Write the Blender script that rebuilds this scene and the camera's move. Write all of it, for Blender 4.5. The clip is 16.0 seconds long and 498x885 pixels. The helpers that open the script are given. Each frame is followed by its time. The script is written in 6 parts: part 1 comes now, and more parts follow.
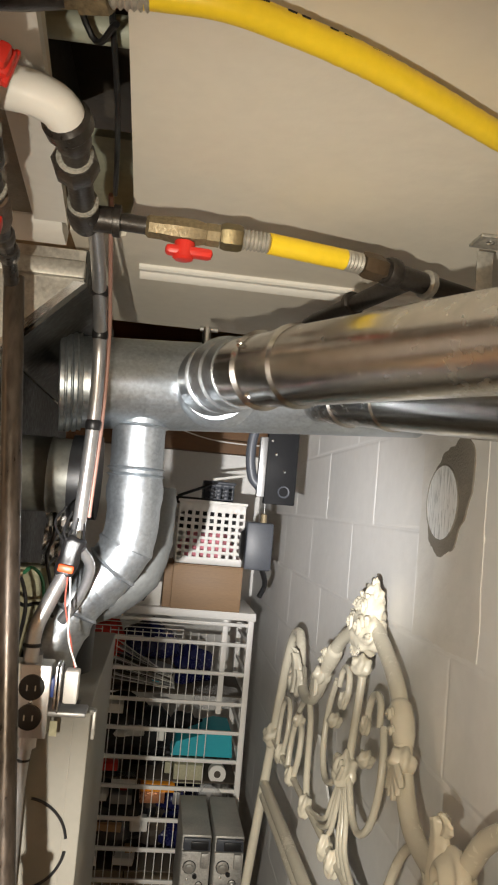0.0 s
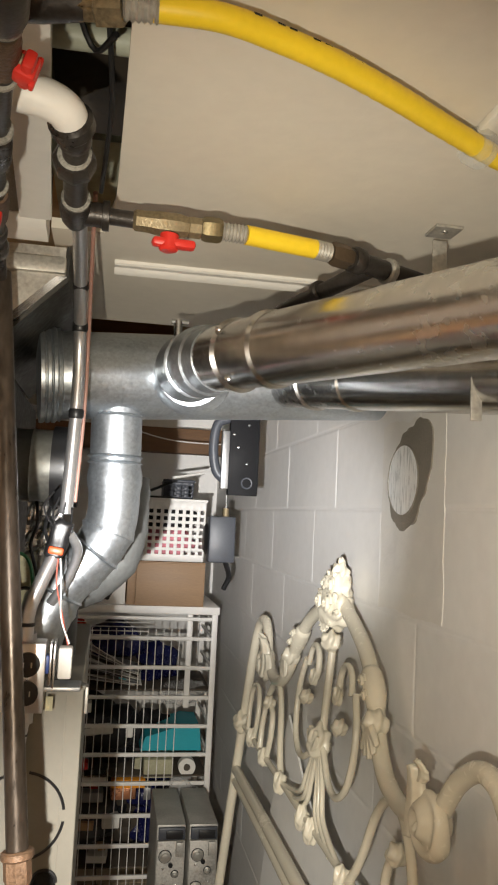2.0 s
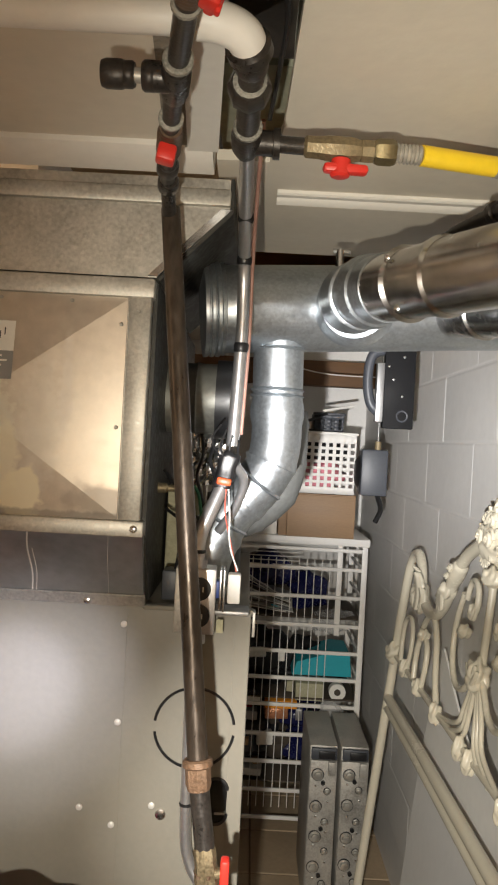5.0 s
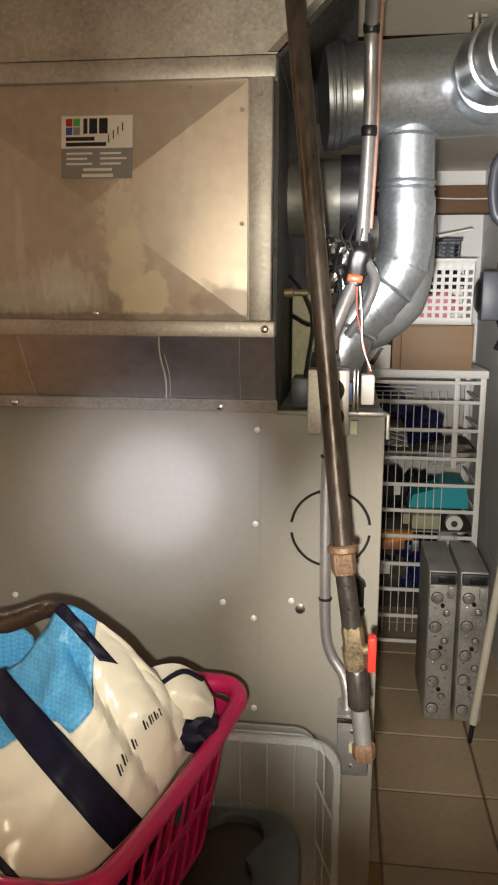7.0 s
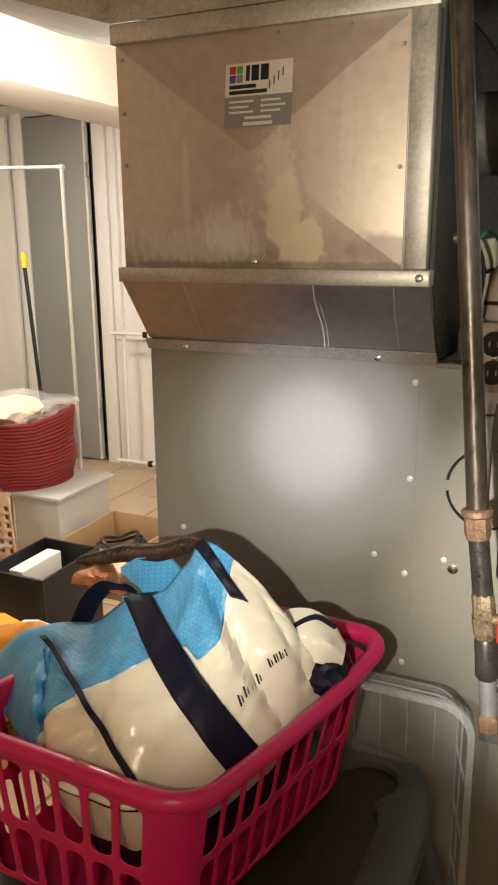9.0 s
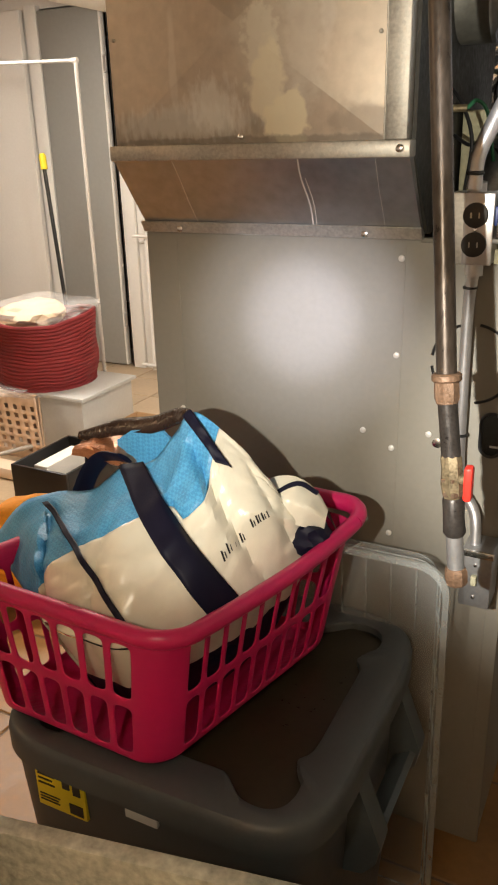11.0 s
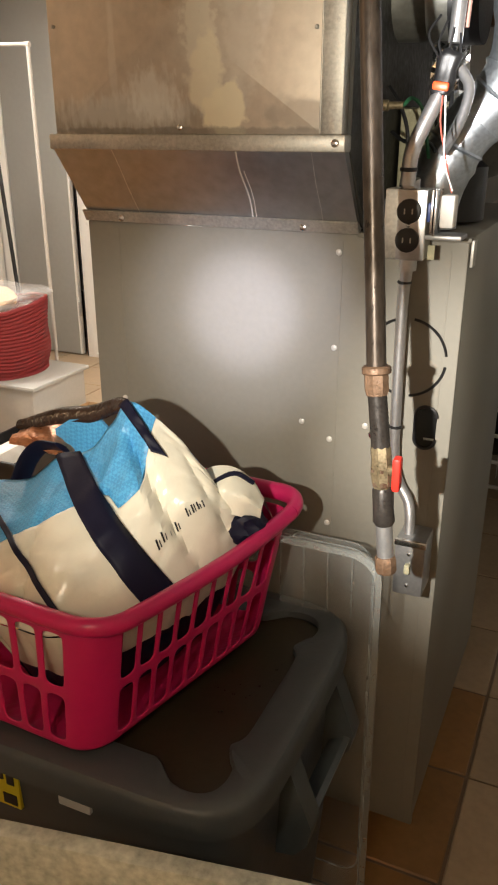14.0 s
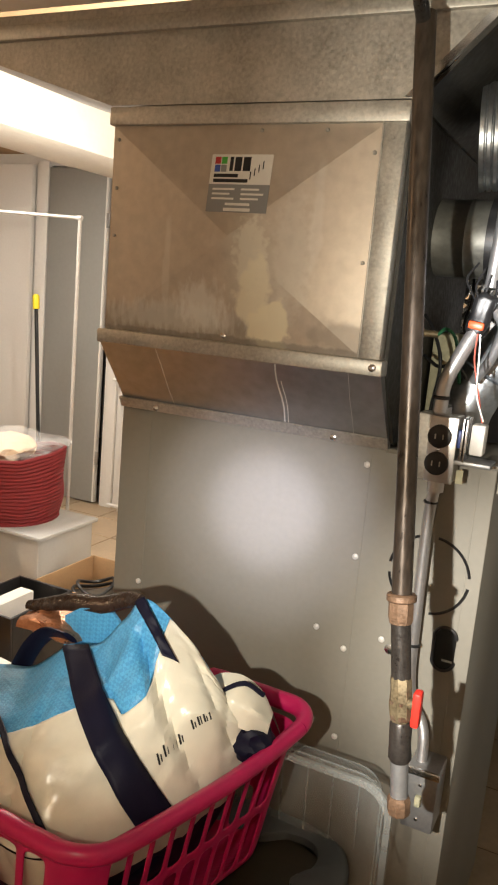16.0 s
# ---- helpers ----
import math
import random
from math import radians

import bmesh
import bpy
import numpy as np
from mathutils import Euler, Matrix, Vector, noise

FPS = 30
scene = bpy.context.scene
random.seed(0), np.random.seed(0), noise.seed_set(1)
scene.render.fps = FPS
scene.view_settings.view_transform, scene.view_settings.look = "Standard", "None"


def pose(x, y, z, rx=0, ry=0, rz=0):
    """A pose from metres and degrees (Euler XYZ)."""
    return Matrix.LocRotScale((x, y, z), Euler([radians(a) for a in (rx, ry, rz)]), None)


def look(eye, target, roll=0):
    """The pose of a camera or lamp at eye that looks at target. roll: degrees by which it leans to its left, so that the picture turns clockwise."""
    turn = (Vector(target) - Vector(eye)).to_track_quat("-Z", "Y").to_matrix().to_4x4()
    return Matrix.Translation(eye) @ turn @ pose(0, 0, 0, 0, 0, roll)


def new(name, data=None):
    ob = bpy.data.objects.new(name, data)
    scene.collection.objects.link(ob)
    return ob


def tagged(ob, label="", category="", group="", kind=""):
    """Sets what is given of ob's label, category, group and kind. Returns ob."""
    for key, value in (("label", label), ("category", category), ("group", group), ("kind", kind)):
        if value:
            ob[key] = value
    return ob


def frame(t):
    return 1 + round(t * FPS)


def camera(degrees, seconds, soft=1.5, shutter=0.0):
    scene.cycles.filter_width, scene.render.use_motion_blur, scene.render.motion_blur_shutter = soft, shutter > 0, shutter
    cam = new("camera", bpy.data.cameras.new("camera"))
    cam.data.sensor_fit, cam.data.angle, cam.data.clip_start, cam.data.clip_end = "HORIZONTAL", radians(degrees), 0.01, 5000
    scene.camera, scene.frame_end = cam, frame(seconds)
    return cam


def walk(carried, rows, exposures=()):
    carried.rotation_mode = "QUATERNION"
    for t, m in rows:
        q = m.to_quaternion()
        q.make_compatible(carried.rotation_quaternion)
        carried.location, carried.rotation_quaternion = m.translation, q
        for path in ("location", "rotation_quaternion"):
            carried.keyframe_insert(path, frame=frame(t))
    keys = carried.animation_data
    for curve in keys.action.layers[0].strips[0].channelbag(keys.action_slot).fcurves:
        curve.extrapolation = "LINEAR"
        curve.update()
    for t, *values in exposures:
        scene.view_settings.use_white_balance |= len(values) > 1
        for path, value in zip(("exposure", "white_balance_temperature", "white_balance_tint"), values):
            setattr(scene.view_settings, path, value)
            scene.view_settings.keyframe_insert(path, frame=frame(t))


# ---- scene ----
cam = camera(35.2, 16.0, soft=2.1)
PATH = [
    (0, (0.189, 0.182, 1.739), (0.399, 2.165, 1.901), 5.0),
    (0.5, (0.124, 0.134, 1.718), (0.378, 2.111, 1.884), 3.1),
    (1, (0.108, 0.11, 1.681), (0.415, 2.078, 1.86), 2.0),
    (1.5, (0.138, 0.112, 1.687), (0.468, 2.074, 1.885), 2.5),
    (2, (0.134, 0.115, 1.691), (0.478, 2.077, 1.877), 2.7),
    (2.5, (0.118, 0.111, 1.697), (0.461, 2.073, 1.868), 2.8),
    (3, (0.112, 0.092, 1.69), (0.43, 2.061, 1.843), 3.0),
    (3.5, (0.106, 0.092, 1.691), (0.373, 2.07, 1.827), 3.1),
    (4, (0.089, 0.098, 1.691), (0.283, 2.085, 1.8), 3.3),
    (4.2, (0.087, 0.101, 1.689), (0.244, 2.093, 1.787), 3.4),
    (6.3, (0.12, 0.149, 1.689), (-0.037, 2.138, 1.545), 1.9),
    (6.5, (0.055, 0.128, 1.654), (-0.035, 2.122, 1.53), 2.8),
    (7, (0.05, 0.139, 1.593), (-0.193, 2.09, 1.228), 0.3),
    (7.5, (0.054, 0.142, 1.597), (-0.244, 2.071, 1.161), 0.1),
    (8, (0.053, 0.143, 1.596), (-0.278, 2.062, 1.139), -0.4),
    (8.5, (0.072, 0.154, 1.59), (-0.368, 2.038, 1.083), -0.4),
    (9, (0.184, 0.175, 1.607), (-0.626, 1.931, 1.097), -0.5),
    (9.5, (0.249, 0.154, 1.597), (-0.645, 1.855, 1.041), -1.3),
    (9.7, (0.274, 0.151, 1.582), (-0.595, 1.847, 0.977), -1.5),
    (11.8, (0.281, 0.147, 1.561), (-0.605, 1.784, 0.828), -0.7),
    (12, (0.274, 0.155, 1.564), (-0.633, 1.787, 0.847), -0.8),
    (12.5, (0.286, 0.157, 1.567), (-0.628, 1.791, 0.862), -1.0),
    (13, (0.295, 0.16, 1.553), (-0.573, 1.799, 0.804), -1.4),
    (13.5, (0.315, 0.164, 1.514), (-0.472, 1.79, 0.655), -2.4),
    (14, (0.319, 0.152, 1.564), (-0.448, 1.844, 0.823), 0.0),
    (14.5, (0.306, 0.142, 1.599), (-0.494, 1.881, 1.019), 1.7),
    (15, (0.302, 0.143, 1.606), (-0.528, 1.889, 1.093), 2.0),
    (15.5, (0.291, 0.152, 1.615), (-0.549, 1.91, 1.165), 3.0),
    (16, (0.275, 0.167, 1.641), (-0.561, 1.945, 1.268), 5.0),
]
walk(cam, [(t, look(eye, target, roll)) for t, eye, target, roll in PATH], exposures=((0.0, -0.22), (4.0, -0.30), (6.5, -0.42), (8.5, -0.30), (9.5, -0.16), (13.0, -0.14), (13.5, -0.06), (14.0, -0.16), (16.0, -0.24)))

# ---- light ----
scene.world = bpy.data.worlds.new("world")
scene.world.use_nodes = True
scene.world.node_tree.nodes["Background"].inputs[0].default_value = (1.0, 0.75, 0.5, 1)
scene.world.node_tree.nodes["Background"].inputs[1].default_value = 0.02


def lamp(name, kind, eye, target, power, color, size=0.02, cone=60, blend=0.8):
    data = bpy.data.lights.new(name, kind)
    data.energy, data.color = power, color
    if kind == "AREA":
        data.size = size
    else:
        data.shadow_soft_size = size
    if kind == "SPOT":
        data.spot_size, data.spot_blend = radians(cone), blend
    ob = new(name, data)
    ob.matrix_world = look(eye, target)
    return ob


WARM = (1.0, 0.93, 0.83)
TORCH = (0.03, 0.07, 1.56)
lamp("torch_spill", "SPOT", TORCH, (-0.18, 1.40, 1.20), 8.4, (1.0, 0.87, 0.64), 0.012, 160, 1.0)
lamp("torch_beam", "SPOT", TORCH, (-0.28, 1.44, 1.255), 130, (0.76, 0.77, 1.0), 0.012, 11, 1.0)
lamp("torch_ring", "SPOT", TORCH, (-0.28, 1.44, 1.25), 105, (0.84, 0.85, 1.0), 0.012, 20, 1.0)
lamp("torch_halo", "SPOT", TORCH, (-0.335, 1.34, 1.11), 70, (1.0, 0.93, 0.80), 0.012, 33, 1.0)
lamp("torch_beam_far", "SPOT", TORCH, (0.68, 2.2, 1.98), 62, (1.0, 0.92, 0.76), 0.012, 70, 1.0)
lamp("torch_core_far", "SPOT", TORCH, (0.62, 3.0, 1.76), 560, (0.93, 0.92, 0.92), 0.012, 28, 1.0)
lamp("torch_low_far", "SPOT", TORCH, (0.47, 2.85, 0.50), 225, (1.0, 0.95, 0.86), 0.012, 33, 1.0)
lamp("hall_bulb", "POINT", (-1.2, 2.57, 1.92), (-1.2, 2.57, 0), 88, WARM, 0.03)
# added fill without a source of its own, evens out the bulb's light
lamp("hall_fill", "AREA", (-2.9, 3.0, 2.48), (-2.9, 3.0, 0), 54, WARM, 0.5)
lamp("room_lamp", "POINT", (0.6, -1.4, 2.33), (0, 0, 0), 34, (1.0, 0.62, 0.32), 0.06)
lamp("west_room_lamp", "POINT", (-3.0, 0.1, 2.34), (-3.0, 0.1, 0), 30, (1.0, 0.70, 0.42), 0.07)

# ---- materials ----


def material(name, color, rough=0.6, metal=0.0, scale=20.0, vary=0.15, bump=0.05, stretch=(1, 1, 1), spec=0.5):
    m = bpy.data.materials.new(name)
    m.use_nodes = True
    nt = m.node_tree
    p = nt.nodes["Principled BSDF"]
    p.inputs["Roughness"].default_value, p.inputs["Metallic"].default_value = rough, metal
    p.inputs["Specular IOR Level"].default_value = spec
    tc = nt.nodes.new("ShaderNodeTexCoord")
    mp = nt.nodes.new("ShaderNodeMapping")
    mp.inputs["Scale"].default_value = stretch
    nt.links.new(tc.outputs["Object"], mp.inputs["Vector"])
    fine, coarse = (nt.nodes.new("ShaderNodeTexNoise") for _ in range(2))
    fine.inputs["Scale"].default_value, fine.inputs["Detail"].default_value = scale * 6, 6
    coarse.inputs["Scale"].default_value, coarse.inputs["Detail"].default_value = scale * 0.35, 4
    add = nt.nodes.new("ShaderNodeMath")
    add.operation = "ADD"
    for n, k in ((fine, 0), (coarse, 1)):
        nt.links.new(mp.outputs[0], n.inputs["Vector"])
        nt.links.new(n.outputs["Fac"], add.inputs[k])
    ramp = nt.nodes.new("ShaderNodeMapRange")
    ramp.inputs["From Min"].default_value, ramp.inputs["From Max"].default_value = 0.6, 1.4
    ramp.inputs["To Min"].default_value, ramp.inputs["To Max"].default_value = 1 - vary, 1 + vary
    nt.links.new(add.outputs[0], ramp.inputs["Value"])
    mix = nt.nodes.new("ShaderNodeVectorMath")
    mix.operation = "SCALE"
    mix.inputs[0].default_value = color
    nt.links.new(ramp.outputs[0], mix.inputs["Scale"])
    nt.links.new(mix.outputs[0], p.inputs["Base Color"])
    rr = nt.nodes.new("ShaderNodeMapRange")
    rr.inputs["From Min"].default_value, rr.inputs["From Max"].default_value = 0.6, 1.4
    rr.inputs["To Min"].default_value, rr.inputs["To Max"].default_value = max(0.03, rough * (1 - vary)), min(1, rough * (1 + vary))
    nt.links.new(add.outputs[0], rr.inputs["Value"])
    nt.links.new(rr.outputs[0], p.inputs["Roughness"])
    if bump:
        b = nt.nodes.new("ShaderNodeBump")
        b.inputs["Strength"].default_value, b.inputs["Distance"].default_value = bump, 0.01
        nt.links.new(add.outputs[0], b.inputs["Height"])
        nt.links.new(b.outputs[0], p.inputs["Normal"])
    return m


M_WALL = material("painted_block", (0.80, 0.79, 0.77), 0.5, 0, 5, 0.05, 0.07)
M_CEIL = material("painted_drywall", (0.74, 0.69, 0.60), 0.6, 0, 6, 0.05, 0.08)
M_WHITE = material("white_paint", (0.8, 0.78, 0.74), 0.45, 0, 10, 0.04, 0.04)
M_TILE = material("beige_tile", (0.42, 0.32, 0.21), 0.4, 0, 9, 0.14, 0.05)
M_GROUT = material("grout", (0.17, 0.12, 0.08), 0.9, 0, 30, 0.15, 0.1)
M_CAB = material("grey_cabinet_paint", (0.212, 0.198, 0.165), 0.5, 0.0, 14, 0.06, 0.03, spec=0.4)
M_RIV = material("pale_rivet", (0.62, 0.60, 0.56), 0.45, 0.2, 20, 0.1, 0.02)
M_GALV = material("galvanised_steel", (0.45, 0.43, 0.39), 0.50, 0.6, 30, 0.30, 0.03)
M_DUCT = material("bright_duct_steel", (0.40, 0.43, 0.455), 0.37, 0.9, 24, 0.20, 0.015)
M_SHINE = material("polished_vent_steel", (0.62, 0.61, 0.59), 0.25, 1.0, 9, 0.22, 0.015, (1, 1, 1))


def spangle(m, scale, amount):
    """Zinc crystals: each cell of the sheet shines a little otherwise."""
    nt = m.node_tree
    p = nt.nodes["Principled BSDF"]
    tc = nt.nodes.new("ShaderNodeTexCoord")
    vo = nt.nodes.new("ShaderNodeTexVoronoi")
    vo.inputs["Scale"].default_value = scale
    nt.links.new(tc.outputs["Object"], vo.inputs["Vector"])
    for socket, low, high in (("Base Color", 1 - amount, 1 + amount), ("Roughness", 1 - 0.8 * amount, 1 + 0.8 * amount)):
        src = p.inputs[socket].links[0].from_socket
        mr = nt.nodes.new("ShaderNodeMapRange")
        mr.inputs["To Min"].default_value, mr.inputs["To Max"].default_value = low, high
        nt.links.new(vo.outputs["Color"], mr.inputs["Value"])
        if socket == "Base Color":
            mul = nt.nodes.new("ShaderNodeVectorMath")
            mul.operation = "SCALE"
            nt.links.new(src, mul.inputs[0])
            nt.links.new(mr.outputs[0], mul.inputs["Scale"])
        else:
            mul = nt.nodes.new("ShaderNodeMath")
            mul.operation = "MULTIPLY"
            nt.links.new(src, mul.inputs[0])
            nt.links.new(mr.outputs[0], mul.inputs[1])
        nt.links.new(mul.outputs[0], p.inputs[socket])


spangle(M_DUCT, 210, 0.10)
spangle(M_GALV, 190, 0.10)
M_IRON = material("black_iron", (0.040, 0.034, 0.030), 0.40, 0.4, 40, 0.5, 0.06)
M_PIPE = material("worn_steel_pipe", (0.075, 0.058, 0.045), 0.40, 0.6, 22, 0.55, 0.05, (1, 1, 0.3))
M_BRASS = material("brass", (0.22, 0.175, 0.105), 0.5, 0.6, 45, 0.6, 0.12)
M_RED = material("red_plastic", (0.62, 0.03, 0.02), 0.4, 0, 20, 0.08, 0.02)
M_YEL = material("yellow_hose", (0.85, 0.60, 0.025), 0.4, 0, 20, 0.06, 0.02)
M_CREAM = material("cream_iron_paint", (0.66, 0.61, 0.485), 0.27, 0, 18, 0.03, 0.0)
M_PINK = material("magenta_plastic", (0.50, 0.012, 0.10), 0.33, 0, 12, 0.06, 0.02)
M_TOTE = material("grey_tote_plastic", (0.060, 0.069, 0.075), 0.45, 0, 14, 0.12, 0.03)
M_BAG = material("bag_vinyl", (0.75, 0.715, 0.60), 0.24, 0, 8, 0.05, 0.05)
M_DOOR = material("grey_door", (0.30, 0.30, 0.28), 0.5, 0, 6, 0.05, 0.02)
M_CARD = material("brown_card", (0.42, 0.27, 0.14), 0.8, 0, 20, 0.12, 0.05)

# ---- shapes ----


def done(bm, name, mat, parent=None, label="", smooth=True, **tags):
    bmesh.ops.recalc_face_normals(bm, faces=bm.faces)
    me = bpy.data.meshes.new(name)
    bm.to_mesh(me)
    bm.free()
    me.materials.append(mat)
    if smooth:
        me.shade_smooth()
        me.set_sharp_from_angle(angle=radians(38))
    ob = new(name, me)
    if parent:
        ob.parent = parent
    return tagged(ob, label, **tags)


def part(name, bm, mat, parent, label="", smooth=True):
    return done(bm, name, mat, parent, label, smooth)


def thing(name, label, category, at=(0, 0, 0), turn=0, **tags):
    ob = new(name)
    ob.empty_display_size = 0.05
    ob.matrix_world = pose(*at, 0, 0, turn)
    return tagged(ob, label, category, **tags)


def box(lo, hi, bevel=0.0, bm=None, m=None, seg=2):
    bm = bm or bmesh.new()
    lo, hi = Vector(lo), Vector(hi)
    made = bmesh.ops.create_cube(bm, size=1.0, matrix=Matrix.LocRotScale((lo + hi) / 2, None, hi - lo))["verts"]
    if bevel:
        edges = {e for v in made for e in v.link_edges}
        out = bmesh.ops.bevel(bm, geom=list(edges), offset=bevel, segments=seg, affect="EDGES", profile=0.5, clamp_overlap=True)
        made = list({v for f in out["faces"] for v in f.verts} | {v for v in made if v.is_valid})
    if m is not None:
        bmesh.ops.transform(bm, matrix=m, verts=made)
    return bm


def rings(path, radii, n=16, bm=None, caps=True, squash=1.0):
    """A round tube through the points of path, with one radius or one for each."""
    bm = bm or bmesh.new()
    path = [Vector(p) for p in path]
    if not hasattr(radii, "__len__"):
        radii = [radii] * len(path)
    axis = (path[1] - path[0]).normalized()
    side = axis.orthogonal().normalized()
    loops = []
    for i, p in enumerate(path):
        a, b = path[max(i - 1, 0)], path[min(i + 1, len(path) - 1)]
        way = (b - a)
        if way.length > 1e-9:
            axis2 = way.normalized()
            side = (axis.rotation_difference(axis2) @ side).normalized()
            axis = axis2
        up = axis.cross(side).normalized()
        loops.append([bm.verts.new(p + radii[i] * (math.cos(u) * side + squash * math.sin(u) * up)) for u in (2 * math.pi * k / n for k in range(n))])
    for a, b in zip(loops, loops[1:]):
        for k in range(n):
            bm.faces.new((a[k], a[(k + 1) % n], b[(k + 1) % n], b[k]))
    if caps:
        bm.faces.new(loops[0])
        bm.faces.new(loops[-1])
    return bm


def spline(points, steps=8):
    """A smooth line through points."""
    pts = [Vector(p) for p in points]
    ext = [2 * pts[0] - pts[1]] + pts + [2 * pts[-1] - pts[-2]]
    out = []
    for i in range(1, len(ext) - 2):
        p0, p1, p2, p3 = ext[i - 1:i + 3]
        for k in range(steps):
            t = k / steps
            out.append(0.5 * ((2 * p1) + (p2 - p0) * t + (2 * p0 - 5 * p1 + 4 * p2 - p3) * t * t + (3 * p1 - p0 - 3 * p2 + p3) * t ** 3))
    return out + [pts[-1]]


def prism(poly, axis, lo, hi, bm=None):
    """A polygon of two coordinates, drawn out along the third axis from lo to hi."""
    bm = bm or bmesh.new()
    k = "xyz".index(axis)

    def at(p, v):
        q = list(p)
        q.insert(k, v)
        return q
    a, b = ([bm.verts.new(at(p, v)) for p in poly] for v in (lo, hi))
    bm.faces.new(a)
    bm.faces.new(b)
    for i in range(len(poly)):
        j = (i + 1) % len(poly)
        bm.faces.new((a[i], a[j], b[j], b[i]))
    return bm


def structure(name, bm, mat, label="", category=""):
    return done(bm, name, mat, None, label, True, kind="structure", category=category)



WX, CZ = 0.731, 2.11


def varied(m, amount=0.12):
    """Lets a material differ a little from piece to piece."""
    nt = m.node_tree
    info = nt.nodes.new("ShaderNodeObjectInfo")
    rng = nt.nodes.new("ShaderNodeMapRange")
    rng.inputs["To Min"].default_value, rng.inputs["To Max"].default_value = 1 - amount, 1 + amount
    nt.links.new(info.outputs["Random"], rng.inputs["Value"])
    p = nt.nodes["Principled BSDF"]
    link = p.inputs["Base Color"].links[0]
    sc = nt.nodes.new("ShaderNodeVectorMath")
    sc.operation = "SCALE"
    nt.links.new(link.from_socket, sc.inputs[0])
    nt.links.new(rng.outputs[0], sc.inputs["Scale"])
    nt.links.new(sc.outputs[0], p.inputs["Base Color"])
    return m


def glassy(name, color, rough, alpha):
    """Thin clear or milky plastic."""
    m = material(name, color, rough, 0, 10, 0.05, 0.02)
    m.node_tree.nodes["Principled BSDF"].inputs["Alpha"].default_value = alpha
    return m


varied(M_TILE, 0.10)
M_TERRA = varied(material("orange_brown_tile", (0.28, 0.148, 0.052), 0.42, 0, 7, 0.20, 0.05), 0.10)
varied(M_WALL, 0.02)
# brown with the shade of the chase, drawers and boxes in its colour
M_DARK = material("shade_dark_brown", (0.07, 0.055, 0.04), 0.8, 0, 12, 0.3, 0.1)
M_BLACK = material("black_plastic", (0.012, 0.012, 0.013), 0.4, 0, 30, 0.2, 0.02)
M_NAVY = material("navy_webbing", (0.006, 0.006, 0.020), 0.55, 0, 60, 0.15, 0.05, spec=0.22)
M_BLUE = material("blue_vinyl", (0.085, 0.36, 0.66), 0.38, 0, 40, 0.10, 0.16)
nt_ = M_BLUE.node_tree
chk = nt_.nodes.new("ShaderNodeTexChecker")
chk.inputs["Scale"].default_value = 190
chk.inputs["Color1"].default_value, chk.inputs["Color2"].default_value = (0.80, 0.84, 0.90, 1), (1.12, 1.08, 1.04, 1)
rot = nt_.nodes.new("ShaderNodeMapping")
rot.inputs["Rotation"].default_value = (0.3, radians(40), 0.5)
nt_.links.new(nt_.nodes["Texture Coordinate"].outputs["Object"], rot.inputs["Vector"])
nt_.links.new(rot.outputs[0], chk.inputs["Vector"])
mul = nt_.nodes.new("ShaderNodeVectorMath")
mul.operation = "MULTIPLY"
blue_in = nt_.nodes["Principled BSDF"].inputs["Base Color"]
nt_.links.new(blue_in.links[0].from_socket, mul.inputs[0])
nt_.links.new(chk.outputs["Color"], mul.inputs[1])
nt_.links.new(mul.outputs[0], blue_in)
M_CLEAR = glassy("clear_milky_plastic", (0.62, 0.66, 0.66), 0.3, 0.24)
M_RIB = glassy("milky_plastic_edge", (0.55, 0.59, 0.58), 0.3, 0.36)
M_MILKY = glassy("milky_bin_plastic", (0.66, 0.68, 0.67), 0.35, 0.55)
M_FILM = glassy("clear_film", (0.85, 0.85, 0.85), 0.12, 0.22)
M_LID = material("dark_lid_plastic", (0.024, 0.020, 0.011), 0.33, 0, 14, 0.3, 0.03)
M_CONC = material("rough_concrete", (0.43, 0.44, 0.375), 0.75, 0, 13, 0.62, 0.30, (1, 1, 1))
M_MAROON = material("maroon_rope", (0.20, 0.016, 0.018), 0.8, 0, 60, 0.2, 0.2)
M_ORANGE = material("orange_cloth", (0.85, 0.33, 0.02), 0.7, 0, 30, 0.15, 0.1)
M_TEAL = material("teal_plastic", (0.01, 0.34, 0.42), 0.45, 0, 20, 0.06, 0.02)
M_STEEL = material("brushed_grey_metal", (0.33, 0.33, 0.33), 0.4, 0.7, 25, 0.15, 0.04)
M_CHROME = material("bright_screw", (0.75, 0.75, 0.75), 0.2, 1.0, 25, 0.1, 0.0)
M_WOOD = material("tan_board", (0.28, 0.175, 0.095), 0.6, 0, 10, 0.15, 0.05, (1, 1, 8))
M_BEAM = material("brown_beam", (0.16, 0.085, 0.04), 0.7, 0, 10, 0.25, 0.1, (0.2, 1, 1))
M_RAW = material("patched_cement", (0.235, 0.21, 0.175), 0.9, 0, 30, 0.22, 0.35)
M_YLAB = material("yellow_label", (0.80, 0.62, 0.02), 0.5, 0, 20, 0.05, 0.0)
M_BLUEBAG = material("navy_plastic_bag", (0.012, 0.014, 0.07), 0.25, 0, 18, 0.3, 0.2)
M_COPPER = material("copper_foil", (0.45, 0.20, 0.10), 0.3, 0.6, 30, 0.35, 0.3)
M_GREYPL = material("slate_plastic", (0.055, 0.06, 0.072), 0.45, 0, 20, 0.1, 0.03)
M_PAPER = material("paper", (0.75, 0.73, 0.68), 0.7, 0, 20, 0.05, 0.0)
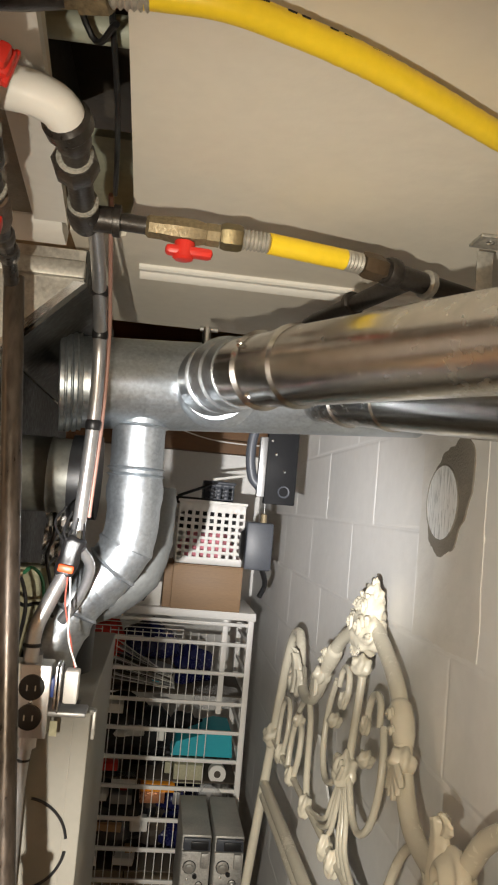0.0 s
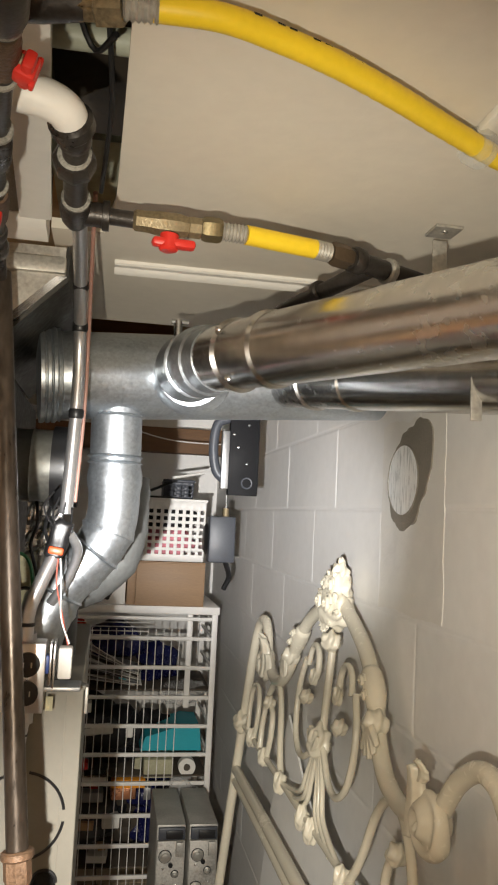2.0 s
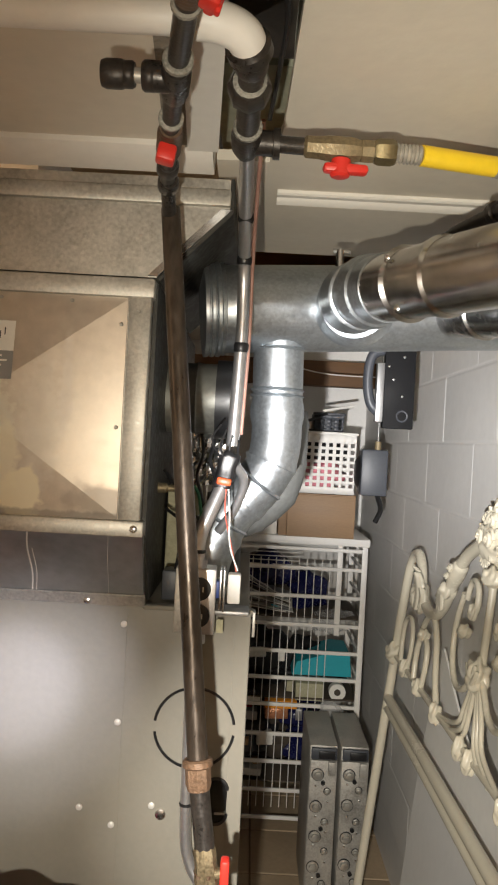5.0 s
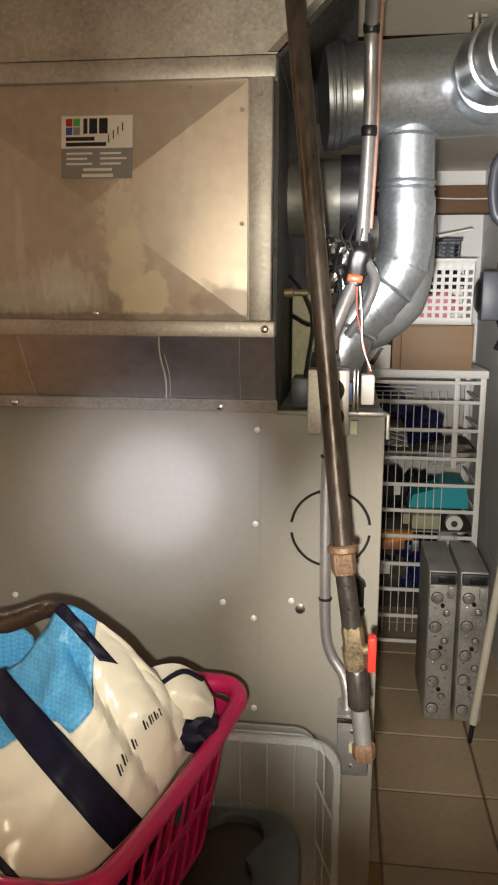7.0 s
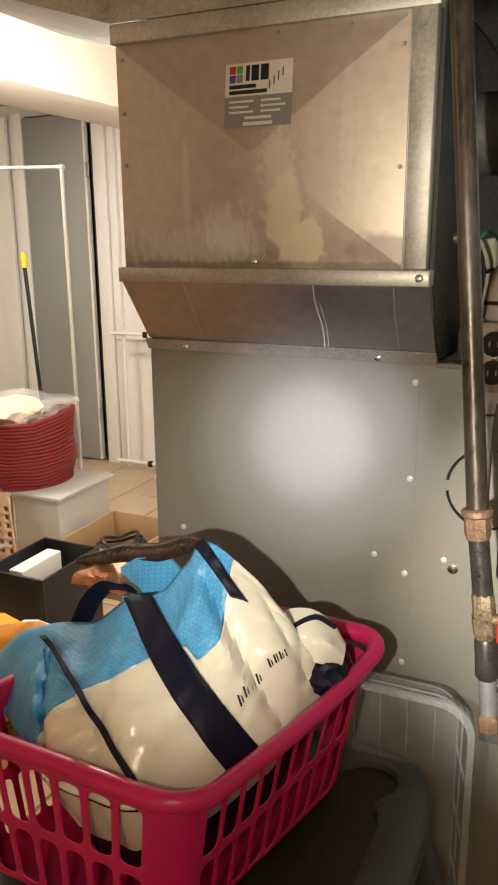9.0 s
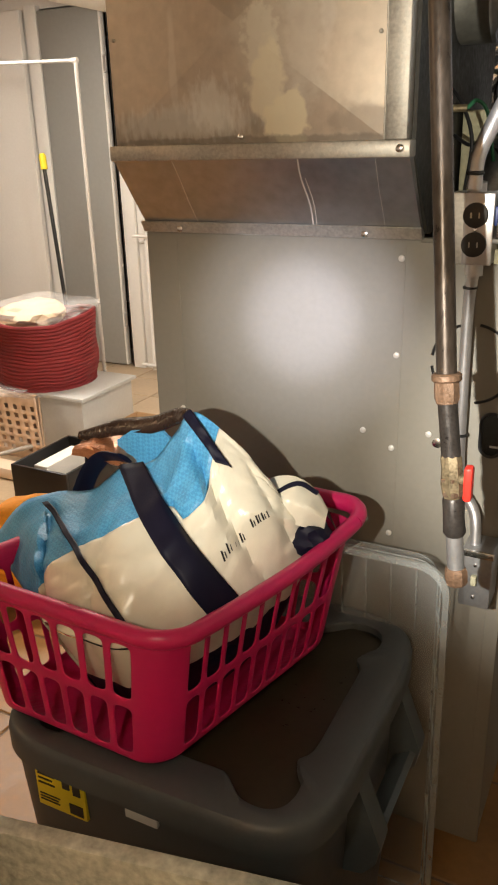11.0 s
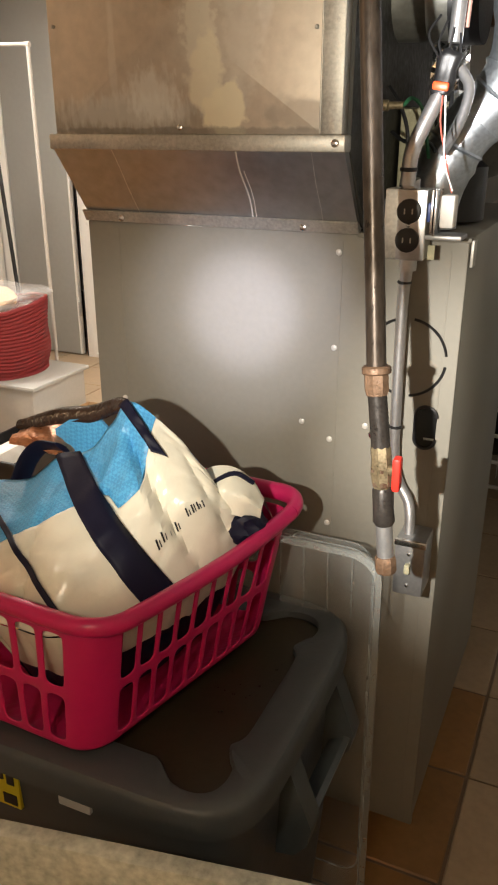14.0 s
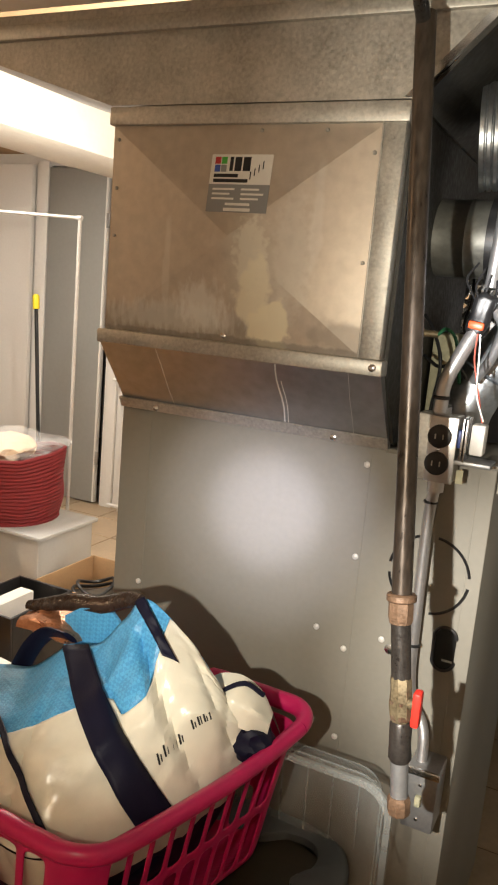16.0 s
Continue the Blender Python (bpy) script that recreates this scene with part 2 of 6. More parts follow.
M_COND = material("conduit_steel", (0.55, 0.55, 0.56), 0.33, 0.85, 25, 0.12, 0.03)
M_INSUL = material("insulation", (0.42, 0.40, 0.27), 0.8, 0, 20, 0.25, 0.3)
M_PEACH = material("peach_plastic", (0.78, 0.60, 0.45), 0.5, 0, 15, 0.06, 0.02)

# the plenum sheet: spangled zinc with pale wash marks, grime low down and a thin dark line along its lower edge
M_ZINC = material("stained_zinc_sheet", (0.52, 0.455, 0.38), 0.40, 0.55, 9, 0.16, 0.008)

def stain(m, centre, size, color, amount, grain=9.0, soft=0.4, tall=1.0):
    """An uneven stain with a shape of its own, at a place of the sheet."""
    nt = m.node_tree
    p = nt.nodes["Principled BSDF"]
    tc = nt.nodes.new("ShaderNodeTexCoord")
    mp = nt.nodes.new("ShaderNodeMapping")
    mp.vector_type = "TEXTURE"
    mp.inputs["Location"].default_value, mp.inputs["Scale"].default_value = centre, size
    nt.links.new(tc.outputs["Object"], mp.inputs["Vector"])
    dist = nt.nodes.new("ShaderNodeVectorMath")
    dist.operation = "LENGTH"
    nt.links.new(mp.outputs[0], dist.inputs[0])
    noi = nt.nodes.new("ShaderNodeTexNoise")
    noi.inputs["Scale"].default_value, noi.inputs["Detail"].default_value = grain, 8
    drawn = nt.nodes.new("ShaderNodeMapping")
    drawn.inputs["Scale"].default_value = (1, 1, 1 / tall)
    nt.links.new(tc.outputs["Object"], drawn.inputs["Vector"])
    nt.links.new(drawn.outputs[0], noi.inputs["Vector"])
    add = nt.nodes.new("ShaderNodeMath")
    add.operation = "MULTIPLY_ADD"
    add.inputs[1].default_value = 1.6
    nt.links.new(noi.outputs["Fac"], add.inputs[0])
    nt.links.new(dist.outputs["Value"], add.inputs[2])
    rng = nt.nodes.new("ShaderNodeMapRange")
    rng.inputs["From Min"].default_value, rng.inputs["From Max"].default_value = 1.55 - soft / 2, 1.55 + soft / 2
    rng.inputs["To Min"].default_value, rng.inputs["To Max"].default_value = amount, 0
    nt.links.new(add.outputs[0], rng.inputs["Value"])
    mix = nt.nodes.new("ShaderNodeMix")
    mix.data_type = "RGBA"
    link = p.inputs["Base Color"].links[0]
    nt.links.new(rng.outputs[0], mix.inputs[0])
    nt.links.new(link.from_socket, mix.inputs[6])
    mix.inputs[7].default_value = (*color, 1)
    nt.links.new(mix.outputs[2], p.inputs["Base Color"])
    met = nt.nodes.new("ShaderNodeMath")
    met.operation = "MULTIPLY_ADD"
    met.inputs[1].default_value = -0.8
    nt.links.new(rng.outputs[0], met.inputs[0])
    old = p.inputs["Metallic"].links
    if old:
        nt.links.new(old[0].from_socket, met.inputs[2])
    else:
        met.inputs[2].default_value = p.inputs["Metallic"].default_value
    nt.links.new(met.outputs[0], p.inputs["Metallic"])


stain(M_ZINC, (-0.285, 1.33, 1.685), (0.085, 0.3, 0.10), (0.66, 0.62, 0.53), 0.30, 34)
stain(M_ZINC, (-0.225, 1.33, 1.70), (0.04, 0.3, 0.12), (0.70, 0.67, 0.60), 0.28, 70)
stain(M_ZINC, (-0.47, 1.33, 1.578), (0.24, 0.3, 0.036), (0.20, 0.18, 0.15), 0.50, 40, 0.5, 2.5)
stain(M_ZINC, (-0.44, 1.33, 1.590), (0.17, 0.3, 0.030), (0.74, 0.76, 0.74), 0.40, 120, 0.5, 4.0)
stain(M_ZINC, (-0.385, 1.33, 1.612), (0.055, 0.3, 0.050), (0.78, 0.79, 0.76), 0.50, 120, 0.5, 2.5)
stain(M_ZINC, (-0.135, 1.33, 1.585), (0.06, 0.3, 0.035), (0.26, 0.21, 0.17), 0.45, 34)
stain(M_ZINC, (-0.455, 1.33, 1.67), (0.009, 0.3, 0.12), (0.72, 0.70, 0.64), 0.30, 20)
stain(M_ZINC, (-0.19, 1.33, 1.76), (0.012, 0.3, 0.10), (0.70, 0.67, 0.62), 0.28, 24)
stain(M_ZINC, (-0.295, 1.33, 1.70), (0.036, 0.3, 0.075), (0.72, 0.69, 0.58), 0.60, 90, 0.3)
stain(M_ZINC, (-0.285, 1.33, 1.640), (0.040, 0.3, 0.075), (0.78, 0.73, 0.57), 0.80, 26, 0.22)
stain(M_ZINC, (-0.258, 1.33, 1.578), (0.048, 0.3, 0.060), (0.80, 0.74, 0.56), 0.90, 20, 0.14)
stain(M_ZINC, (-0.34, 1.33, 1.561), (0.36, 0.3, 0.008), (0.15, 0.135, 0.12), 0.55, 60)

# ---- the room ----


def screw(at, parent, r=0.005, axis=(0, -1, 0), mat=None, name="screw"):
    a = Vector(axis)
    p = Vector(at)
    return part(name, rings([p - a * 0.001, p + a * 0.0022, p + a * 0.0034], [r, r, r * 0.55], 10), mat or M_CHROME, parent)


floor = structure("floor", box((-6, -2.0, -0.1), (0.95, 7, -0.004)), M_GROUT, "beige ceramic floor tiles with dark grout", "floor")
wall_e = structure("wall_east", box((WX + 0.0021, -2.0, 0), (WX + 0.2, 4.6, 2.7)), M_WALL, "white painted concrete block wall", "wall")
structure("ceiling", prism([(0.132, -1.0), (WX + 0.004, -1.0), (WX + 0.004, 1.86), (0.024, 1.86), (0.024, 1.302), (0.104, 1.300), (0.119, 1.19), (0.122, 1.08), (0.126, 0.90), (0.129, 0.76)], "z", CZ, CZ + 0.016), M_CEIL, "cream painted drywall ceiling over the ducts", "ceiling")
structure("ceiling_2", prism([(-1.05, -1.0), (0.062, -1.0), (0.062, 0.75), (0.022, 1.30), (-1.05, 1.30)], "z", CZ, CZ + 0.016), M_CEIL, "cream painted drywall ceiling panel beside a pipe chase", "ceiling")
structure("ceiling_3", box((-6, -2.0, 2.5), (0.95, 7, 2.62)), M_CARD, "bare brown ceiling boards above the pipes", "ceiling")
structure("wall_north", box((-0.75, 4.5, 0), (WX + 0.006, 4.6, 2.5)), M_WHITE, "white wall behind the shelves", "wall")
structure("wall_south", box((-6, -2.2, 0), (0.95, -2.0, 2.62)), M_WHITE, "white wall", "wall")
# unseen wall, added to keep the hall bulb's light off the shelves
structure("wall_light_block", box((-0.60, 2.19, 0), (-0.50, 4.5, 2.5)), M_WHITE, "added unseen wall behind the furnace, blocking hall light", "wall")
structure("wall_west", box((-6.2, -2, 0), (-6, 7, 2.62)), M_WHITE, "white wall", "wall")
structure("wall_hall", box((-6, 4.86, 0), (-3.72, 4.98, 2.5)), M_WHITE, "white wall beside a doorway", "wall")
structure("wall_hall_2", box((-3.05, 4.86, 0), (-0.75, 4.98, 2.5)), M_WHITE, "white wall beside a doorway", "wall")
structure("wall_hall_3", box((-3.72, 4.86, 2.42), (-3.05, 4.98, 2.5)), M_WHITE, "white wall over a doorway", "wall")
structure("wall_far", box((-6, 6.9, 0), (0.95, 7, 2.5)), M_WHITE, "white wall", "wall")
structure("soffit", box((-2.47, 1.6, 2.2), (-2.04, 4.86, 2.5), 0.003), M_CEIL, "white boxed soffit under the ceiling", "soffit")
# the chase's inner shade is put into the colour of these boards
structure("chase_top", box((0.0, -1.0, 2.3), (0.23, 2.4, 2.33)), M_DARK, "boards over the pipe chase, coloured dark for its shade", "chase")
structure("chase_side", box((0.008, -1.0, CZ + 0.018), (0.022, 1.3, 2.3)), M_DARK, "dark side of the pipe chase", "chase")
M_BOARD = material("grey_green_board", (0.36, 0.37, 0.29), 0.7, 0, 8, 0.3, 0.1)
structure("chase_panel", box((0.0225, 1.165, 2.19), (0.1315, 1.86, 2.20)), M_BOARD, "grey green board closing the end of the pipe chase", "chase")
structure("chase_side_2", box((0.132, -1.0, CZ + 0.018), (0.146, 1.3, 2.3)), M_BOARD, "dark side of the pipe chase", "chase")
structure("trim", prism([(1.425, CZ), (1.425, CZ - 0.005), (1.429, CZ - 0.008), (1.434, CZ - 0.005), (1.436, CZ - 0.003), (1.458, CZ - 0.003), (1.462, CZ - 0.009), (1.471, CZ - 0.012), (1.478, CZ - 0.009), (1.482, CZ)], "x", 0.12, WX), M_WHITE, "white moulding on the ceiling", "trim")
structure("trim_2", prism([(1.235, CZ), (1.235, CZ - 0.008), (1.25, CZ - 0.02), (1.30, CZ - 0.024), (1.31, CZ)], "x", -1.05, 0.022), M_WHITE, "white moulding on the ceiling edge", "trim")
structure("trim_3", prism([(0.020, -1.0), (0.064, -1.0), (0.064, 0.72), (0.030, 1.234), (-0.014, 1.234), (0.020, 0.72)], "z", CZ - 0.014, CZ), M_WHITE, "white moulding along the pipe chase", "trim")
structure("trim_4", prism([(-0.012, -1.0), (0.019, -1.0), (0.019, 0.72), (-0.015, 1.234), (-0.046, 1.234), (-0.012, 0.72)], "z", CZ - 0.006, CZ), M_RAW, "bare strip beside the moulding", "trim")

# the wall's hole: a ring of rough cement and a pale plug
ring = bmesh.new()
n = 90
loop = []
for k in range(n):
    a = 2 * math.pi * k / n
    rr = 0.108 * (1 + 0.12 * noise.noise((2.2 * math.cos(a), 2.2 * math.sin(a), 4.0)) + 0.05 * noise.noise((7 * math.cos(a), 7 * math.sin(a), 1.0)) + 0.06 * math.sin(3 * a + 1))
    loop.append((1.618 + 0.98 * rr * math.cos(a) - 0.040 * math.sin(a), 1.79 + 1.02 * rr * math.sin(a)))
ring = prism(loop, "x", WX - 0.003, WX + 0.004)
patch = thing("wall_patch", "rough cement ring round a white plugged wall hole", "patch")
part("cement", ring, M_RAW, patch)
M_PLUG = material("scratched_plug", (0.86, 0.87, 0.86), 0.30, 0.0, 9, 0.40, 0.12, (1, 2.5, 0.5))
plug = prism([(1.649 + 0.083 * math.cos(a), 1.779 + 0.073 * math.sin(a)) for a in np.linspace(0, 2 * math.pi, 30, endpoint=False).tolist()], "x", WX - 0.0045, WX + 0.002)
skim = []
for k in range(80):
    a = 2 * math.pi * k / 80
    q = 1 / max(abs(math.cos(a)), abs(math.sin(a)))
    w = 1 + 0.05 * noise.noise((3 * math.cos(a), 3 * math.sin(a), 7.0)) + 0.03 * noise.noise((9 * math.cos(a), 9 * math.sin(a), 2.0))
    skim.append((1.615 + 0.165 * q * w * math.cos(a), 1.705 + 0.195 * q * w * math.sin(a)))
part("skim_coat", prism(skim, "x", WX - 0.0002, WX + 0.003), material("trowelled_paint", (0.77, 0.75, 0.71), 0.45, 0, 3.5, 0.06, 0.30), patch, "trowelled paint round the hole")
pg = part("plug", plug, M_PLUG, patch, "scratched pale plug")
part("plug_edge", rings([(WX - 0.004, 1.649 + 0.083 * math.cos(a), 1.779 + 0.073 * math.sin(a)) for a in np.linspace(0, 2 * math.pi, 31).tolist()], 0.0018, 6, caps=False), M_RAW, pg)

# ---- the furnace ----
FY = 1.44
fur = thing("furnace", "grey painted metal furnace cabinet with rivets and knockout ring", "furnace", (0, 0, 0))
part("side_panel", box((-0.603, FY, 0.18), (0.115, FY + 0.012, 1.403), 0.003), M_CAB, fur)
part("cabinet", box((-0.600, FY + 0.012, 0.18), (0.112, FY + 0.74, 1.400), 0.004), M_CAB, fur)
part("base", box((-0.56, FY + 0.20, 0.0), (0.08, FY + 0.48, 0.18), 0.004), M_CONC, fur, "concrete block base")
for s in (0, 1):
    # each half of the knockout ring is two black slots
    for a0, a1 in ((8, 82), (98, 172)):
        pts = []
        for k in range(15):
            a = radians(a0 + (a1 - a0) * k / 14 + 180 * s)
            pts.append((0.029 + 0.067 * math.cos(a), FY - 0.0008, 1.204 + 0.067 * math.sin(a)))
        part("knockout_slot", rings(pts, 0.0026, 6, squash=1.0), M_BLACK, fur)
for x, z in ((-0.098, 1.372), (-0.10, 1.207), (-0.157, 1.061), (-0.102, 1.034), (-0.036, 1.07), (-0.10, 0.862), (-0.542, 1.054), (-0.10, 0.64)):
    screw((x, FY, z), fur, 0.0055, mat=M_RIV, name="rivet")
screw((-0.02, FY, 1.056), fur, 0.009, name="rivet")
slot = part("cable_slot", prism([(0.0715 + 0.0185 * math.cos(q), 1.0835 + (0.020 if math.sin(q) >= 0 else -0.020) + 0.0185 * math.sin(q)) for q in np.linspace(0, 2 * math.pi, 32, endpoint=False).tolist()], "y", FY - 0.002, FY + 0.001), material("glossy_rubber", (0.010, 0.010, 0.010), 0.14, 0, 30, 0.1, 0.0), fur, "glossy black oval cable grommet")
part("grommet_lip", rings([(0.0715 + 0.0185 * math.cos(q), FY - 0.003, 1.0835 + (0.020 if math.sin(q) >= 0 else -0.020) + 0.0185 * math.sin(q)) for q in np.linspace(0, 2 * math.pi, 41).tolist()], 0.0028, 8, caps=False), M_BLACK, slot)
part("bright_edge", box((0.070, FY - 0.004, 1.062), (0.088, FY - 0.001, 1.066)), M_CHROME, slot)
part("top_lip", box((-0.068, FY - 0.002, 1.398), (0.118, FY + 0.02, 1.406), 0.002), M_CAB, fur)
part("corner_catch", box((0.117, FY + 0.004, 1.36), (0.122, FY + 0.03, 1.402), 0.001), M_GALV, fur)
for k in range(4):
    part("vent_slot", box((0.02 + 0.02 * k, FY + 0.03, 1.4005), (0.032 + 0.02 * k, FY + 0.07, 1.4025)), M_BLACK, fur)
# faint vertical creases pressed into the panel
for x in (-0.535, -0.092, 0.0885):
    part("panel_crease", box((x - 0.0009, FY - 0.0006, 0.2), (x + 0.0009, FY + 0.002, 1.39), 0.0004), M_CAB, fur)

# ---- plenum and trunk ----
PY = 1.34
plen = thing("plenum", "stained galvanised sheet metal plenum on the furnace", "plenum")
part("case", box((-0.583, PY + 0.012, 1.557), (-0.067, PY + 0.84, 1.932), 0.002), M_GALV, plen)
# added sheet over the galvanised side: its shade is put in as dark colour
M_SIDE_SHADE = material("side_shade_sheet", (0.035, 0.033, 0.028), 0.6, 0.2, 14, 0.4, 0.1)
part("side_shade", prism([(PY + 0.016, 1.930), (PY + 0.016, 1.532), (FY + 0.010, 1.412), (PY + 0.838, 1.412), (PY + 0.838, 1.930)], "x", -0.0660, -0.0600), M_SIDE_SHADE, plen, "added dark sheet for the shaded side")
cross = bmesh.new()
RAISE = 0.021
x0, x1, z0, z1, xm, zm = -0.583, -0.100, 1.557, 1.902, -0.338, 1.728
cv = [cross.verts.new(p) for p in ((x0, PY, z0), (x1, PY, z0), (x1, PY, z1), (x0, PY, z1))]
apex = cross.verts.new((xm, PY - RAISE, zm))
for k in range(4):
    cross.faces.new((cv[k], cv[(k + 1) % 4], apex))
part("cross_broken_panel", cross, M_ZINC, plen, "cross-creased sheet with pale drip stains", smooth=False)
part("side_flange", box((-0.101, PY - 0.007, 1.557), (-0.067, PY + 0.014, 1.905), 0.002), M_GALV, plen)
part("side_flange_seam", box((-0.1025, PY - 0.009, 1.557), (-0.0995, PY - 0.002, 1.905), 0.001), M_GALV, plen)
part("top_flange", box((-0.588, PY - 0.010, 1.902), (-0.062, PY + 0.02, 1.932), 0.003), M_GALV, plen)
part("bottom_flange", box((-0.592, PY - 0.012, 1.532), (-0.060, PY + 0.02, 1.557), 0.003), M_GALV, plen)
tr = bmesh.new()
top = [tr.verts.new(p) for p in ((-0.588, PY - 0.006, 1.533), (-0.062, PY - 0.006, 1.533), (-0.062, PY + 0.6, 1.533), (-0.588, PY + 0.6, 1.533))]
bot = [tr.verts.new(p) for p in ((-0.598, FY + 0.002, 1.410), (-0.067, FY + 0.002, 1.410), (-0.067, FY + 0.49, 1.410), (-0.598, FY + 0.49, 1.410))]
for k in range(4):
    tr.faces.new((top[k], top[(k + 1) % 4], bot[(k + 1) % 4], bot[k]))
M_MIRR = material("shiny_zinc", (0.46, 0.47, 0.48), 0.34, 0.9, 8, 0.20, 0.01)
part("transition", tr, M_MIRR, plen, "shiny slanted sheet with water streaks")
part("lower_flange", prism([(FY - 0.006, 1.4035), (FY + 0.008, 1.4035), (FY + 0.004, 1.414), (FY - 0.012, 1.424), (FY - 0.016, 1.422)], "x", -0.603, -0.064), M_GALV, plen, "bright folded hem")
for x in (-0.52, -0.16):
    screw((x, FY - 0.010, 1.411), plen, 0.006)
for x in (-0.34,):
    screw((x, PY - 0.001, 1.567), plen, 0.005)
screw((-0.075, PY - 0.013, 1.545), plen, 0.006)
for z in (1.70, 1.86):
    screw((-0.112, PY - 0.001, z), plen, 0.0032, mat=M_GALV)
for x, z in ((-0.572, 1.88), (-0.572, 1.80), (-0.572, 1.72), (-0.30, 1.893), (-0.19, 1.893), (-0.085, 1.88)):
    screw((x, PY - 0.001 - (0.006 if x > -0.1 else 0), z), plen, 0.0032, mat=M_GALV)
# water streaks: thin pale lime runs down the slanted sheet
for x, w in ((-0.240, 0.0026), (-0.233, 0.0012), (-0.47, 0.0007), (-0.115, 0.0005)):
    pts = []
    for k in range(9):
        f = k / 8
        if f > 0.2 or w != 0.0012:
            pts.append((x - 0.012 * f + 0.0022 * math.sin(8 * f + 40 * x) * (1 if w > 0.001 else 0.3), PY - 0.0065 + (FY + 0.002 - PY + 0.006) * f, 1.533 - 0.123 * f))
    part("lime_streak", rings(pts, w * 0.6, 5, squash=0.4), M_PAPER, plen)
trunk = thing("trunk_duct", "galvanised flared trunk duct under the ceiling", "duct")
part("body", prism([(-0.592, 1.936), (-0.062, 1.936), (0.046, 2.045), (0.046, 2.094), (-1.13, 2.094)], "y", PY + 0.002, PY + 0.6), M_GALV, trunk)
# the flare's shaded side, darkened with the same added sheet
part("flare_shade", prism([(-0.060, 1.934), (-0.056, 1.931), (0.052, 2.041), (0.052, 2.096), (0.047, 2.096), (0.047, 2.044)], "y", PY + 0.004, PY + 0.598), M_SIDE_SHADE, trunk, "added dark sheet for the shaded side")
part("flange", box((-1.12, PY - 0.008, 2.050), (0.048, PY + 0.01, 2.076), 0.003), M_GALV, trunk)
part("edge_strip", prism([(-0.075, 1.937), (-0.060, 1.937), (0.050, 2.045), (0.033, 2.045)], "y", PY - 0.006, PY + 0.004), M_CHROME, trunk)
# the plate with marks, stuck on the plenum
plate = thing("sticker", "white and grey contractor sticker with coloured squares", "sticker")
SX = -0.383


def decal(name, x, z, w, hgt, mat, lift=0.0, under=None):
    """A thin flat patch lying on the upper facet of the creased sheet."""
    zz = lambda q: PY - RAISE + (q - 1.728) * RAISE / 0.174 - 0.0008 - lift
    bm = bmesh.new()
    quad = [bm.verts.new((px, zz(pz), pz)) for px, pz in ((x, z), (x + w, z), (x + w, z - hgt), (x, z - hgt))]
    quad2 = [bm.verts.new((v.co.x, v.co.y + 0.0006, v.co.z)) for v in quad]
    bm.faces.new(quad)
    bm.faces.new(quad2)
    for k in range(4):
        bm.faces.new((quad[k], quad[(k + 1) % 4], quad2[(k + 1) % 4], quad2[k]))
    return part(name, bm, mat, under or plate, smooth=False)


M_SRED = material("print_red", (0.5, 0.03, 0.03), 0.5, 0, 20, 0.03, 0)
M_SGRN = material("print_green", (0.08, 0.45, 0.06), 0.5, 0, 20, 0.03, 0)
M_SBLU = material("print_blue", (0.05, 0.10, 0.4), 0.5, 0, 20, 0.03, 0)
M_SGRY = material("print_grey", (0.25, 0.25, 0.25), 0.45, 0, 20, 0.05, 0)
f_up = decal("upper_field", SX, 1.856, 0.109, 0.047, M_PAPER)
f_lo = decal("lower_field", SX, 1.809, 0.109, 0.044, M_SGRY)
for k, mm in enumerate((M_SRED, M_SGRN, M_SBLU, M_SGRY)):
    decal("square", SX + 0.007 + 0.0115 * (k % 2), 1.852 - 0.0125 * (k // 2), 0.010, 0.011, mm, 0.0004, f_up)
for k, (dx, w) in enumerate(((0.034, 0.006), (0.043, 0.012), (0.058, 0.013))):
    decal("mark_bar", SX + dx, 1.852, w, 0.022, M_BLACK, 0.0004, f_up)
decal("text_bar", SX + 0.007, 1.8255, 0.044, 0.0055, M_BLACK, 0.0004, f_up)
decal("text_bar", SX + 0.007, 1.8175, 0.062, 0.0055, M_BLACK, 0.0004, f_up)
for k in range(3):
    for j in range(2):
        decal("text_bar", SX + 0.008 + 0.052 * j, 1.803 - 0.0075 * k, 0.040 - 0.008 * ((k + j) % 2), 0.003, M_PAPER, 0.0004, f_lo)
decal("text_bar", SX + 0.034, 1.780, 0.044, 0.004, M_PAPER, 0.0004, f_lo)
decal("text_bar", SX + 0.032, 1.772, 0.048, 0.005, M_PAPER, 0.0004, f_lo)
for k in range(4):
    q = decal("scribble_bar", SX + 0.072 + 0.007 * k, 1.829 + 0.0055 * k, 0.0016, 0.012, M_BLACK, 0.0005, f_up)

# ---- ducts and flue ----


def along(a, b, f):
    return Vector(a).lerp(Vector(b), f)


flue = thing("flue_duct", "bright galvanised round flue duct with crimped collars", "duct")
A, B = Vector((0.004, 1.557, 1.9265)), Vector((0.66, 1.645, 1.978))
R = 0.080
part("main_pipe", rings([along(A, B, f) for f in (0.0, 0.02, 0.021, 0.09, 0.10, 0.11, 0.5, 1.0)], [R + 0.004, R + 0.004, R, R, R + 0.002, R, R, R], 40), M_DUCT, flue)
part("end_cap", rings([along(A, B, f) for f in (-0.012, -0.01, 0.0, 0.004, 0.008, 0.016, 0.020, 0.024, 0.032, 0.036, 0.045, 0.047)], [R - 0.01, R + 0.007, R + 0.007, R + 0.003, R + 0.007, R + 0.007, R + 0.003, R + 0.007, R + 0.007, R + 0.003, R + 0.005, R], 40), M_DUCT, flue)
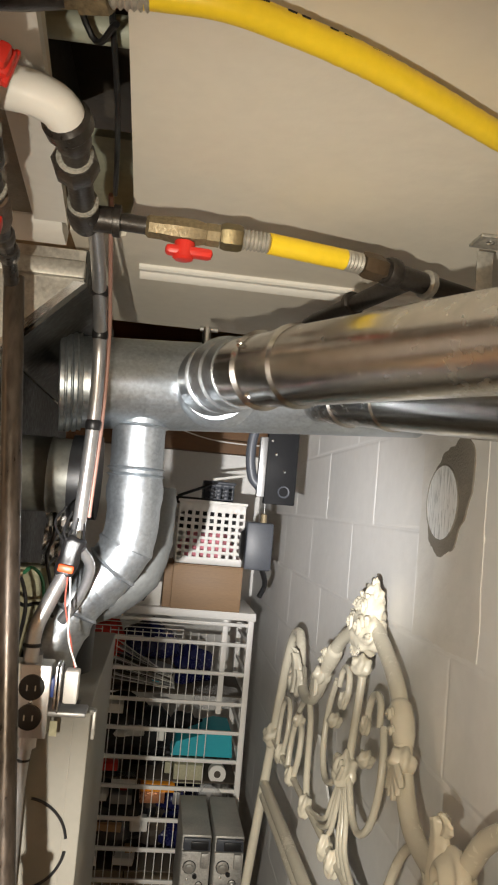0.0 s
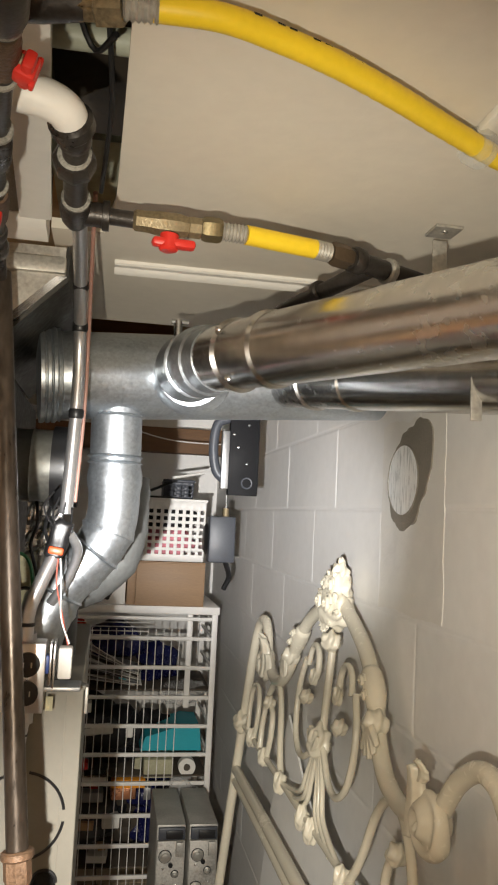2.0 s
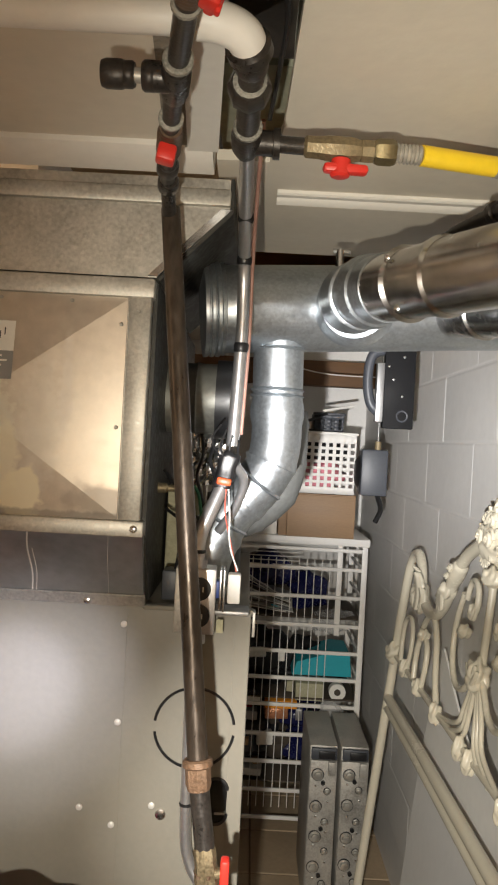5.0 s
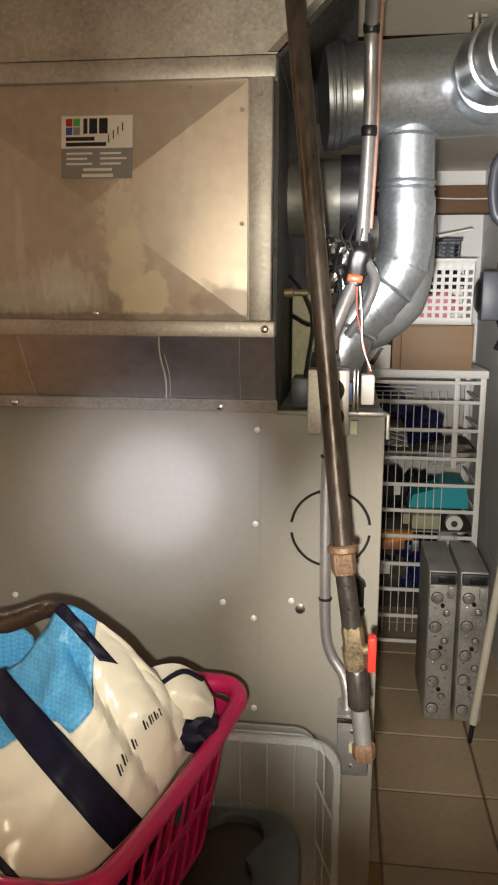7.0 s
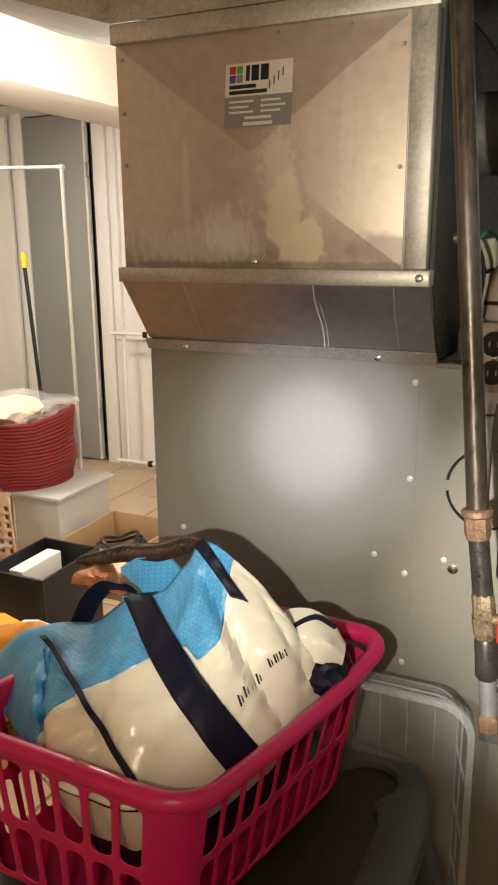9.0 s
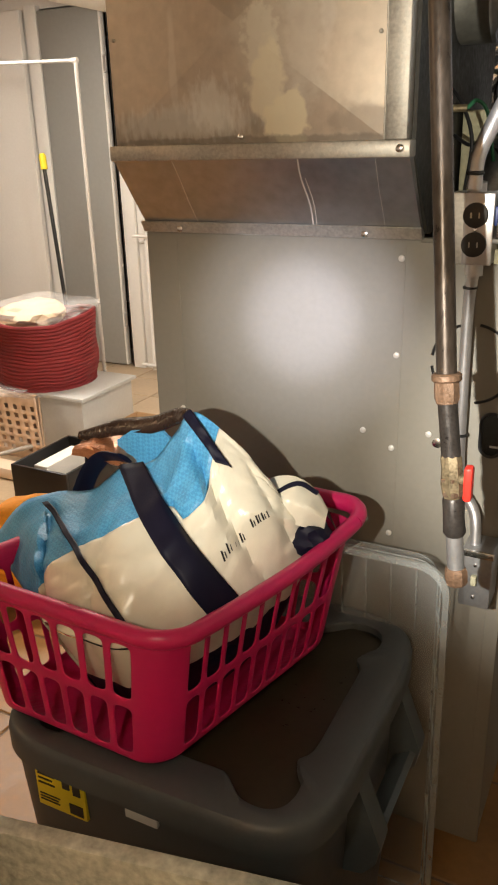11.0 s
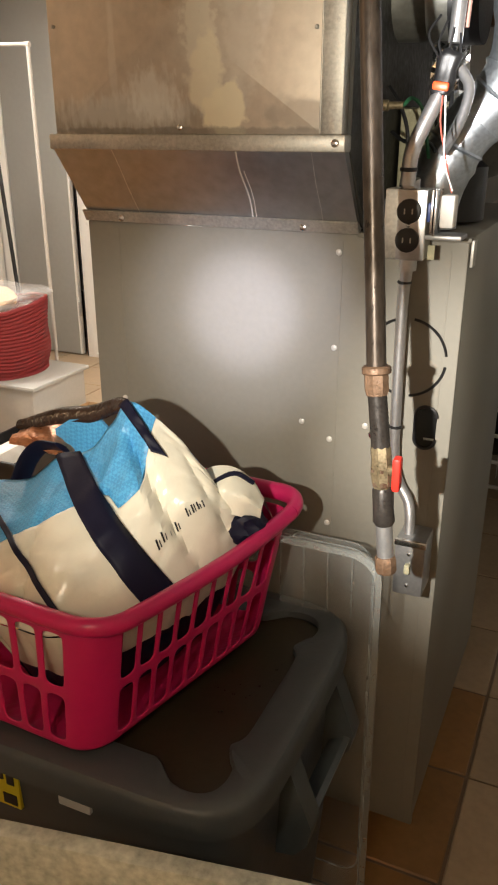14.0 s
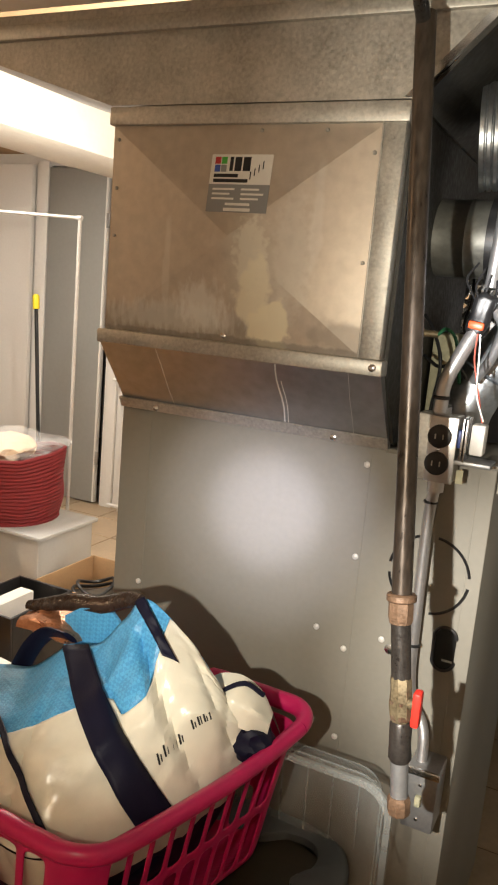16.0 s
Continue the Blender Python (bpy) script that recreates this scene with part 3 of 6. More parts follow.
# near branch, running past the camera
C0, C1 = Vector((0.285, 1.295, 1.928)), Vector((0.74, 0.44, 1.905))
rb = 0.052
part("branch_pipe", rings([along(C0, C1, f) for f in (0.0, 0.055, 0.06, 0.065, 0.13, 0.135, 0.145, 0.15, 0.5, 1.0)], [rb - 0.002, rb - 0.002, rb + 0.004, rb - 0.001, rb - 0.001, rb + 0.004, rb + 0.004, rb, rb, rb], 40), M_SHINE, flue)
el = spline([(0.27, 1.52, 1.935), (0.255, 1.44, 1.935), (0.265, 1.36, 1.932), (0.29, 1.285, 1.928)], 6)
part("adjustable_elbow", rings(el, [rb + (0.006 if k % 6 in (1, 2) else 0.0) for k in range(len(el))], 36), M_DUCT, flue)
part("saddle_collar", rings([(0.268, 1.50, 1.934), (0.265, 1.478, 1.934), (0.264, 1.470, 1.934)], [0.071, 0.065, 0.058], 36), M_DUCT, flue)
for f, rr in ((3, 0.0560), (7, 0.0570), (11, 0.0565), (15, 0.0555)):
    p, q = el[f], el[f + 1]
    d = (q - p).normalized() * 0.004
    part("elbow_ring", rings([p - d * 1.5, p - d * 0.5, p + d * 0.5, p + d * 1.5], [rb - 0.001, rr, rr, rb - 0.001], 36), M_DUCT, flue)
for k, (dx, dz) in enumerate(((-0.036, 0.03), (-0.02, -0.042), (0.03, -0.03), (0.03, 0.04))):
    screw((0.31 + dx, 1.215 - 0.008 * k, 1.926 + dz), flue, 0.0045, (-0.5, -0.8, 0))
D0, D1 = Vector((0.46, 1.56, 1.95)), Vector((0.70, 0.95, 1.875))
part("second_pipe", rings([along(D0, D1, f) for f in (0.0, 0.12, 0.125, 0.14, 0.145, 0.3, 0.305, 0.32, 0.325, 1.0)], [0.05, 0.05, 0.054, 0.054, 0.05, 0.05, 0.053, 0.053, 0.05, 0.05], 36), M_SHINE, flue)
strap = thing("pipe_strap", "galvanised hanger strap screwed to the ceiling", "strap")
part("band", box((0.572, 1.155, 1.95), (0.594, 1.158, 2.10), 0.0008), M_GALV, strap)
part("foot", box((0.560, 1.115, 2.104), (0.60, 1.158, 2.1085), 0.001), M_GALV, strap)
screw((0.578, 1.13, 2.104), strap, 0.005, (0, 0, -1))
part("lower_band", box((0.597, 1.075, 1.83), (0.613, 1.078, 1.90), 0.0008), M_GALV, strap)
hang = thing("duct_screw_clamp", "small bright clamp on top of the duct", "clamp")
part("stud", rings([(0.243, 1.56, 2.015), (0.243, 1.56, 2.048)], 0.008, 10), M_CHROME, hang)
part("cap", rings([(0.23, 1.56, 2.046), (0.262, 1.56, 2.046)], 0.005, 8), M_CHROME, hang)
# the drop elbow to the draught fan
ev = spline([(0.140, 1.572, 1.93), (0.141, 1.572, 1.85), (0.143, 1.572, 1.77), (0.143, 1.572, 1.675), (0.118, 1.572, 1.615), (0.062, 1.575, 1.55), (0.03, 1.57, 1.48)], 6)
rad = []
for k, p in enumerate(ev):
    r = 0.0465
    if k in (0, 1, 13, 14, 20, 27, 33):
        r = 0.0500
    rad.append(r)
drop = thing("drop_vent_pipe", "galvanised vent elbow dropping from the flue duct", "duct")
part("pipe", rings(ev, rad, 36), M_DUCT, drop)
for z, dx in ((1.776, 0), (1.787, 0.0), (1.862, 0.0)):
    part("crimp", rings([(0.142 + dx, 1.572, z - 0.003), (0.142 + dx, 1.572, z), (0.142 + dx, 1.572, z + 0.003)], [0.047, 0.051, 0.047], 36), M_DUCT, drop)
for f, rr in ((20, 0.0505), (24, 0.0505), (27, 0.0505), (31, 0.0500)):
    p, q = ev[f], ev[f + 1]
    d = (q - p).normalized() * 0.004
    part("elbow_crimp", rings([p - d, p, p + d], [0.0462, rr, 0.0462], 36), M_DUCT, drop)
part("reducer", rings([(0.03, 1.57, 1.49), (0.028, 1.57, 1.47), (0.028, 1.57, 1.44), (0.028, 1.57, 1.405)], [0.045, 0.047, 0.040, 0.040], 30), M_DUCT, drop)
elb2 = spline([(0.165, 1.85, 1.76), (0.167, 1.845, 1.665), (0.150, 1.83, 1.590), (0.090, 1.82, 1.540), (0.02, 1.82, 1.52)], 6)
back = thing("rear_vent_elbow", "dull grey vent elbow behind the bright one", "duct")
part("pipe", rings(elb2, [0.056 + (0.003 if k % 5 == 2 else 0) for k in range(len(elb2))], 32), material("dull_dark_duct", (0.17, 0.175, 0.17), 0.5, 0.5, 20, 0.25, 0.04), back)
take = thing("round_takeoff", "galvanised round collar on the plenum side", "duct")
part("collar", rings([(-0.068, 1.60, 1.765), (-0.01, 1.60, 1.765), (-0.006, 1.60, 1.765), (-0.002, 1.60, 1.765), (0.03, 1.60, 1.765)], [0.066, 0.066, 0.069, 0.066, 0.066], 36), material("dull_collar_steel", (0.20, 0.20, 0.18), 0.5, 0.6, 20, 0.25, 0.05), take)
part("band", rings([(0.0295, 1.60, 1.765), (0.03, 1.60, 1.765), (0.078, 1.60, 1.765), (0.0785, 1.60, 1.765)], [0.060, 0.074, 0.074, 0.060], 36), M_BLACK, take, "dark clamp band")
# draught fan housing and insulation seen past the pipe
fan = thing("draft_inducer", "dark vent fan housing on top of the furnace", "fan")
part("housing", rings([(0.02, 1.72, 1.406), (0.02, 1.72, 1.50), (0.02, 1.72, 1.52)], [0.07, 0.07, 0.05], 28), M_BLACK, fan)
part("motor", box((-0.055, 1.62, 1.404), (0.005, 1.70, 1.60), 0.006), M_INSUL, fan, "yellowed insulation board")
part("panel", box((-0.01, 1.74, 1.404), (0.012, 1.80, 1.66), 0.003), M_PAPER, fan, "pale board")
shield = thing("shield_plate", "crumpled bright metal shield behind the furnace wires", "plate")
bm = bmesh.new()
grid = [[bm.verts.new((-0.015 + 0.065 * i / 9, 1.655 + 0.010 * noise.noise((i * 0.6, j * 0.5, 4.0)), 1.60 + 0.10 * j / 11 + 0.004 * noise.noise((i * 0.7, j * 0.4, 1.0)))) for i in range(10)] for j in range(12)]
for j in range(11):
    for i in range(9):
        bm.faces.new((grid[j][i], grid[j][i + 1], grid[j + 1][i + 1], grid[j + 1][i]))
md = part("sheet", bm, M_CHROME, shield, smooth=False).modifiers.new("thick", "SOLIDIFY")
md.thickness = 0.0015
part("leg", box((0.010, 1.655, 1.4035), (0.016, 1.661, 1.61), 0.001), M_STEEL, shield)
loom = thing("wire_loom", "black and green wires looping over the furnace top", "wires")
for k, pts in enumerate((((0.004, 1.62, 1.70), (0.010, 1.60, 1.66), (0.000, 1.61, 1.62), (0.014, 1.60, 1.57), (0.03, 1.58, 1.50), (0.04, 1.56, 1.41)), ((0.030, 1.62, 1.69), (0.024, 1.60, 1.65), (0.034, 1.61, 1.61), (0.020, 1.60, 1.55), (-0.01, 1.56, 1.48), (-0.02, 1.54, 1.41)), ((-0.05, 1.55, 1.56), (-0.02, 1.53, 1.545), (0.008, 1.52, 1.55), (0.03, 1.53, 1.53), (0.045, 1.54, 1.47), (0.05, 1.55, 1.41)), ((-0.055, 1.54, 1.63), (-0.03, 1.52, 1.60), (-0.012, 1.51, 1.55), (-0.02, 1.52, 1.48), (-0.03, 1.53, 1.41)))):
    part("wire", rings(spline(pts, 6), 0.0032, 8), M_BLACK, loom)
part("relay_block", box((-0.045, 1.50, 1.4035), (-0.012, 1.55, 1.455), 0.003), M_GREYPL, loom, "small dark relay")
part("junction", rings([(0.03, 1.53, 1.4035), (0.03, 1.53, 1.44), (0.03, 1.53, 1.445)], [0.018, 0.018, 0.010], 16), M_BLACK, loom)
valve = thing("brass_sensor", "small brass fitting with green wire", "fitting")
part("fitting", rings([(-0.067, 1.50, 1.60), (-0.045, 1.50, 1.60), (-0.043, 1.50, 1.60), (-0.02, 1.50, 1.60)], [0.009, 0.009, 0.006, 0.006], 10), M_BRASS, valve)
part("wire", rings(spline([(-0.02, 1.50, 1.60), (-0.005, 1.495, 1.61), (0.012, 1.50, 1.59), (0.02, 1.53, 1.52)], 6), 0.0032, 6), material("green_wire", (0.02, 0.14, 0.06), 0.5, 0, 20, 0.1, 0), valve)

# ---- gas pipes ----


def fitting(path, radii, name, parent, mat=None, n=18):
    return part(name, rings(path, radii, n), mat or M_IRON, parent)


SLIM = ("gas_main_run", "gas_branch_pipe", "yellow_gas_hose", "white_pipe")


def tube(parent, name, pts, r, mat, n=16):
    if parent.name in SLIM:
        k = 0.70 if parent.name == "gas_main_run" else 0.82
        r = [q * k for q in r] if hasattr(r, "__len__") else r * k
    return part(name, rings(pts, r, n), mat, parent)


drop_p = [Vector((-0.036, 1.258, 2.02)), Vector((0.050, 1.168, 1.262))]
gas = thing("gas_drop_pipe", "dark worn steel gas pipe with red shutoff valves", "pipe", group="pipes under the ceiling")
tube(gas, "pipe", drop_p, 0.0138, M_PIPE, 20)


M_SEAL = material("smeared_pipe_sealant", (0.25, 0.24, 0.21), 0.6, 0.2, 60, 0.8, 0.3)


def bead(parent, at, way, r, w, mat, name, n=18):
    at, way = Vector(at), Vector(way).normalized()
    if name == "collar":
        w, mat = w * 0.7, M_SEAL
    if parent.name in SLIM:
        r *= 0.72 if parent.name == "gas_main_run" else 0.84
    return part(name, rings([at - way * w / 2, at - way * w * 0.3, at + way * w * 0.3, at + way * w / 2], [r * 0.86, r, r, r * 0.86], n), mat, parent)


M_OLD = material("dull_bronze_valve", (0.13, 0.085, 0.055), 0.5, 0.5, 40, 0.4, 0.2)
M_RUST = material("rusty_coupling", (0.19, 0.115, 0.07), 0.6, 0.4, 40, 0.45, 0.2)
way = drop_p[1] - drop_p[0]
bead(gas, (0.0505, 1.1675, 1.258), way, 0.0205, 0.012, M_RUST, "union_ring")
bead(gas, (0.052, 1.166, 1.240), way, 0.0172, 0.034, M_RUST, "union_body", 8)
bead(gas, (0.0535, 1.1645, 1.226), way, 0.0150, 0.008, M_RUST, "union_lip")
low = [Vector((0.053, 1.165, 1.235)), Vector((0.066, 1.158, 1.15))]
tube(gas, "lower_pipe", low, 0.0135, M_IRON)
vb = part("ball_valve_body", rings([(0.065, 1.158, 1.155), (0.066, 1.158, 1.148), (0.069, 1.156, 1.13), (0.071, 1.155, 1.11), (0.073, 1.154, 1.095), (0.074, 1.154, 1.09)], [0.0125, 0.0152, 0.0150, 0.0168, 0.0150, 0.0125], 8), M_BRASS, gas, "brass valve body")
part("valve_stem", rings([(0.07, 1.155, 1.118), (0.092, 1.150, 1.122)], 0.008, 12), M_BRASS, vb)
part("valve_handle", box((-0.006, -0.009, -0.026), (0.006, 0.009, 0.026), 0.004, m=pose(0.094, 1.148, 1.118, 4, 0, 0)), M_RED, vb, "red lever handle")
tube(gas, "nipple", [(0.074, 1.154, 1.092), (0.0745, 1.154, 1.088), (0.077, 1.152, 1.06), (0.0795, 1.151, 1.040), (0.080, 1.151, 1.035)], [0.0135, 0.0155, 0.0150, 0.0160, 0.0130], M_IRON)
bead(gas, (0.0695, 1.156, 1.118), (0.1, -0.05, -1), 0.0172, 0.007, M_OLD, "hex_flat", 6)
bead(gas, (0.0735, 1.154, 1.098), (0.1, -0.05, -1), 0.0165, 0.009, M_OLD, "hex_flat", 6)
tube(gas, "drip_leg", [(0.080, 1.151, 1.035), (0.086, 1.148, 0.985)], 0.0122, M_STEEL)
bead(gas, (0.0875, 1.147, 0.973), (0.1, -0.05, -1), 0.0162, 0.026, M_RUST, "cap", 8)
# upper run along the ceiling
up = thing("gas_main_run", "black iron gas pipes under the ceiling with red valve", "pipe", group="pipes under the ceiling")
UZ = 2.035
run = [Vector(p) for p in ((0.060, 0.50, UZ), (0.035, 0.705, UZ), (0.0145, 0.83, UZ), (-0.001, 0.93, UZ), (-0.016, 1.04, UZ), (-0.031, 1.16, UZ), (-0.0355, 1.215, 2.03), (-0.0365, 1.25, 2.01))]
tube(up, "pipe", run, 0.0145, M_IRON, 20)
uw = run[4] - run[2]
bead(up, (0.043, 0.645, UZ), uw, 0.024, 0.05, M_IRON, "elbow")
bead(up, (0.039, 0.672, UZ), uw, 0.020, 0.010, M_GALV, "collar")
bead(up, (0.034, 0.71, UZ), uw, 0.019, 0.055, M_OLD, "valve_body")
bead(up, (0.0275, 0.748, UZ), uw, 0.0175, 0.010, M_GALV, "collar")
bead(up, (0.0125, 0.842, UZ), uw, 0.0205, 0.012, M_GALV, "collar")
bead(up, (0.006, 0.885, UZ), uw, 0.0205, 0.062, M_IRON, "tee_body")
bead(up, (-0.0075, 0.975, UZ), uw, 0.0195, 0.010, M_GALV, "collar")
bead(up, (-0.016, 1.04, UZ), uw, 0.021, 0.085, M_OLD, "valve_body")
bead(up, (-0.0275, 1.13, UZ), uw, 0.020, 0.030, M_IRON, "coupling")
bead(up, (-0.033, 1.19, 2.034), uw, 0.0205, 0.034, M_IRON, "elbow")
part("valve_handle", box((-0.011, -0.013, -0.010), (0.011, 0.013, 0.010), 0.004, m=pose(-0.0165, 1.02, 2.012, 0, 10, 10)), M_RED, up, "red tee handle")
part("stub_arm", rings([(0.005, 0.878, UZ), (-0.016, 0.877, UZ)], 0.0145, 16), M_IRON, up)
bead(up, (-0.018, 0.877, UZ), (1, 0, 0), 0.0205, 0.014, M_IRON, "stub_ring")
tube(up, "stub_nipple", [(-0.018, 0.877, UZ), (-0.038, 0.876, UZ)], 0.0105, M_GALV)
bead(up, (-0.038, 0.876, UZ), (1, 0, 0), 0.018, 0.012, M_IRON, "cap_rim")
bead(up, (-0.052, 0.876, UZ), (1, 0, 0), 0.0195, 0.024, M_IRON, "cap")
part("handle_stem", rings([(0.036, 0.716, UZ), (0.050, 0.718, 2.032)], 0.006, 10), M_BRASS, up)
hm = pose(0.051, 0.724, 2.030, 0, 15, 12)
bm = box((-0.005, -0.018, -0.0085), (0.005, 0.018, 0.0085), 0.0035, m=hm)
box((-0.010, -0.009, -0.011), (0.008, 0.009, 0.011), 0.004, bm, hm)
box((0.004, -0.004, -0.014), (0.009, 0.004, 0.014), 0.002, bm, hm)
part("valve_handle", bm, M_RED, up, "red tee handle")
# white elbowed pipe going over to the black tee
wp = thing("white_pipe", "white painted pipe with elbow under the ceiling", "pipe", group="pipes under the ceiling")
tube(wp, "run", [(-0.9, 0.838, 2.075), (0.040, 0.838, 2.072)], 0.0195, M_WHITE, 20)
tube(wp, "elbow", spline([(0.025, 0.838, 2.072), (0.050, 0.839, 2.070), (0.070, 0.850, 2.066), (0.0775, 0.872, 2.061)], 5), 0.0225, M_WHITE, 20)
bead(wp, (0.0765, 0.868, 2.062), (0.25, 1, -0.2), 0.0270, 0.020, M_IRON, "blackened_socket", 20)
br = thing("gas_branch_pipe", "black iron branch with brass valve and yellow flex", "pipe", group="pipes under the ceiling")
BZ = 2.05
tube(br, "pipe", [(0.080, 0.855, 2.062), (0.078, 0.93, 2.055), (0.072, 1.10, BZ)], 0.0165, M_IRON, 20)
bead(br, (0.0785, 0.888, 2.059), (0, 1, 0), 0.0205, 0.026, M_IRON, "elbow")
bead(br, (0.077, 0.935, 2.054), (0, 1, 0), 0.0275, 0.030, M_IRON, "union_nut", 8)
bead(br, (0.0775, 0.922, 2.055), (0, 1, 0), 0.022, 0.008, M_GALV, "collar")
bead(br, (0.075, 1.03, 2.052), (0, 1, 0), 0.0205, 0.010, M_GALV, "collar")
bead(br, (0.073, 1.065, BZ), (0, 1, 0), 0.0215, 0.055, M_IRON, "tee_body")
part("arm", rings([(0.075, 1.07, BZ), (0.105, 1.071, BZ), (0.106, 1.071, BZ), (0.114, 1.071, BZ)], [0.015, 0.015, 0.0185, 0.0185], 16), M_IRON, br)
tube(br, "nipple", [(0.112, 1.071, BZ), (0.145, 1.074, BZ)], 0.0125, M_IRON)
bv = part("brass_valve", rings([(0.142, 1.074, BZ), (0.146, 1.074, BZ), (0.160, 1.075, BZ), (0.175, 1.076, BZ), (0.20, 1.077, BZ), (0.212, 1.078, BZ), (0.213, 1.078, BZ), (0.228, 1.079, BZ)], [0.010, 0.014, 0.014, 0.016, 0.016, 0.013, 0.014, 0.014], 8), M_BRASS, br, "brass ball valve body")
bead(br, (0.2425, 1.079, BZ), (1, 0, 0), 0.019, 0.026, material("olive_brass", (0.22, 0.18, 0.10), 0.4, 0.8, 40, 0.2, 0.05), "flare_nut", 6)
part("valve_handle", box((-0.027, -0.0085, -0.006), (0.028, 0.0085, 0.006), 0.005, m=pose(0.194, 1.071, 2.024, 0, 0, 4)), M_RED, bv, "red lever handle")
part("handle_hub", rings([(0.189, 1.073, 2.035), (0.188, 1.072, 2.016), (0.188, 1.072, 2.014)], [0.012, 0.012, 0.009], 14), M_RED, bv)


def bellows(a, b, r, parent, k=7, mat=None):
    a, b = Vector(a), Vector(b)
    pts, rs = [], []
    for i in range(2 * k + 1):
        pts.append(a.lerp(b, i / (2 * k)))
        rs.append(r if i % 2 else r * 0.82)
    return part("corrugated_end", rings(pts, rs, 16), mat or M_GALV, parent)


bellows((0.255, 1.080, BZ), (0.288, 1.083, BZ), 0.0125, br)
tube(br, "yellow_sleeve", [(0.287, 1.083, BZ), (0.385, 1.108, BZ)], 0.0155, M_YEL, 20)
bellows((0.384, 1.108, BZ), (0.408, 1.116, BZ), 0.0135, br, 5)
bead(br, (0.424, 1.122, BZ), (1, 0.4, 0), 0.020, 0.034, material("bronze_nut", (0.14, 0.10, 0.065), 0.45, 0.7, 30, 0.2, 0.1), "flare_nut", 6)
tube(br, "far_pipe", [(0.435, 1.128, BZ), (0.55, 1.19, BZ), (0.70, 1.27, BZ)], 0.0175, M_IRON)
bead(br, (0.452, 1.136, BZ), (1, 0.5, 0), 0.0225, 0.020, M_IRON, "tee_ring")
bead(br, (0.51, 1.168, BZ), (1, 0.5, 0), 0.0225, 0.014, M_GALV, "tee_ring")
tube(br, "tee_leg", [(0.475, 1.15, 2.045), (0.44, 1.225, 2.035), (0.395, 1.32, 2.025), (0.36, 1.44, 2.01)], [0.0165, 0.0155, 0.0135, 0.0135], M_IRON)
bead(br, (0.43, 1.245, 2.034), (-0.4, 1, -0.1), 0.0205, 0.014, M_IRON, "tee_ring")
hose = thing("yellow_gas_hose", "bright yellow corrugated gas hose under the ceiling", "hose")
hp = spline([(0.145, 0.700, 2.082), (0.20, 0.703, 2.084), (0.252, 0.721, 2.085), (0.309, 0.745, 2.085), (0.375, 0.781, 2.085), (0.448, 0.825, 2.085), (0.53, 0.872, 2.085), (0.66, 0.93, 2.085)], 10)
part("hose", rings(hp, [0.0112 + (0.0005 if k > 26 and k % 2 else 0) for k in range(len(hp))], 20), M_YEL, hose)
for k in range(16, 40, 2):
    p = hp[k]
    d = (hp[k + 1] - p).normalized()
    if k % 6:
        part("print_bar", box((-0.0035, -0.0011, -0.0008), (0.0035, 0.0011, 0.0008), m=Matrix.Translation(p + Vector((-0.005, -0.0112, 0.006)) + Vector((0.002, 0.0, 0))) @ pose(0, 0, 0, 30, 0, math.degrees(math.atan2(d.y, d.x)))), M_BLACK, hose)
bellows((0.122, 0.702, 2.082), (0.150, 0.6995, 2.082), 0.013, hose, 6)
part("brass_nut", rings([(0.088, 0.708, 2.082), (0.10, 0.706, 2.082), (0.101, 0.706, 2.082), (0.122, 0.702, 2.082)], [0.0145, 0.0145, 0.0175, 0.0175], 6), M_BRASS, hose, "brass flare nut")
part("end_fitting", rings([(0.03, 0.70, 2.07), (0.06, 0.708, 2.078), (0.09, 0.708, 2.082)], [0.016, 0.016, 0.014], 14), M_IRON, hose)
clip = thing("hose_clip", "clear plastic hose clip screwed to the ceiling", "clip")
part("band", rings([(0.485, 0.848, 2.085), (0.498, 0.856, 2.085)], 0.0205, 18), M_CLEAR, clip)
part("tab", box((0.488, 0.80, 2.098), (0.512, 0.85, 2.109), 0.003), M_PAPER, clip)
chp = thing("chase_pipe", "grey green pipe crossing the dark chase", "pipe")
tube(chp, "pipe", [(0.024, 0.890, 2.165), (0.130, 0.887, 2.165)], 0.014, material("grey_green_paint", (0.45, 0.47, 0.38), 0.5, 0, 20, 0.15, 0.05))
wires = thing("chase_wires", "black cables hanging in the pipe chase", "cable")
for k, pts in enumerate((((0.10, 0.80, 2.2), (0.112, 0.90, 2.12), (0.108, 1.0, 2.11), (0.10, 1.12, 2.10)), ((0.055, 0.78, 2.2), (0.09, 0.86, 2.14), (0.115, 0.82, 2.13)))):
    part("cable", rings(spline(pts, 6), 0.003, 8), M_BLACK, wires)

# ---- conduit and boxes on the furnace ----
con = thing("conduit", "grey metal conduit with taped wires above the furnace", "conduit")
tube(con, "upper_tube", spline([(0.072, 1.16, 2.09), (0.0715, 1.30, 2.05), (0.072, 1.41, 1.98), (0.0735, 1.43, 1.86), (0.068, 1.425, 1.68)], 6), 0.0105, M_COND)
for p in ((0.0718, 1.405, 1.985), (0.0735, 1.43, 1.845), (0.072, 1.335, 2.035)):
    bead(con, p, (0, 0.05, -1), 0.0125, 0.016, M_BLACK, "tape")
tube(con, "copper_line", spline([(0.092, 1.15, 2.11), (0.088, 1.30, 2.05), (0.0855, 1.42, 1.98), (0.086, 1.44, 1.86), (0.081, 1.435, 1.70)], 6), 0.0032, material("pinkish_wire", (0.36, 0.20, 0.16), 0.5, 0.1, 20, 0.1, 0))
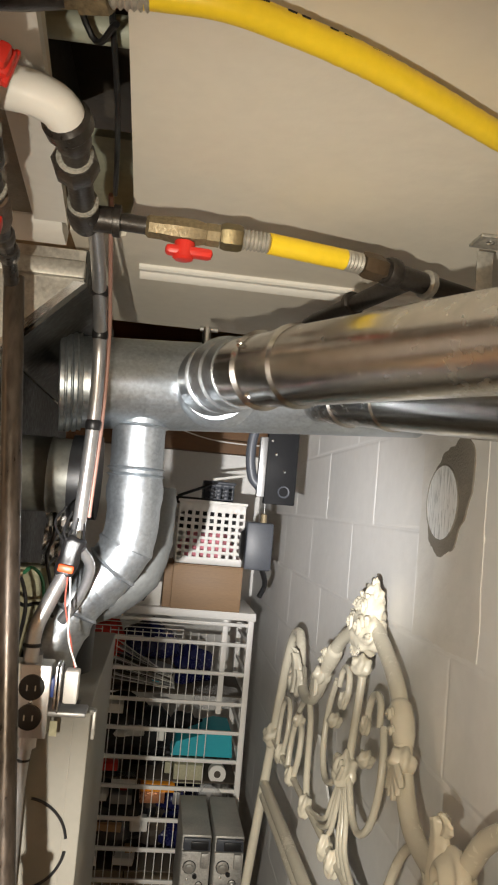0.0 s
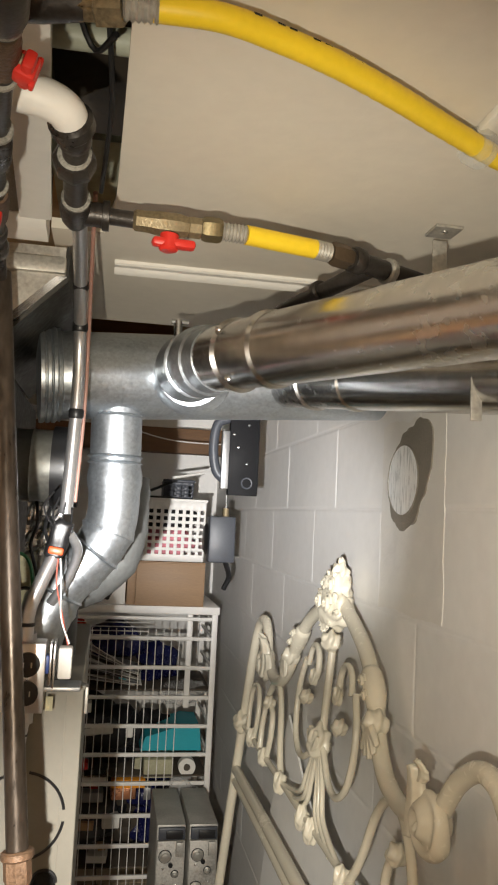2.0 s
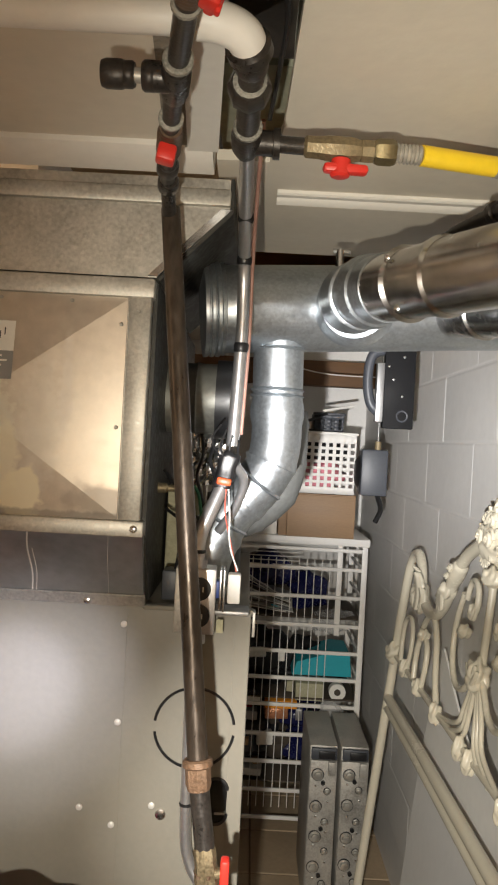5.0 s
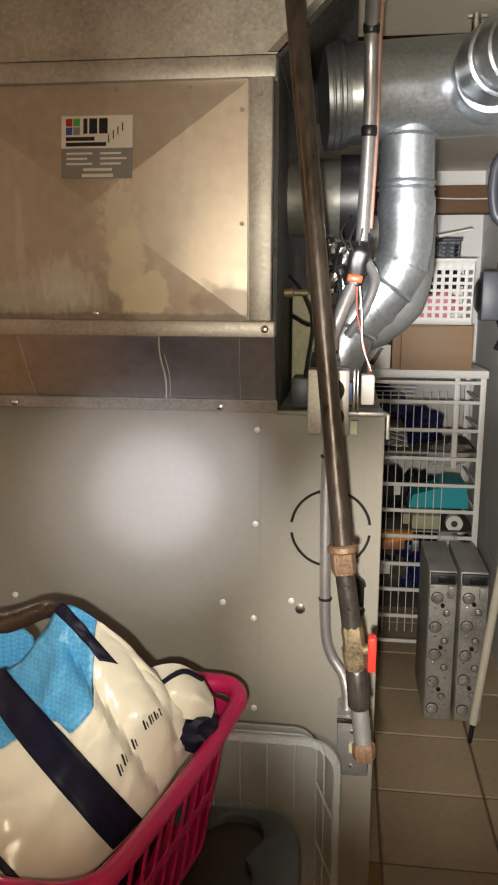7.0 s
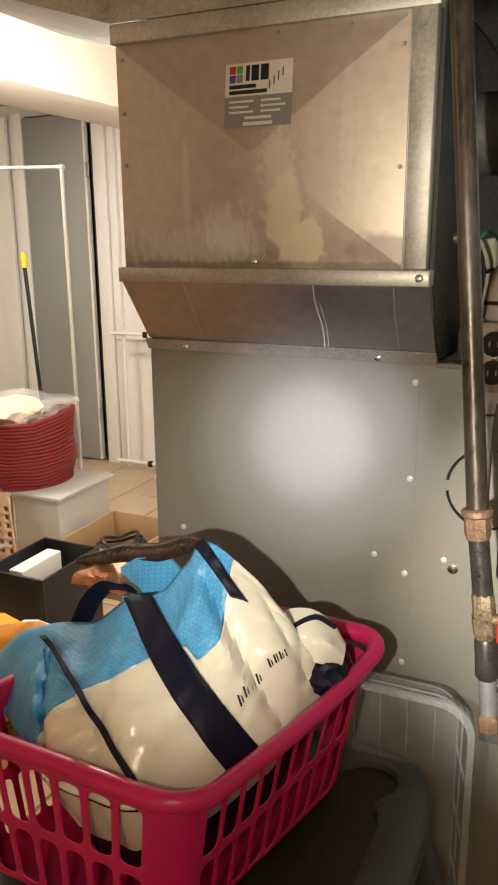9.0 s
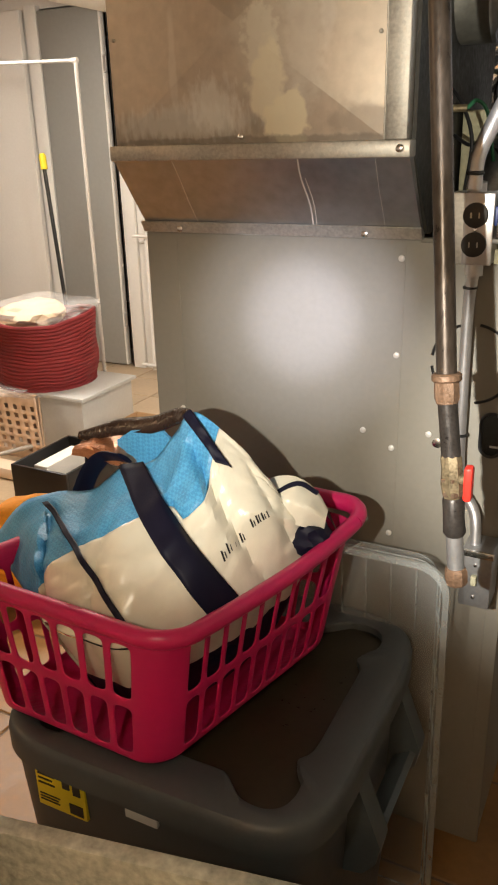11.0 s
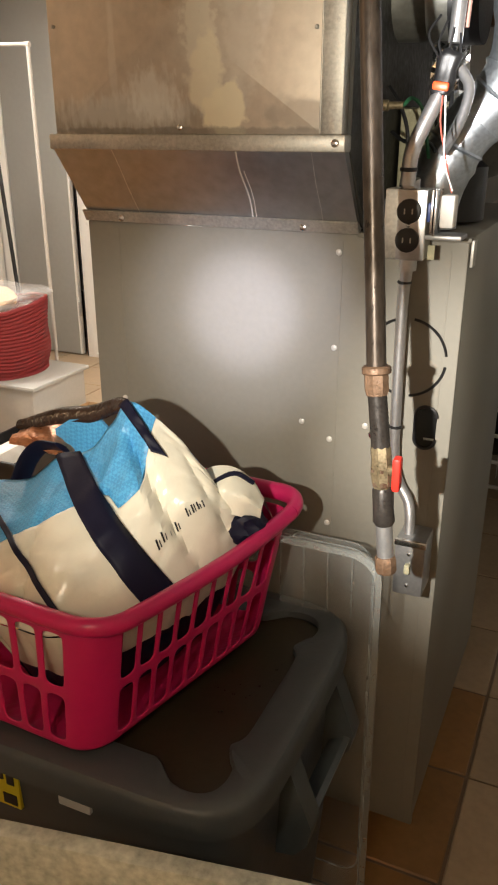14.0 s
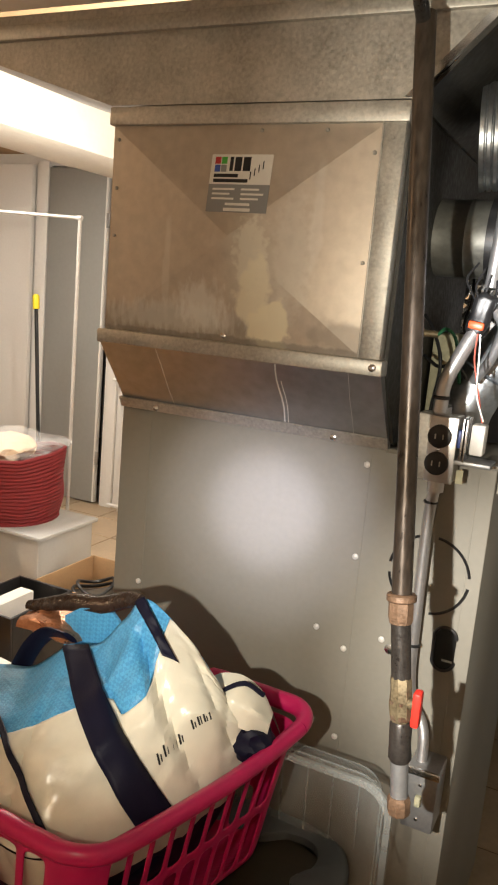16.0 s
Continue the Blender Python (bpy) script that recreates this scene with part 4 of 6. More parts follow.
bm = box((-0.016, -0.013, -0.030), (0.016, 0.013, 0.030), 0.010, seg=4)
bmesh.ops.subdivide_edges(bm, edges=bm.edges, cuts=2, use_grid_fill=True)
for v in bm.verts:
    v.co *= 1 + 0.30 * noise.noise(v.co * 55.0)
bmesh.ops.transform(bm, matrix=pose(0.060, 1.415, 1.640, 0, 14, 0), verts=bm.verts)
part("tape_wrap", bm, M_BLACK, con, "black taped wire bundle")
for k in range(4):
    tube(con, "loose_wire", spline([(0.05 + 0.006 * k, 1.405, 1.66), (0.035 + 0.014 * k, 1.40 + 0.006 * k, 1.69 - 0.01 * k), (0.048 + 0.010 * k, 1.41, 1.715 - 0.008 * k)], 5), 0.0018, M_BLACK, 6)
part("wire_nut", box((-0.012, -0.005, -0.006), (0.012, 0.005, 0.006), 0.003, m=pose(0.058, 1.398, 1.622, 0, 8, 0)), material("orange_red_nut", (0.75, 0.09, 0.02), 0.4, 0, 20, 0.05, 0), con, "orange wire nut")
tube(con, "lower_tube", spline([(0.055, 1.412, 1.612), (0.038, 1.400, 1.57), (0.024, 1.392, 1.53), (0.022, 1.390, 1.485)], 6), 0.0115, M_COND)
bead(con, (0.022, 1.390, 1.508), (0, 0, -1), 0.0135, 0.006, M_BLACK, "tape")
tube(con, "red_wire", spline([(0.062, 1.398, 1.61), (0.063, 1.395, 1.57), (0.075, 1.40, 1.52), (0.086, 1.405, 1.475)], 6), 0.0013, material("dull_red_wire", (0.42, 0.09, 0.06), 0.5, 0, 20, 0.1, 0), 6)
tube(con, "white_wire", spline([(0.066, 1.398, 1.61), (0.070, 1.393, 1.57), (0.073, 1.395, 1.52), (0.088, 1.40, 1.478)], 6), 0.0013, M_PAPER, 6)
tube(con, "grey_cable", spline([(0.075, 1.43, 1.65), (0.09, 1.45, 1.62), (0.075, 1.47, 1.57), (0.05, 1.49, 1.53)], 6), 0.008, M_COND)
outlet = thing("outlet_box", "metal box with two black socket outlets on conduit", "outlet")
part("box", box((-0.012, 1.392, 1.374), (0.054, 1.438, 1.480), 0.003), M_GALV, outlet)
part("cover", box((0.010, 1.387, 1.374), (0.055, 1.392, 1.480), 0.002), M_COND, outlet, "dull steel cover plate")
for z in (1.448, 1.405):
    so = part("socket", rings([(0.0285, 1.388, z), (0.0285, 1.381, z), (0.0285, 1.380, z)], [0.0185, 0.0185, 0.016], 24), M_BLACK, outlet, "round black socket")
    for dx in (-0.006, 0.006):
        part("socket_slot", box((0.0285 + dx - 0.001, 1.3792, z - 0.004), (0.0285 + dx + 0.001, 1.3805, z + 0.004)), M_GALV, so)
screw((0.0285, 1.387, 1.427), outlet, 0.003)
part("hub", rings([(0.024, 1.405, 1.476), (0.024, 1.402, 1.494)], 0.014, 12), M_COND, outlet)
part("lower_hub", rings([(0.027, 1.41, 1.376), (0.027, 1.41, 1.355)], 0.0135, 12), M_COND, outlet)
tube(outlet, "lower_conduit", spline([(0.026, 1.41, 1.36), (0.021, 1.418, 1.30), (0.022, 1.42, 1.15), (0.025, 1.42, 1.03), (0.036, 1.42, 0.983), (0.056, 1.415, 0.952), (0.064, 1.408, 0.925), (0.067, 1.40, 0.885)], 8), 0.0095, M_COND)
for p in ((0.022, 1.4155, 1.335), (0.0235, 1.42, 1.085)):
    bead(outlet, p, (0, 0, -1), 0.0118, 0.005, M_BLACK, "tie")
part("tag", box((0.058, 1.40, 1.375), (0.069, 1.402, 1.397)), M_INSUL, outlet, "small yellowed tag")
ctl = thing("control_relay", "silver relay with white and blue body on the furnace top", "relay")
part("body", box((0.073, 1.395, 1.424), (0.094, 1.425, 1.472), 0.003), M_PAPER, ctl)
part("bracket", box((0.060, 1.388, 1.415), (0.064, 1.43, 1.480), 0.001), M_CHROME, ctl)
part("bracket_bar", box((0.066, 1.386, 1.412), (0.069, 1.43, 1.48), 0.001), M_CHROME, ctl)
part("blue_band", box((0.051, 1.395, 1.432), (0.060, 1.42, 1.460), 0.002), material("relay_blue", (0.05, 0.09, 0.32), 0.4, 0, 20, 0.05, 0), ctl)
part("foot", box((0.05, 1.388, 1.4065), (0.11, 1.44, 1.414), 0.002), M_STEEL, ctl)
sw = thing("switch_box", "small steel switch box low on the furnace", "switch")
part("box", box((0.050, 1.372, 0.785), (0.103, 1.4385, 0.895), 0.003), M_STEEL, sw)
part("lid_edge", box((0.049, 1.367, 0.885), (0.105, 1.373, 0.897), 0.001), M_CHROME, sw)
part("toggle", box((0.070, 1.362, 0.832), (0.080, 1.373, 0.850), 0.002), M_INSUL, sw, "cream toggle")
for z in (0.868, 0.805):
    screw((0.075, 1.372, z), sw, 0.003)

# ---- the iron headboard leaning on the wall ----


def hb(u, z, out=0.0):
    """A place in the headboard's leaning plane: u from its middle towards the camera, z up."""
    z -= 0.014 * min(1.0, max(0.0, (z - 1.15) / 0.25))
    return Vector((0.53 + 0.105 * z - out, 1.935 - u, z))


head_b = thing("iron_headboard", "cream painted ornate iron headboard leaning on the wall", "headboard")


def iron(name, pts, r, label=""):
    ln = spline([hb(*p) for p in pts], 7)
    rs = r if not hasattr(r, "__len__") else [float(np.interp(k / (len(ln) - 1), np.linspace(0, 1, len(r)), r)) for k in range(len(ln))]
    return part(name, rings(ln, rs, 14), M_CREAM, head_b, label)


def lump(name, u, z, size, seed, petals=5, squash=(0.7, 1.0, 1.0), turn=0.0, ridge=0.28):
    """A cast ornament: a knob folded into petals."""
    bm = bmesh.new()
    bmesh.ops.create_uvsphere(bm, u_segments=44, v_segments=26, radius=1.0)
    for v in bm.verts:
        a, b = math.atan2(v.co.z, v.co.y), v.co.x
        k = 1 + 0.75 * ridge * math.cos(petals * a + 3.2 * b + seed) * math.sqrt(max(0.0, 1 - b * b))
        k += 0.10 * math.cos(7 * b + 2 * a + seed) + 0.05 * noise.noise(v.co * 2.3 + Vector((seed, 0, 0)))
        v.co = v.co * k
    m = Matrix.Translation(hb(u, z, 0.006)) @ Matrix.Rotation(radians(turn), 4, "X") @ Matrix.Diagonal((size * squash[0], size * squash[1], size * squash[2], 1))
    bmesh.ops.transform(bm, matrix=m, verts=bm.verts)
    ob = part(name, bm, M_CREAM, head_b, smooth=False)
    ob.data.shade_smooth()
    return ob


def leaf(name, u, z, length, width, turn, curl=0.25, lobes=5, out=0.008, bend=0.0):
    """A cast acanthus leaf: from its foot at u, z it grows along turn degrees from upright, with a lobed edge and ribs."""
    bm = bmesh.new()
    nv, nw = 22, 13
    grid = []
    for i in range(nv + 1):
        v = i / nv
        a = radians(turn + bend * v)
        mid = radians(turn + 0.5 * bend * v)
        half = width * math.sin(math.pi * min(0.97, 0.10 + 0.87 * v)) ** 0.7 * (1 + 0.09 * math.cos(2 * math.pi * lobes * v))
        row = []
        for j in range(nw):
            w = 2 * j / (nw - 1) - 1
            lift = 0.75 * width * (1 - w * w) + 0.10 * width * math.cos(5 * math.pi * w) + curl * length * v * v * v
            du = math.sin(mid) * length * v + math.cos(a) * half * w
            dz = math.cos(mid) * length * v - math.sin(a) * half * w
            row.append(bm.verts.new(hb(u + du, z + dz, out + lift)))
        grid.append(row)
    for i in range(nv):
        for j in range(nw - 1):
            bm.faces.new((grid[i][j], grid[i][j + 1], grid[i + 1][j + 1], grid[i + 1][j]))
    ob = part(name, bm, M_CREAM, head_b, smooth=False)
    ob.data.shade_smooth()
    md = ob.modifiers.new("thick", "SOLIDIFY")
    md.thickness = 0.006
    return ob


def curl(name, u, z, size, r, out, turns=1.6):
    """A small raised spiral on a cast ornament."""
    pts = []
    for k in range(22):
        f = k / 21
        a = 2 * math.pi * turns * f
        pts.append(hb(u + size * (1 - 0.75 * f) * math.cos(a), z + size * (1 - 0.75 * f) * math.sin(a), out + 0.006 * f))
    return part(name, rings(pts, [r * (0.6 + 0.4 * f) for f in np.linspace(0, 1, 22).tolist()], 8), M_CREAM, head_b)


for s in (1, -1):
    iron("arch_tube", [(s * 0.03, 1.515), (s * 0.135, 1.478), (s * 0.24, 1.432), (s * 0.315, 1.365), (s * 0.365, 1.285), (s * 0.43, 1.232), (s * 0.52, 1.215), (s * 0.60, 1.235), (s * 0.64, 1.27)], [0.0165, 0.0165, 0.0165, 0.017, 0.017, 0.0165, 0.017])
    iron("post", [(s * 0.655, 1.265), (s * 0.70, 1.325), (s * 0.765, 1.362), (s * 0.83, 1.345), (s * 0.872, 1.28), (s * 0.886, 1.15), (s * 0.89, 0.95), (s * 0.895, 0.5), (s * 0.90, 0.075)], 0.0155)
    part("foot_peg", rings([hb(s * 0.90, 0.08), hb(s * 0.90, 0.0)], 0.009, 10), M_BLACK, head_b, "dark foot peg")
    iron("cuff", [(s * 0.272, 1.408), (s * 0.280, 1.401), (s * 0.300, 1.382), (s * 0.318, 1.361), (s * 0.332, 1.340)], [0.0170, 0.0215, 0.0235, 0.0225, 0.0180])
    curl("cuff_curl", s * 0.296, 1.392, 0.013, 0.005, 0.022)
    curl("cuff_curl", s * 0.318, 1.366, 0.010, 0.0045, 0.022)
    lump("knob", s * 0.350, 1.318, 0.026, 1.0, 3, (1, 1, 1), 0, 0.02)
    for q in range(5):
        leaf("shell_rib", s * 0.352, 1.322, 0.070 - 0.004 * abs(q - 2), 0.0115, s * (122 + 19 * q), -0.05, 1, 0.018)
    leaf("acanthus_leaf", s * 0.600, 1.205, 0.120, 0.026, s * -6, 0.12, 6, 0.012, s * 26)
    leaf("acanthus_leaf", s * 0.596, 1.200, 0.080, 0.020, s * -30, 0.10, 4, 0.006, s * 40)
    leaf("acanthus_tip", s * 0.622, 1.300, 0.040, 0.014, s * 20, 0.4, 3, 0.020)
    vol = bmesh.new()
    bmesh.ops.create_uvsphere(vol, u_segments=56, v_segments=36, radius=1.0, matrix=Matrix.Rotation(radians(90), 4, "Y"))
    for v in vol.verts:
        rho, ang = math.hypot(v.co.y, v.co.z), math.atan2(v.co.z, v.co.y)
        v.co.x *= 0.80 + 0.24 * math.cos(ang * s + 9.5 * rho)
        v.co.y *= 1 + 0.04 * math.cos(5 * ang)
    bmesh.ops.transform(vol, matrix=Matrix.Translation(hb(s * 0.640, 1.236, 0.008)) @ Matrix.Diagonal((0.030, 0.050, 0.052, 1)), verts=vol.verts)
    part("volute", vol, M_CREAM, head_b, smooth=False).data.shade_smooth()
    lump("post_knuckle", s * 0.885, 0.992, 0.031, 5.0, 5, (0.9, 1.0, 1.15), 0, 0.16)
    iron("small_scroll", [(s * 0.18, 1.33), (s * 0.165, 1.372), (s * 0.135, 1.388), (s * 0.10, 1.372), (s * 0.09, 1.335), (s * 0.10, 1.31)], [0.0072, 0.0072, 0.0078, 0.0085])
    lump("bud", s * 0.102, 1.312, 0.0145, 1.5, 4, (0.8, 0.9, 1.4), 0, 0.12)
    lump("ball", s * 0.143, 1.252, 0.018, 0.5, 7, (1, 1, 1), 0, 0.06)
    iron("loop", [(s * 0.205, 1.34), (s * 0.232, 1.28), (s * 0.24, 1.21), (s * 0.215, 1.14), (s * 0.16, 1.106), (s * 0.10, 1.115), (s * 0.055, 1.15), (s * 0.02, 1.185)], 0.0078)
    for k, du in enumerate((0.012, 0.03, 0.055)):
        iron("spray", [(s * du * 0.4, 1.165), (s * (0.01 + du), 1.09), (s * (0.02 + du * 1.6), 1.03), (s * (0.05 + du * 4), 0.99)], 0.0062)
    iron("side_loop", [(s * 0.30, 0.995), (s * 0.35, 1.06), (s * 0.40, 1.16), (s * 0.455, 1.208), (s * 0.52, 1.20), (s * 0.575, 1.14), (s * 0.60, 1.06), (s * 0.59, 0.99)], 0.0088)
    lump("ball", s * 0.525, 1.142, 0.019, 0.8, 6, (1, 1, 1), 0, 0.05)
    iron("inner_loop", [(s * 0.52, 1.135), (s * 0.485, 1.11), (s * 0.475, 1.06), (s * 0.49, 0.995)], 0.0085)
    iron("outer_loop", [(s * 0.69, 0.99), (s * 0.675, 1.07), (s * 0.70, 1.13), (s * 0.75, 1.145), (s * 0.80, 1.12), (s * 0.81, 1.05), (s * 0.79, 0.99)], 0.0078)
    for u in (0.28, 0.50, 0.70, 0.04):
        lump("rail_clasp", s * u, 0.992, 0.0215, u * 9, 4, (0.8, 0.75, 1.35), 0, 0.15)
lump("crest_core", 0.0, 1.498, 0.064, 2.0, 9, (0.58, 1.05, 0.75), 0, 0.10)
lump("crest_core", 0.0, 1.542, 0.049, 4.0, 7, (0.66, 0.92, 0.85), 0, 0.10)
lump("crest_core", 0.0, 1.577, 0.030, 1.0, 6, (0.75, 0.90, 0.95), 0, 0.10)
lump("crest_tip", 0.0, 1.603, 0.011, 2.0, 5, (0.8, 0.8, 1.3), 0, 0.08)
for side in (1, -1):
    curl("crest_curl", side * 0.032, 1.512, 0.024, 0.0075, 0.036)
    curl("crest_curl", side * 0.024, 1.554, 0.017, 0.0062, 0.031)
    leaf("crest_leaf", side * 0.012, 1.478, 0.066, 0.015, side * 72, 0.10, 3, 0.016)
    leaf("crest_leaf", side * 0.010, 1.490, 0.070, 0.014, side * 48, 0.10, 3, 0.020)
    leaf("crest_leaf", side * 0.008, 1.540, 0.046, 0.011, side * 22, 0.10, 3, 0.020)
for q in range(7):
    leaf("crest_shell", 0.0, 1.492, 0.050, 0.009, 126 + 18 * q, 0.05, 1, 0.024)
lump("crest_boss", 0.0, 1.497, 0.013, 2.0, 5, (1.9, 1.0, 1.0), 0, 0.05)
lump("crest_bud", 0.0, 1.420, 0.026, 3.0, 6, (0.9, 1.1, 0.95), 0, 0.07)
lump("centre_knot", 0.012, 1.182, 0.034, 2.5, 6, (0.8, 0.9, 1.2), 0, 0.14)
for q in range(5):
    leaf("knot_leaf", 0.012, 1.150, 0.066, 0.010, -36 + 18 * q, 0.0, 1, 0.020)
iron("stem", [(0.0, 1.42), (0.006, 1.30), (0.012, 1.19)], 0.0095)
iron("rail", [(-0.885, 0.985), (-0.4, 0.99), (0.0, 0.995), (0.45, 1.0), (0.885, 1.0)], 0.009)
for z, r in ((0.835, 0.0165), (0.80, 0.012)):
    iron("lower_rail", [(-0.888, z), (-0.4, z + 0.01), (0.0, z + 0.015), (0.45, z + 0.02), (0.888, z + 0.02)], r)
board = thing("white_board", "curved white board tucked behind the headboard", "board")
bbm = prism([(1.2, 0.02), (2.55, 0.02), (2.50, 0.80), (2.42, 1.12), (2.22, 1.02), (2.0, 0.93), (1.2, 0.93)], "x", -0.003, 0.003)
bmesh.ops.transform(bbm, matrix=pose(0.600, 0, 0, 0, 5, 0), verts=bbm.verts)
part("sheet", bbm, material("glossy_white_sheet", (0.88, 0.87, 0.85), 0.35, 0, 6, 0.04, 0.02), board)

# ---- shelf rack and what stands on it ----
RY = 3.48
rack = thing("wire_rack", "white metal rack with wire drawers full of clutter", "rack")
RX0, RX1, RT = -0.12, 0.612, 1.298
for x in (RX0, RX1):
    for y in (RY, RY + 0.42):
        part("post", box((x - 0.012, y - 0.010, 0), (x + 0.012, y + 0.010, RT - 0.03), 0.002), M_WHITE, rack)
part("top_board", box((RX0 - 0.02, RY - 0.02, RT - 0.032), (RX1 + 0.018, RY + 0.45, RT), 0.003), M_WHITE, rack)
part("inner_post", box((RX1 - 0.115, RY + 0.004, RT - 0.42), (RX1 - 0.092, RY + 0.016, RT - 0.03), 0.002), M_WHITE, rack)
zs = [1.245, 1.163, 1.043, 0.921, 0.805, 0.690, 0.575, 0.448, 0.330, 0.208, 0.09]
for k, z in enumerate(zs):
    part("rail", box((RX0, RY - 0.008, z - 0.0075), (RX1, RY + 0.006, z + 0.0075), 0.002), M_WHITE, rack)
    part("side_rail", box((RX1 - 0.005, RY, z - 0.006), (RX1 + 0.005, RY + 0.42, z + 0.006), 0.002), M_WHITE, rack)
for k in range(15):
    x = 0.005 + 0.033 * k
    part("wire", rings([(x, RY + 0.010, 0.13), (x, RY + 0.010, 1.20)], 0.0019, 6), M_WHITE, rack)
for k in range(6):
    z = 1.235 - 0.018 * k
    part("thin_wire", rings([(RX0, RY + 0.06, z), (0.34, RY + 0.06, z)], 0.0022, 6), M_WHITE, rack)
for z in (0.95, 0.60, 0.24):
    part("drawer_floor", box((RX0, RY + 0.02, z - 0.006), (RX1, RY + 0.42, z), 0.001), M_DARK, rack)


def crumple(name, label, category, centre, size, mat, seed, rough=0.35, level=3, group=""):
    """A heap of soft stuff or a crumpled bag."""
    bm = bmesh.new()
    bmesh.ops.create_icosphere(bm, subdivisions=level, radius=1.0)
    for v in bm.verts:
        d = v.co.normalized()
        k = 1 + rough * noise.noise(d * 1.7 + Vector((seed, 0, 0))) + 0.5 * rough * noise.noise(d * 4.5 + Vector((0, seed, 0)))
        v.co = d * k
        v.co.z = max(v.co.z, -0.8)
    bmesh.ops.transform(bm, matrix=Matrix.LocRotScale(centre, None, size), verts=bm.verts)
    return done(bm, name, mat, None, label, True, category=category, group=group or (category + " items" if category in ("clothes", "film") else ""))


def carton(name, label, category, lo, hi, mat, bevel=0.004, turn=0):
    lo, hi = Vector(lo), Vector(hi)
    c = Vector(((lo.x + hi.x) / 2, (lo.y + hi.y) / 2, lo.z))
    return done(box(lo - c, hi - c, bevel, m=Matrix.Translation(c) @ pose(0, 0, 0, 0, 0, turn)), name, mat, None, label, True, category=category, group="loose packets in the drawers" if category in ("packet", "folder") else "")


crumple("plastic_bag", "dark blue crumpled plastic bag in a wire drawer", "bag", (0.20, RY + 0.14, 1.13), (0.12, 0.09, 0.085), M_BLUEBAG, 1)
crumple("red_cloth", "bright red cloth bundle in a wire drawer", "cloth", (0.03, RY + 0.12, 1.13), (0.06, 0.07, 0.09), M_RED, 7)
stack = thing("paper_stack", "fanned stack of pale and grey papers in a drawer", "papers")
for k in range(13):
    bm = box((-0.13, -0.09, -0.0012), (0.13, 0.09, 0.0012))
    bmesh.ops.transform(bm, matrix=pose(0.17 + 0.012 * (k % 3), RY + 0.14, 0.968 + 0.0095 * k, 4 * (k % 3) - 4, 6 + 1.9 * k - 3 * (k % 2), 3 * (k % 4) - 5), verts=bm.verts)
    part("sheet", bm, (M_PAPER, M_SGRY, M_PAPER, M_DARK, M_SGRY)[k % 5], stack)
crumple("dark_garment", "dark folded clothes in a wire drawer", "clothes", (0.08, RY + 0.2, 1.02), (0.2, 0.12, 0.09), M_DARK, 3)
crumple("dark_garment", "dark folded clothes in a wire drawer", "clothes", (0.10, RY + 0.18, 0.76), (0.2, 0.14, 0.12), M_BLACK, 4)
crumple("dark_garment", "dark folded clothes in a wire drawer", "clothes", (0.06, RY + 0.18, 0.40), (0.22, 0.14, 0.14), M_BLACK, 5)
crumple("pale_cloth", "pale crumpled cloth in a wire drawer", "cloth", (0.14, RY + 0.08, 0.775), (0.08, 0.05, 0.03), M_PAPER, 6)
rnd2 = random.Random(11)
for k, (z, n) in enumerate(((1.0, 3), (0.70, 4), (0.64, 3), (0.30, 4), (0.46, 3))):
    for q in range(n):
        x = -0.05 + 0.5 * (q + 0.5) / n + 0.04 * rnd2.random()
        crumple("dark_garment", "dark folded clothes in a wire drawer", "clothes", (x, RY + 0.25, z + 0.02), (0.10, 0.09, 0.07 + 0.03 * rnd2.random()), (M_BLACK, M_DARK, M_BLUEBAG, M_BLACK)[(k + q) % 4], 30 + 7 * k + q)
for k in range(9):
    carton("packet", "small packet in a wire drawer", "packet", (0.0 + 0.045 * k, RY + 0.08, (0.96, 0.735, 0.605, 0.48, 0.25)[k % 5]), (0.03 + 0.045 * k, RY + 0.13, (1.0, 0.78, 0.65, 0.53, 0.30)[k % 5]), (M_PAPER, M_COPPER, M_SGRY, M_RED, M_CARD, M_TEAL, M_PAPER, M_INSUL, M_STEEL)[k], 0.003, 20 * rnd2.random() - 10)
teal = thing("teal_bin", "teal plastic bin lying in a drawer", "bin")
part("body", prism([(0.33, 0.697), (0.585, 0.697), (0.575, 0.797), (0.51, 0.802), (0.35, 0.752)], "y", RY + 0.03, RY + 0.26), M_TEAL, teal)
carton("printed_box", "yellowed printed box in a drawer", "box", (0.35, RY + 0.03, 0.585), (0.47, RY + 0.2, 0.66), M_INSUL, 0.003)
roll = thing("tape_roll", "pale roll of tape with a dark core", "tape")
part("roll", rings([(0.53, RY + 0.03, 0.628), (0.53, RY + 0.07, 0.628)], 0.036, 24), M_PAPER, roll)
part("core", rings([(0.53, RY + 0.028, 0.628), (0.53, RY + 0.03, 0.628)], 0.014, 16), M_DARK, roll)
carton("orange_packet", "orange packet in a drawer", "packet", (0.22, RY + 0.03, 0.545), (0.36, RY + 0.1, 0.578), M_ORANGE, 0.004)
carton("white_packet", "white packet in a drawer", "packet", (0.10, RY + 0.03, 0.56), (0.20, RY + 0.1, 0.60), M_PAPER, 0.004)
carton("red_packet", "red packet in a drawer", "packet", (0.05, RY + 0.03, 0.62), (0.12, RY + 0.1, 0.65), M_RED, 0.004)
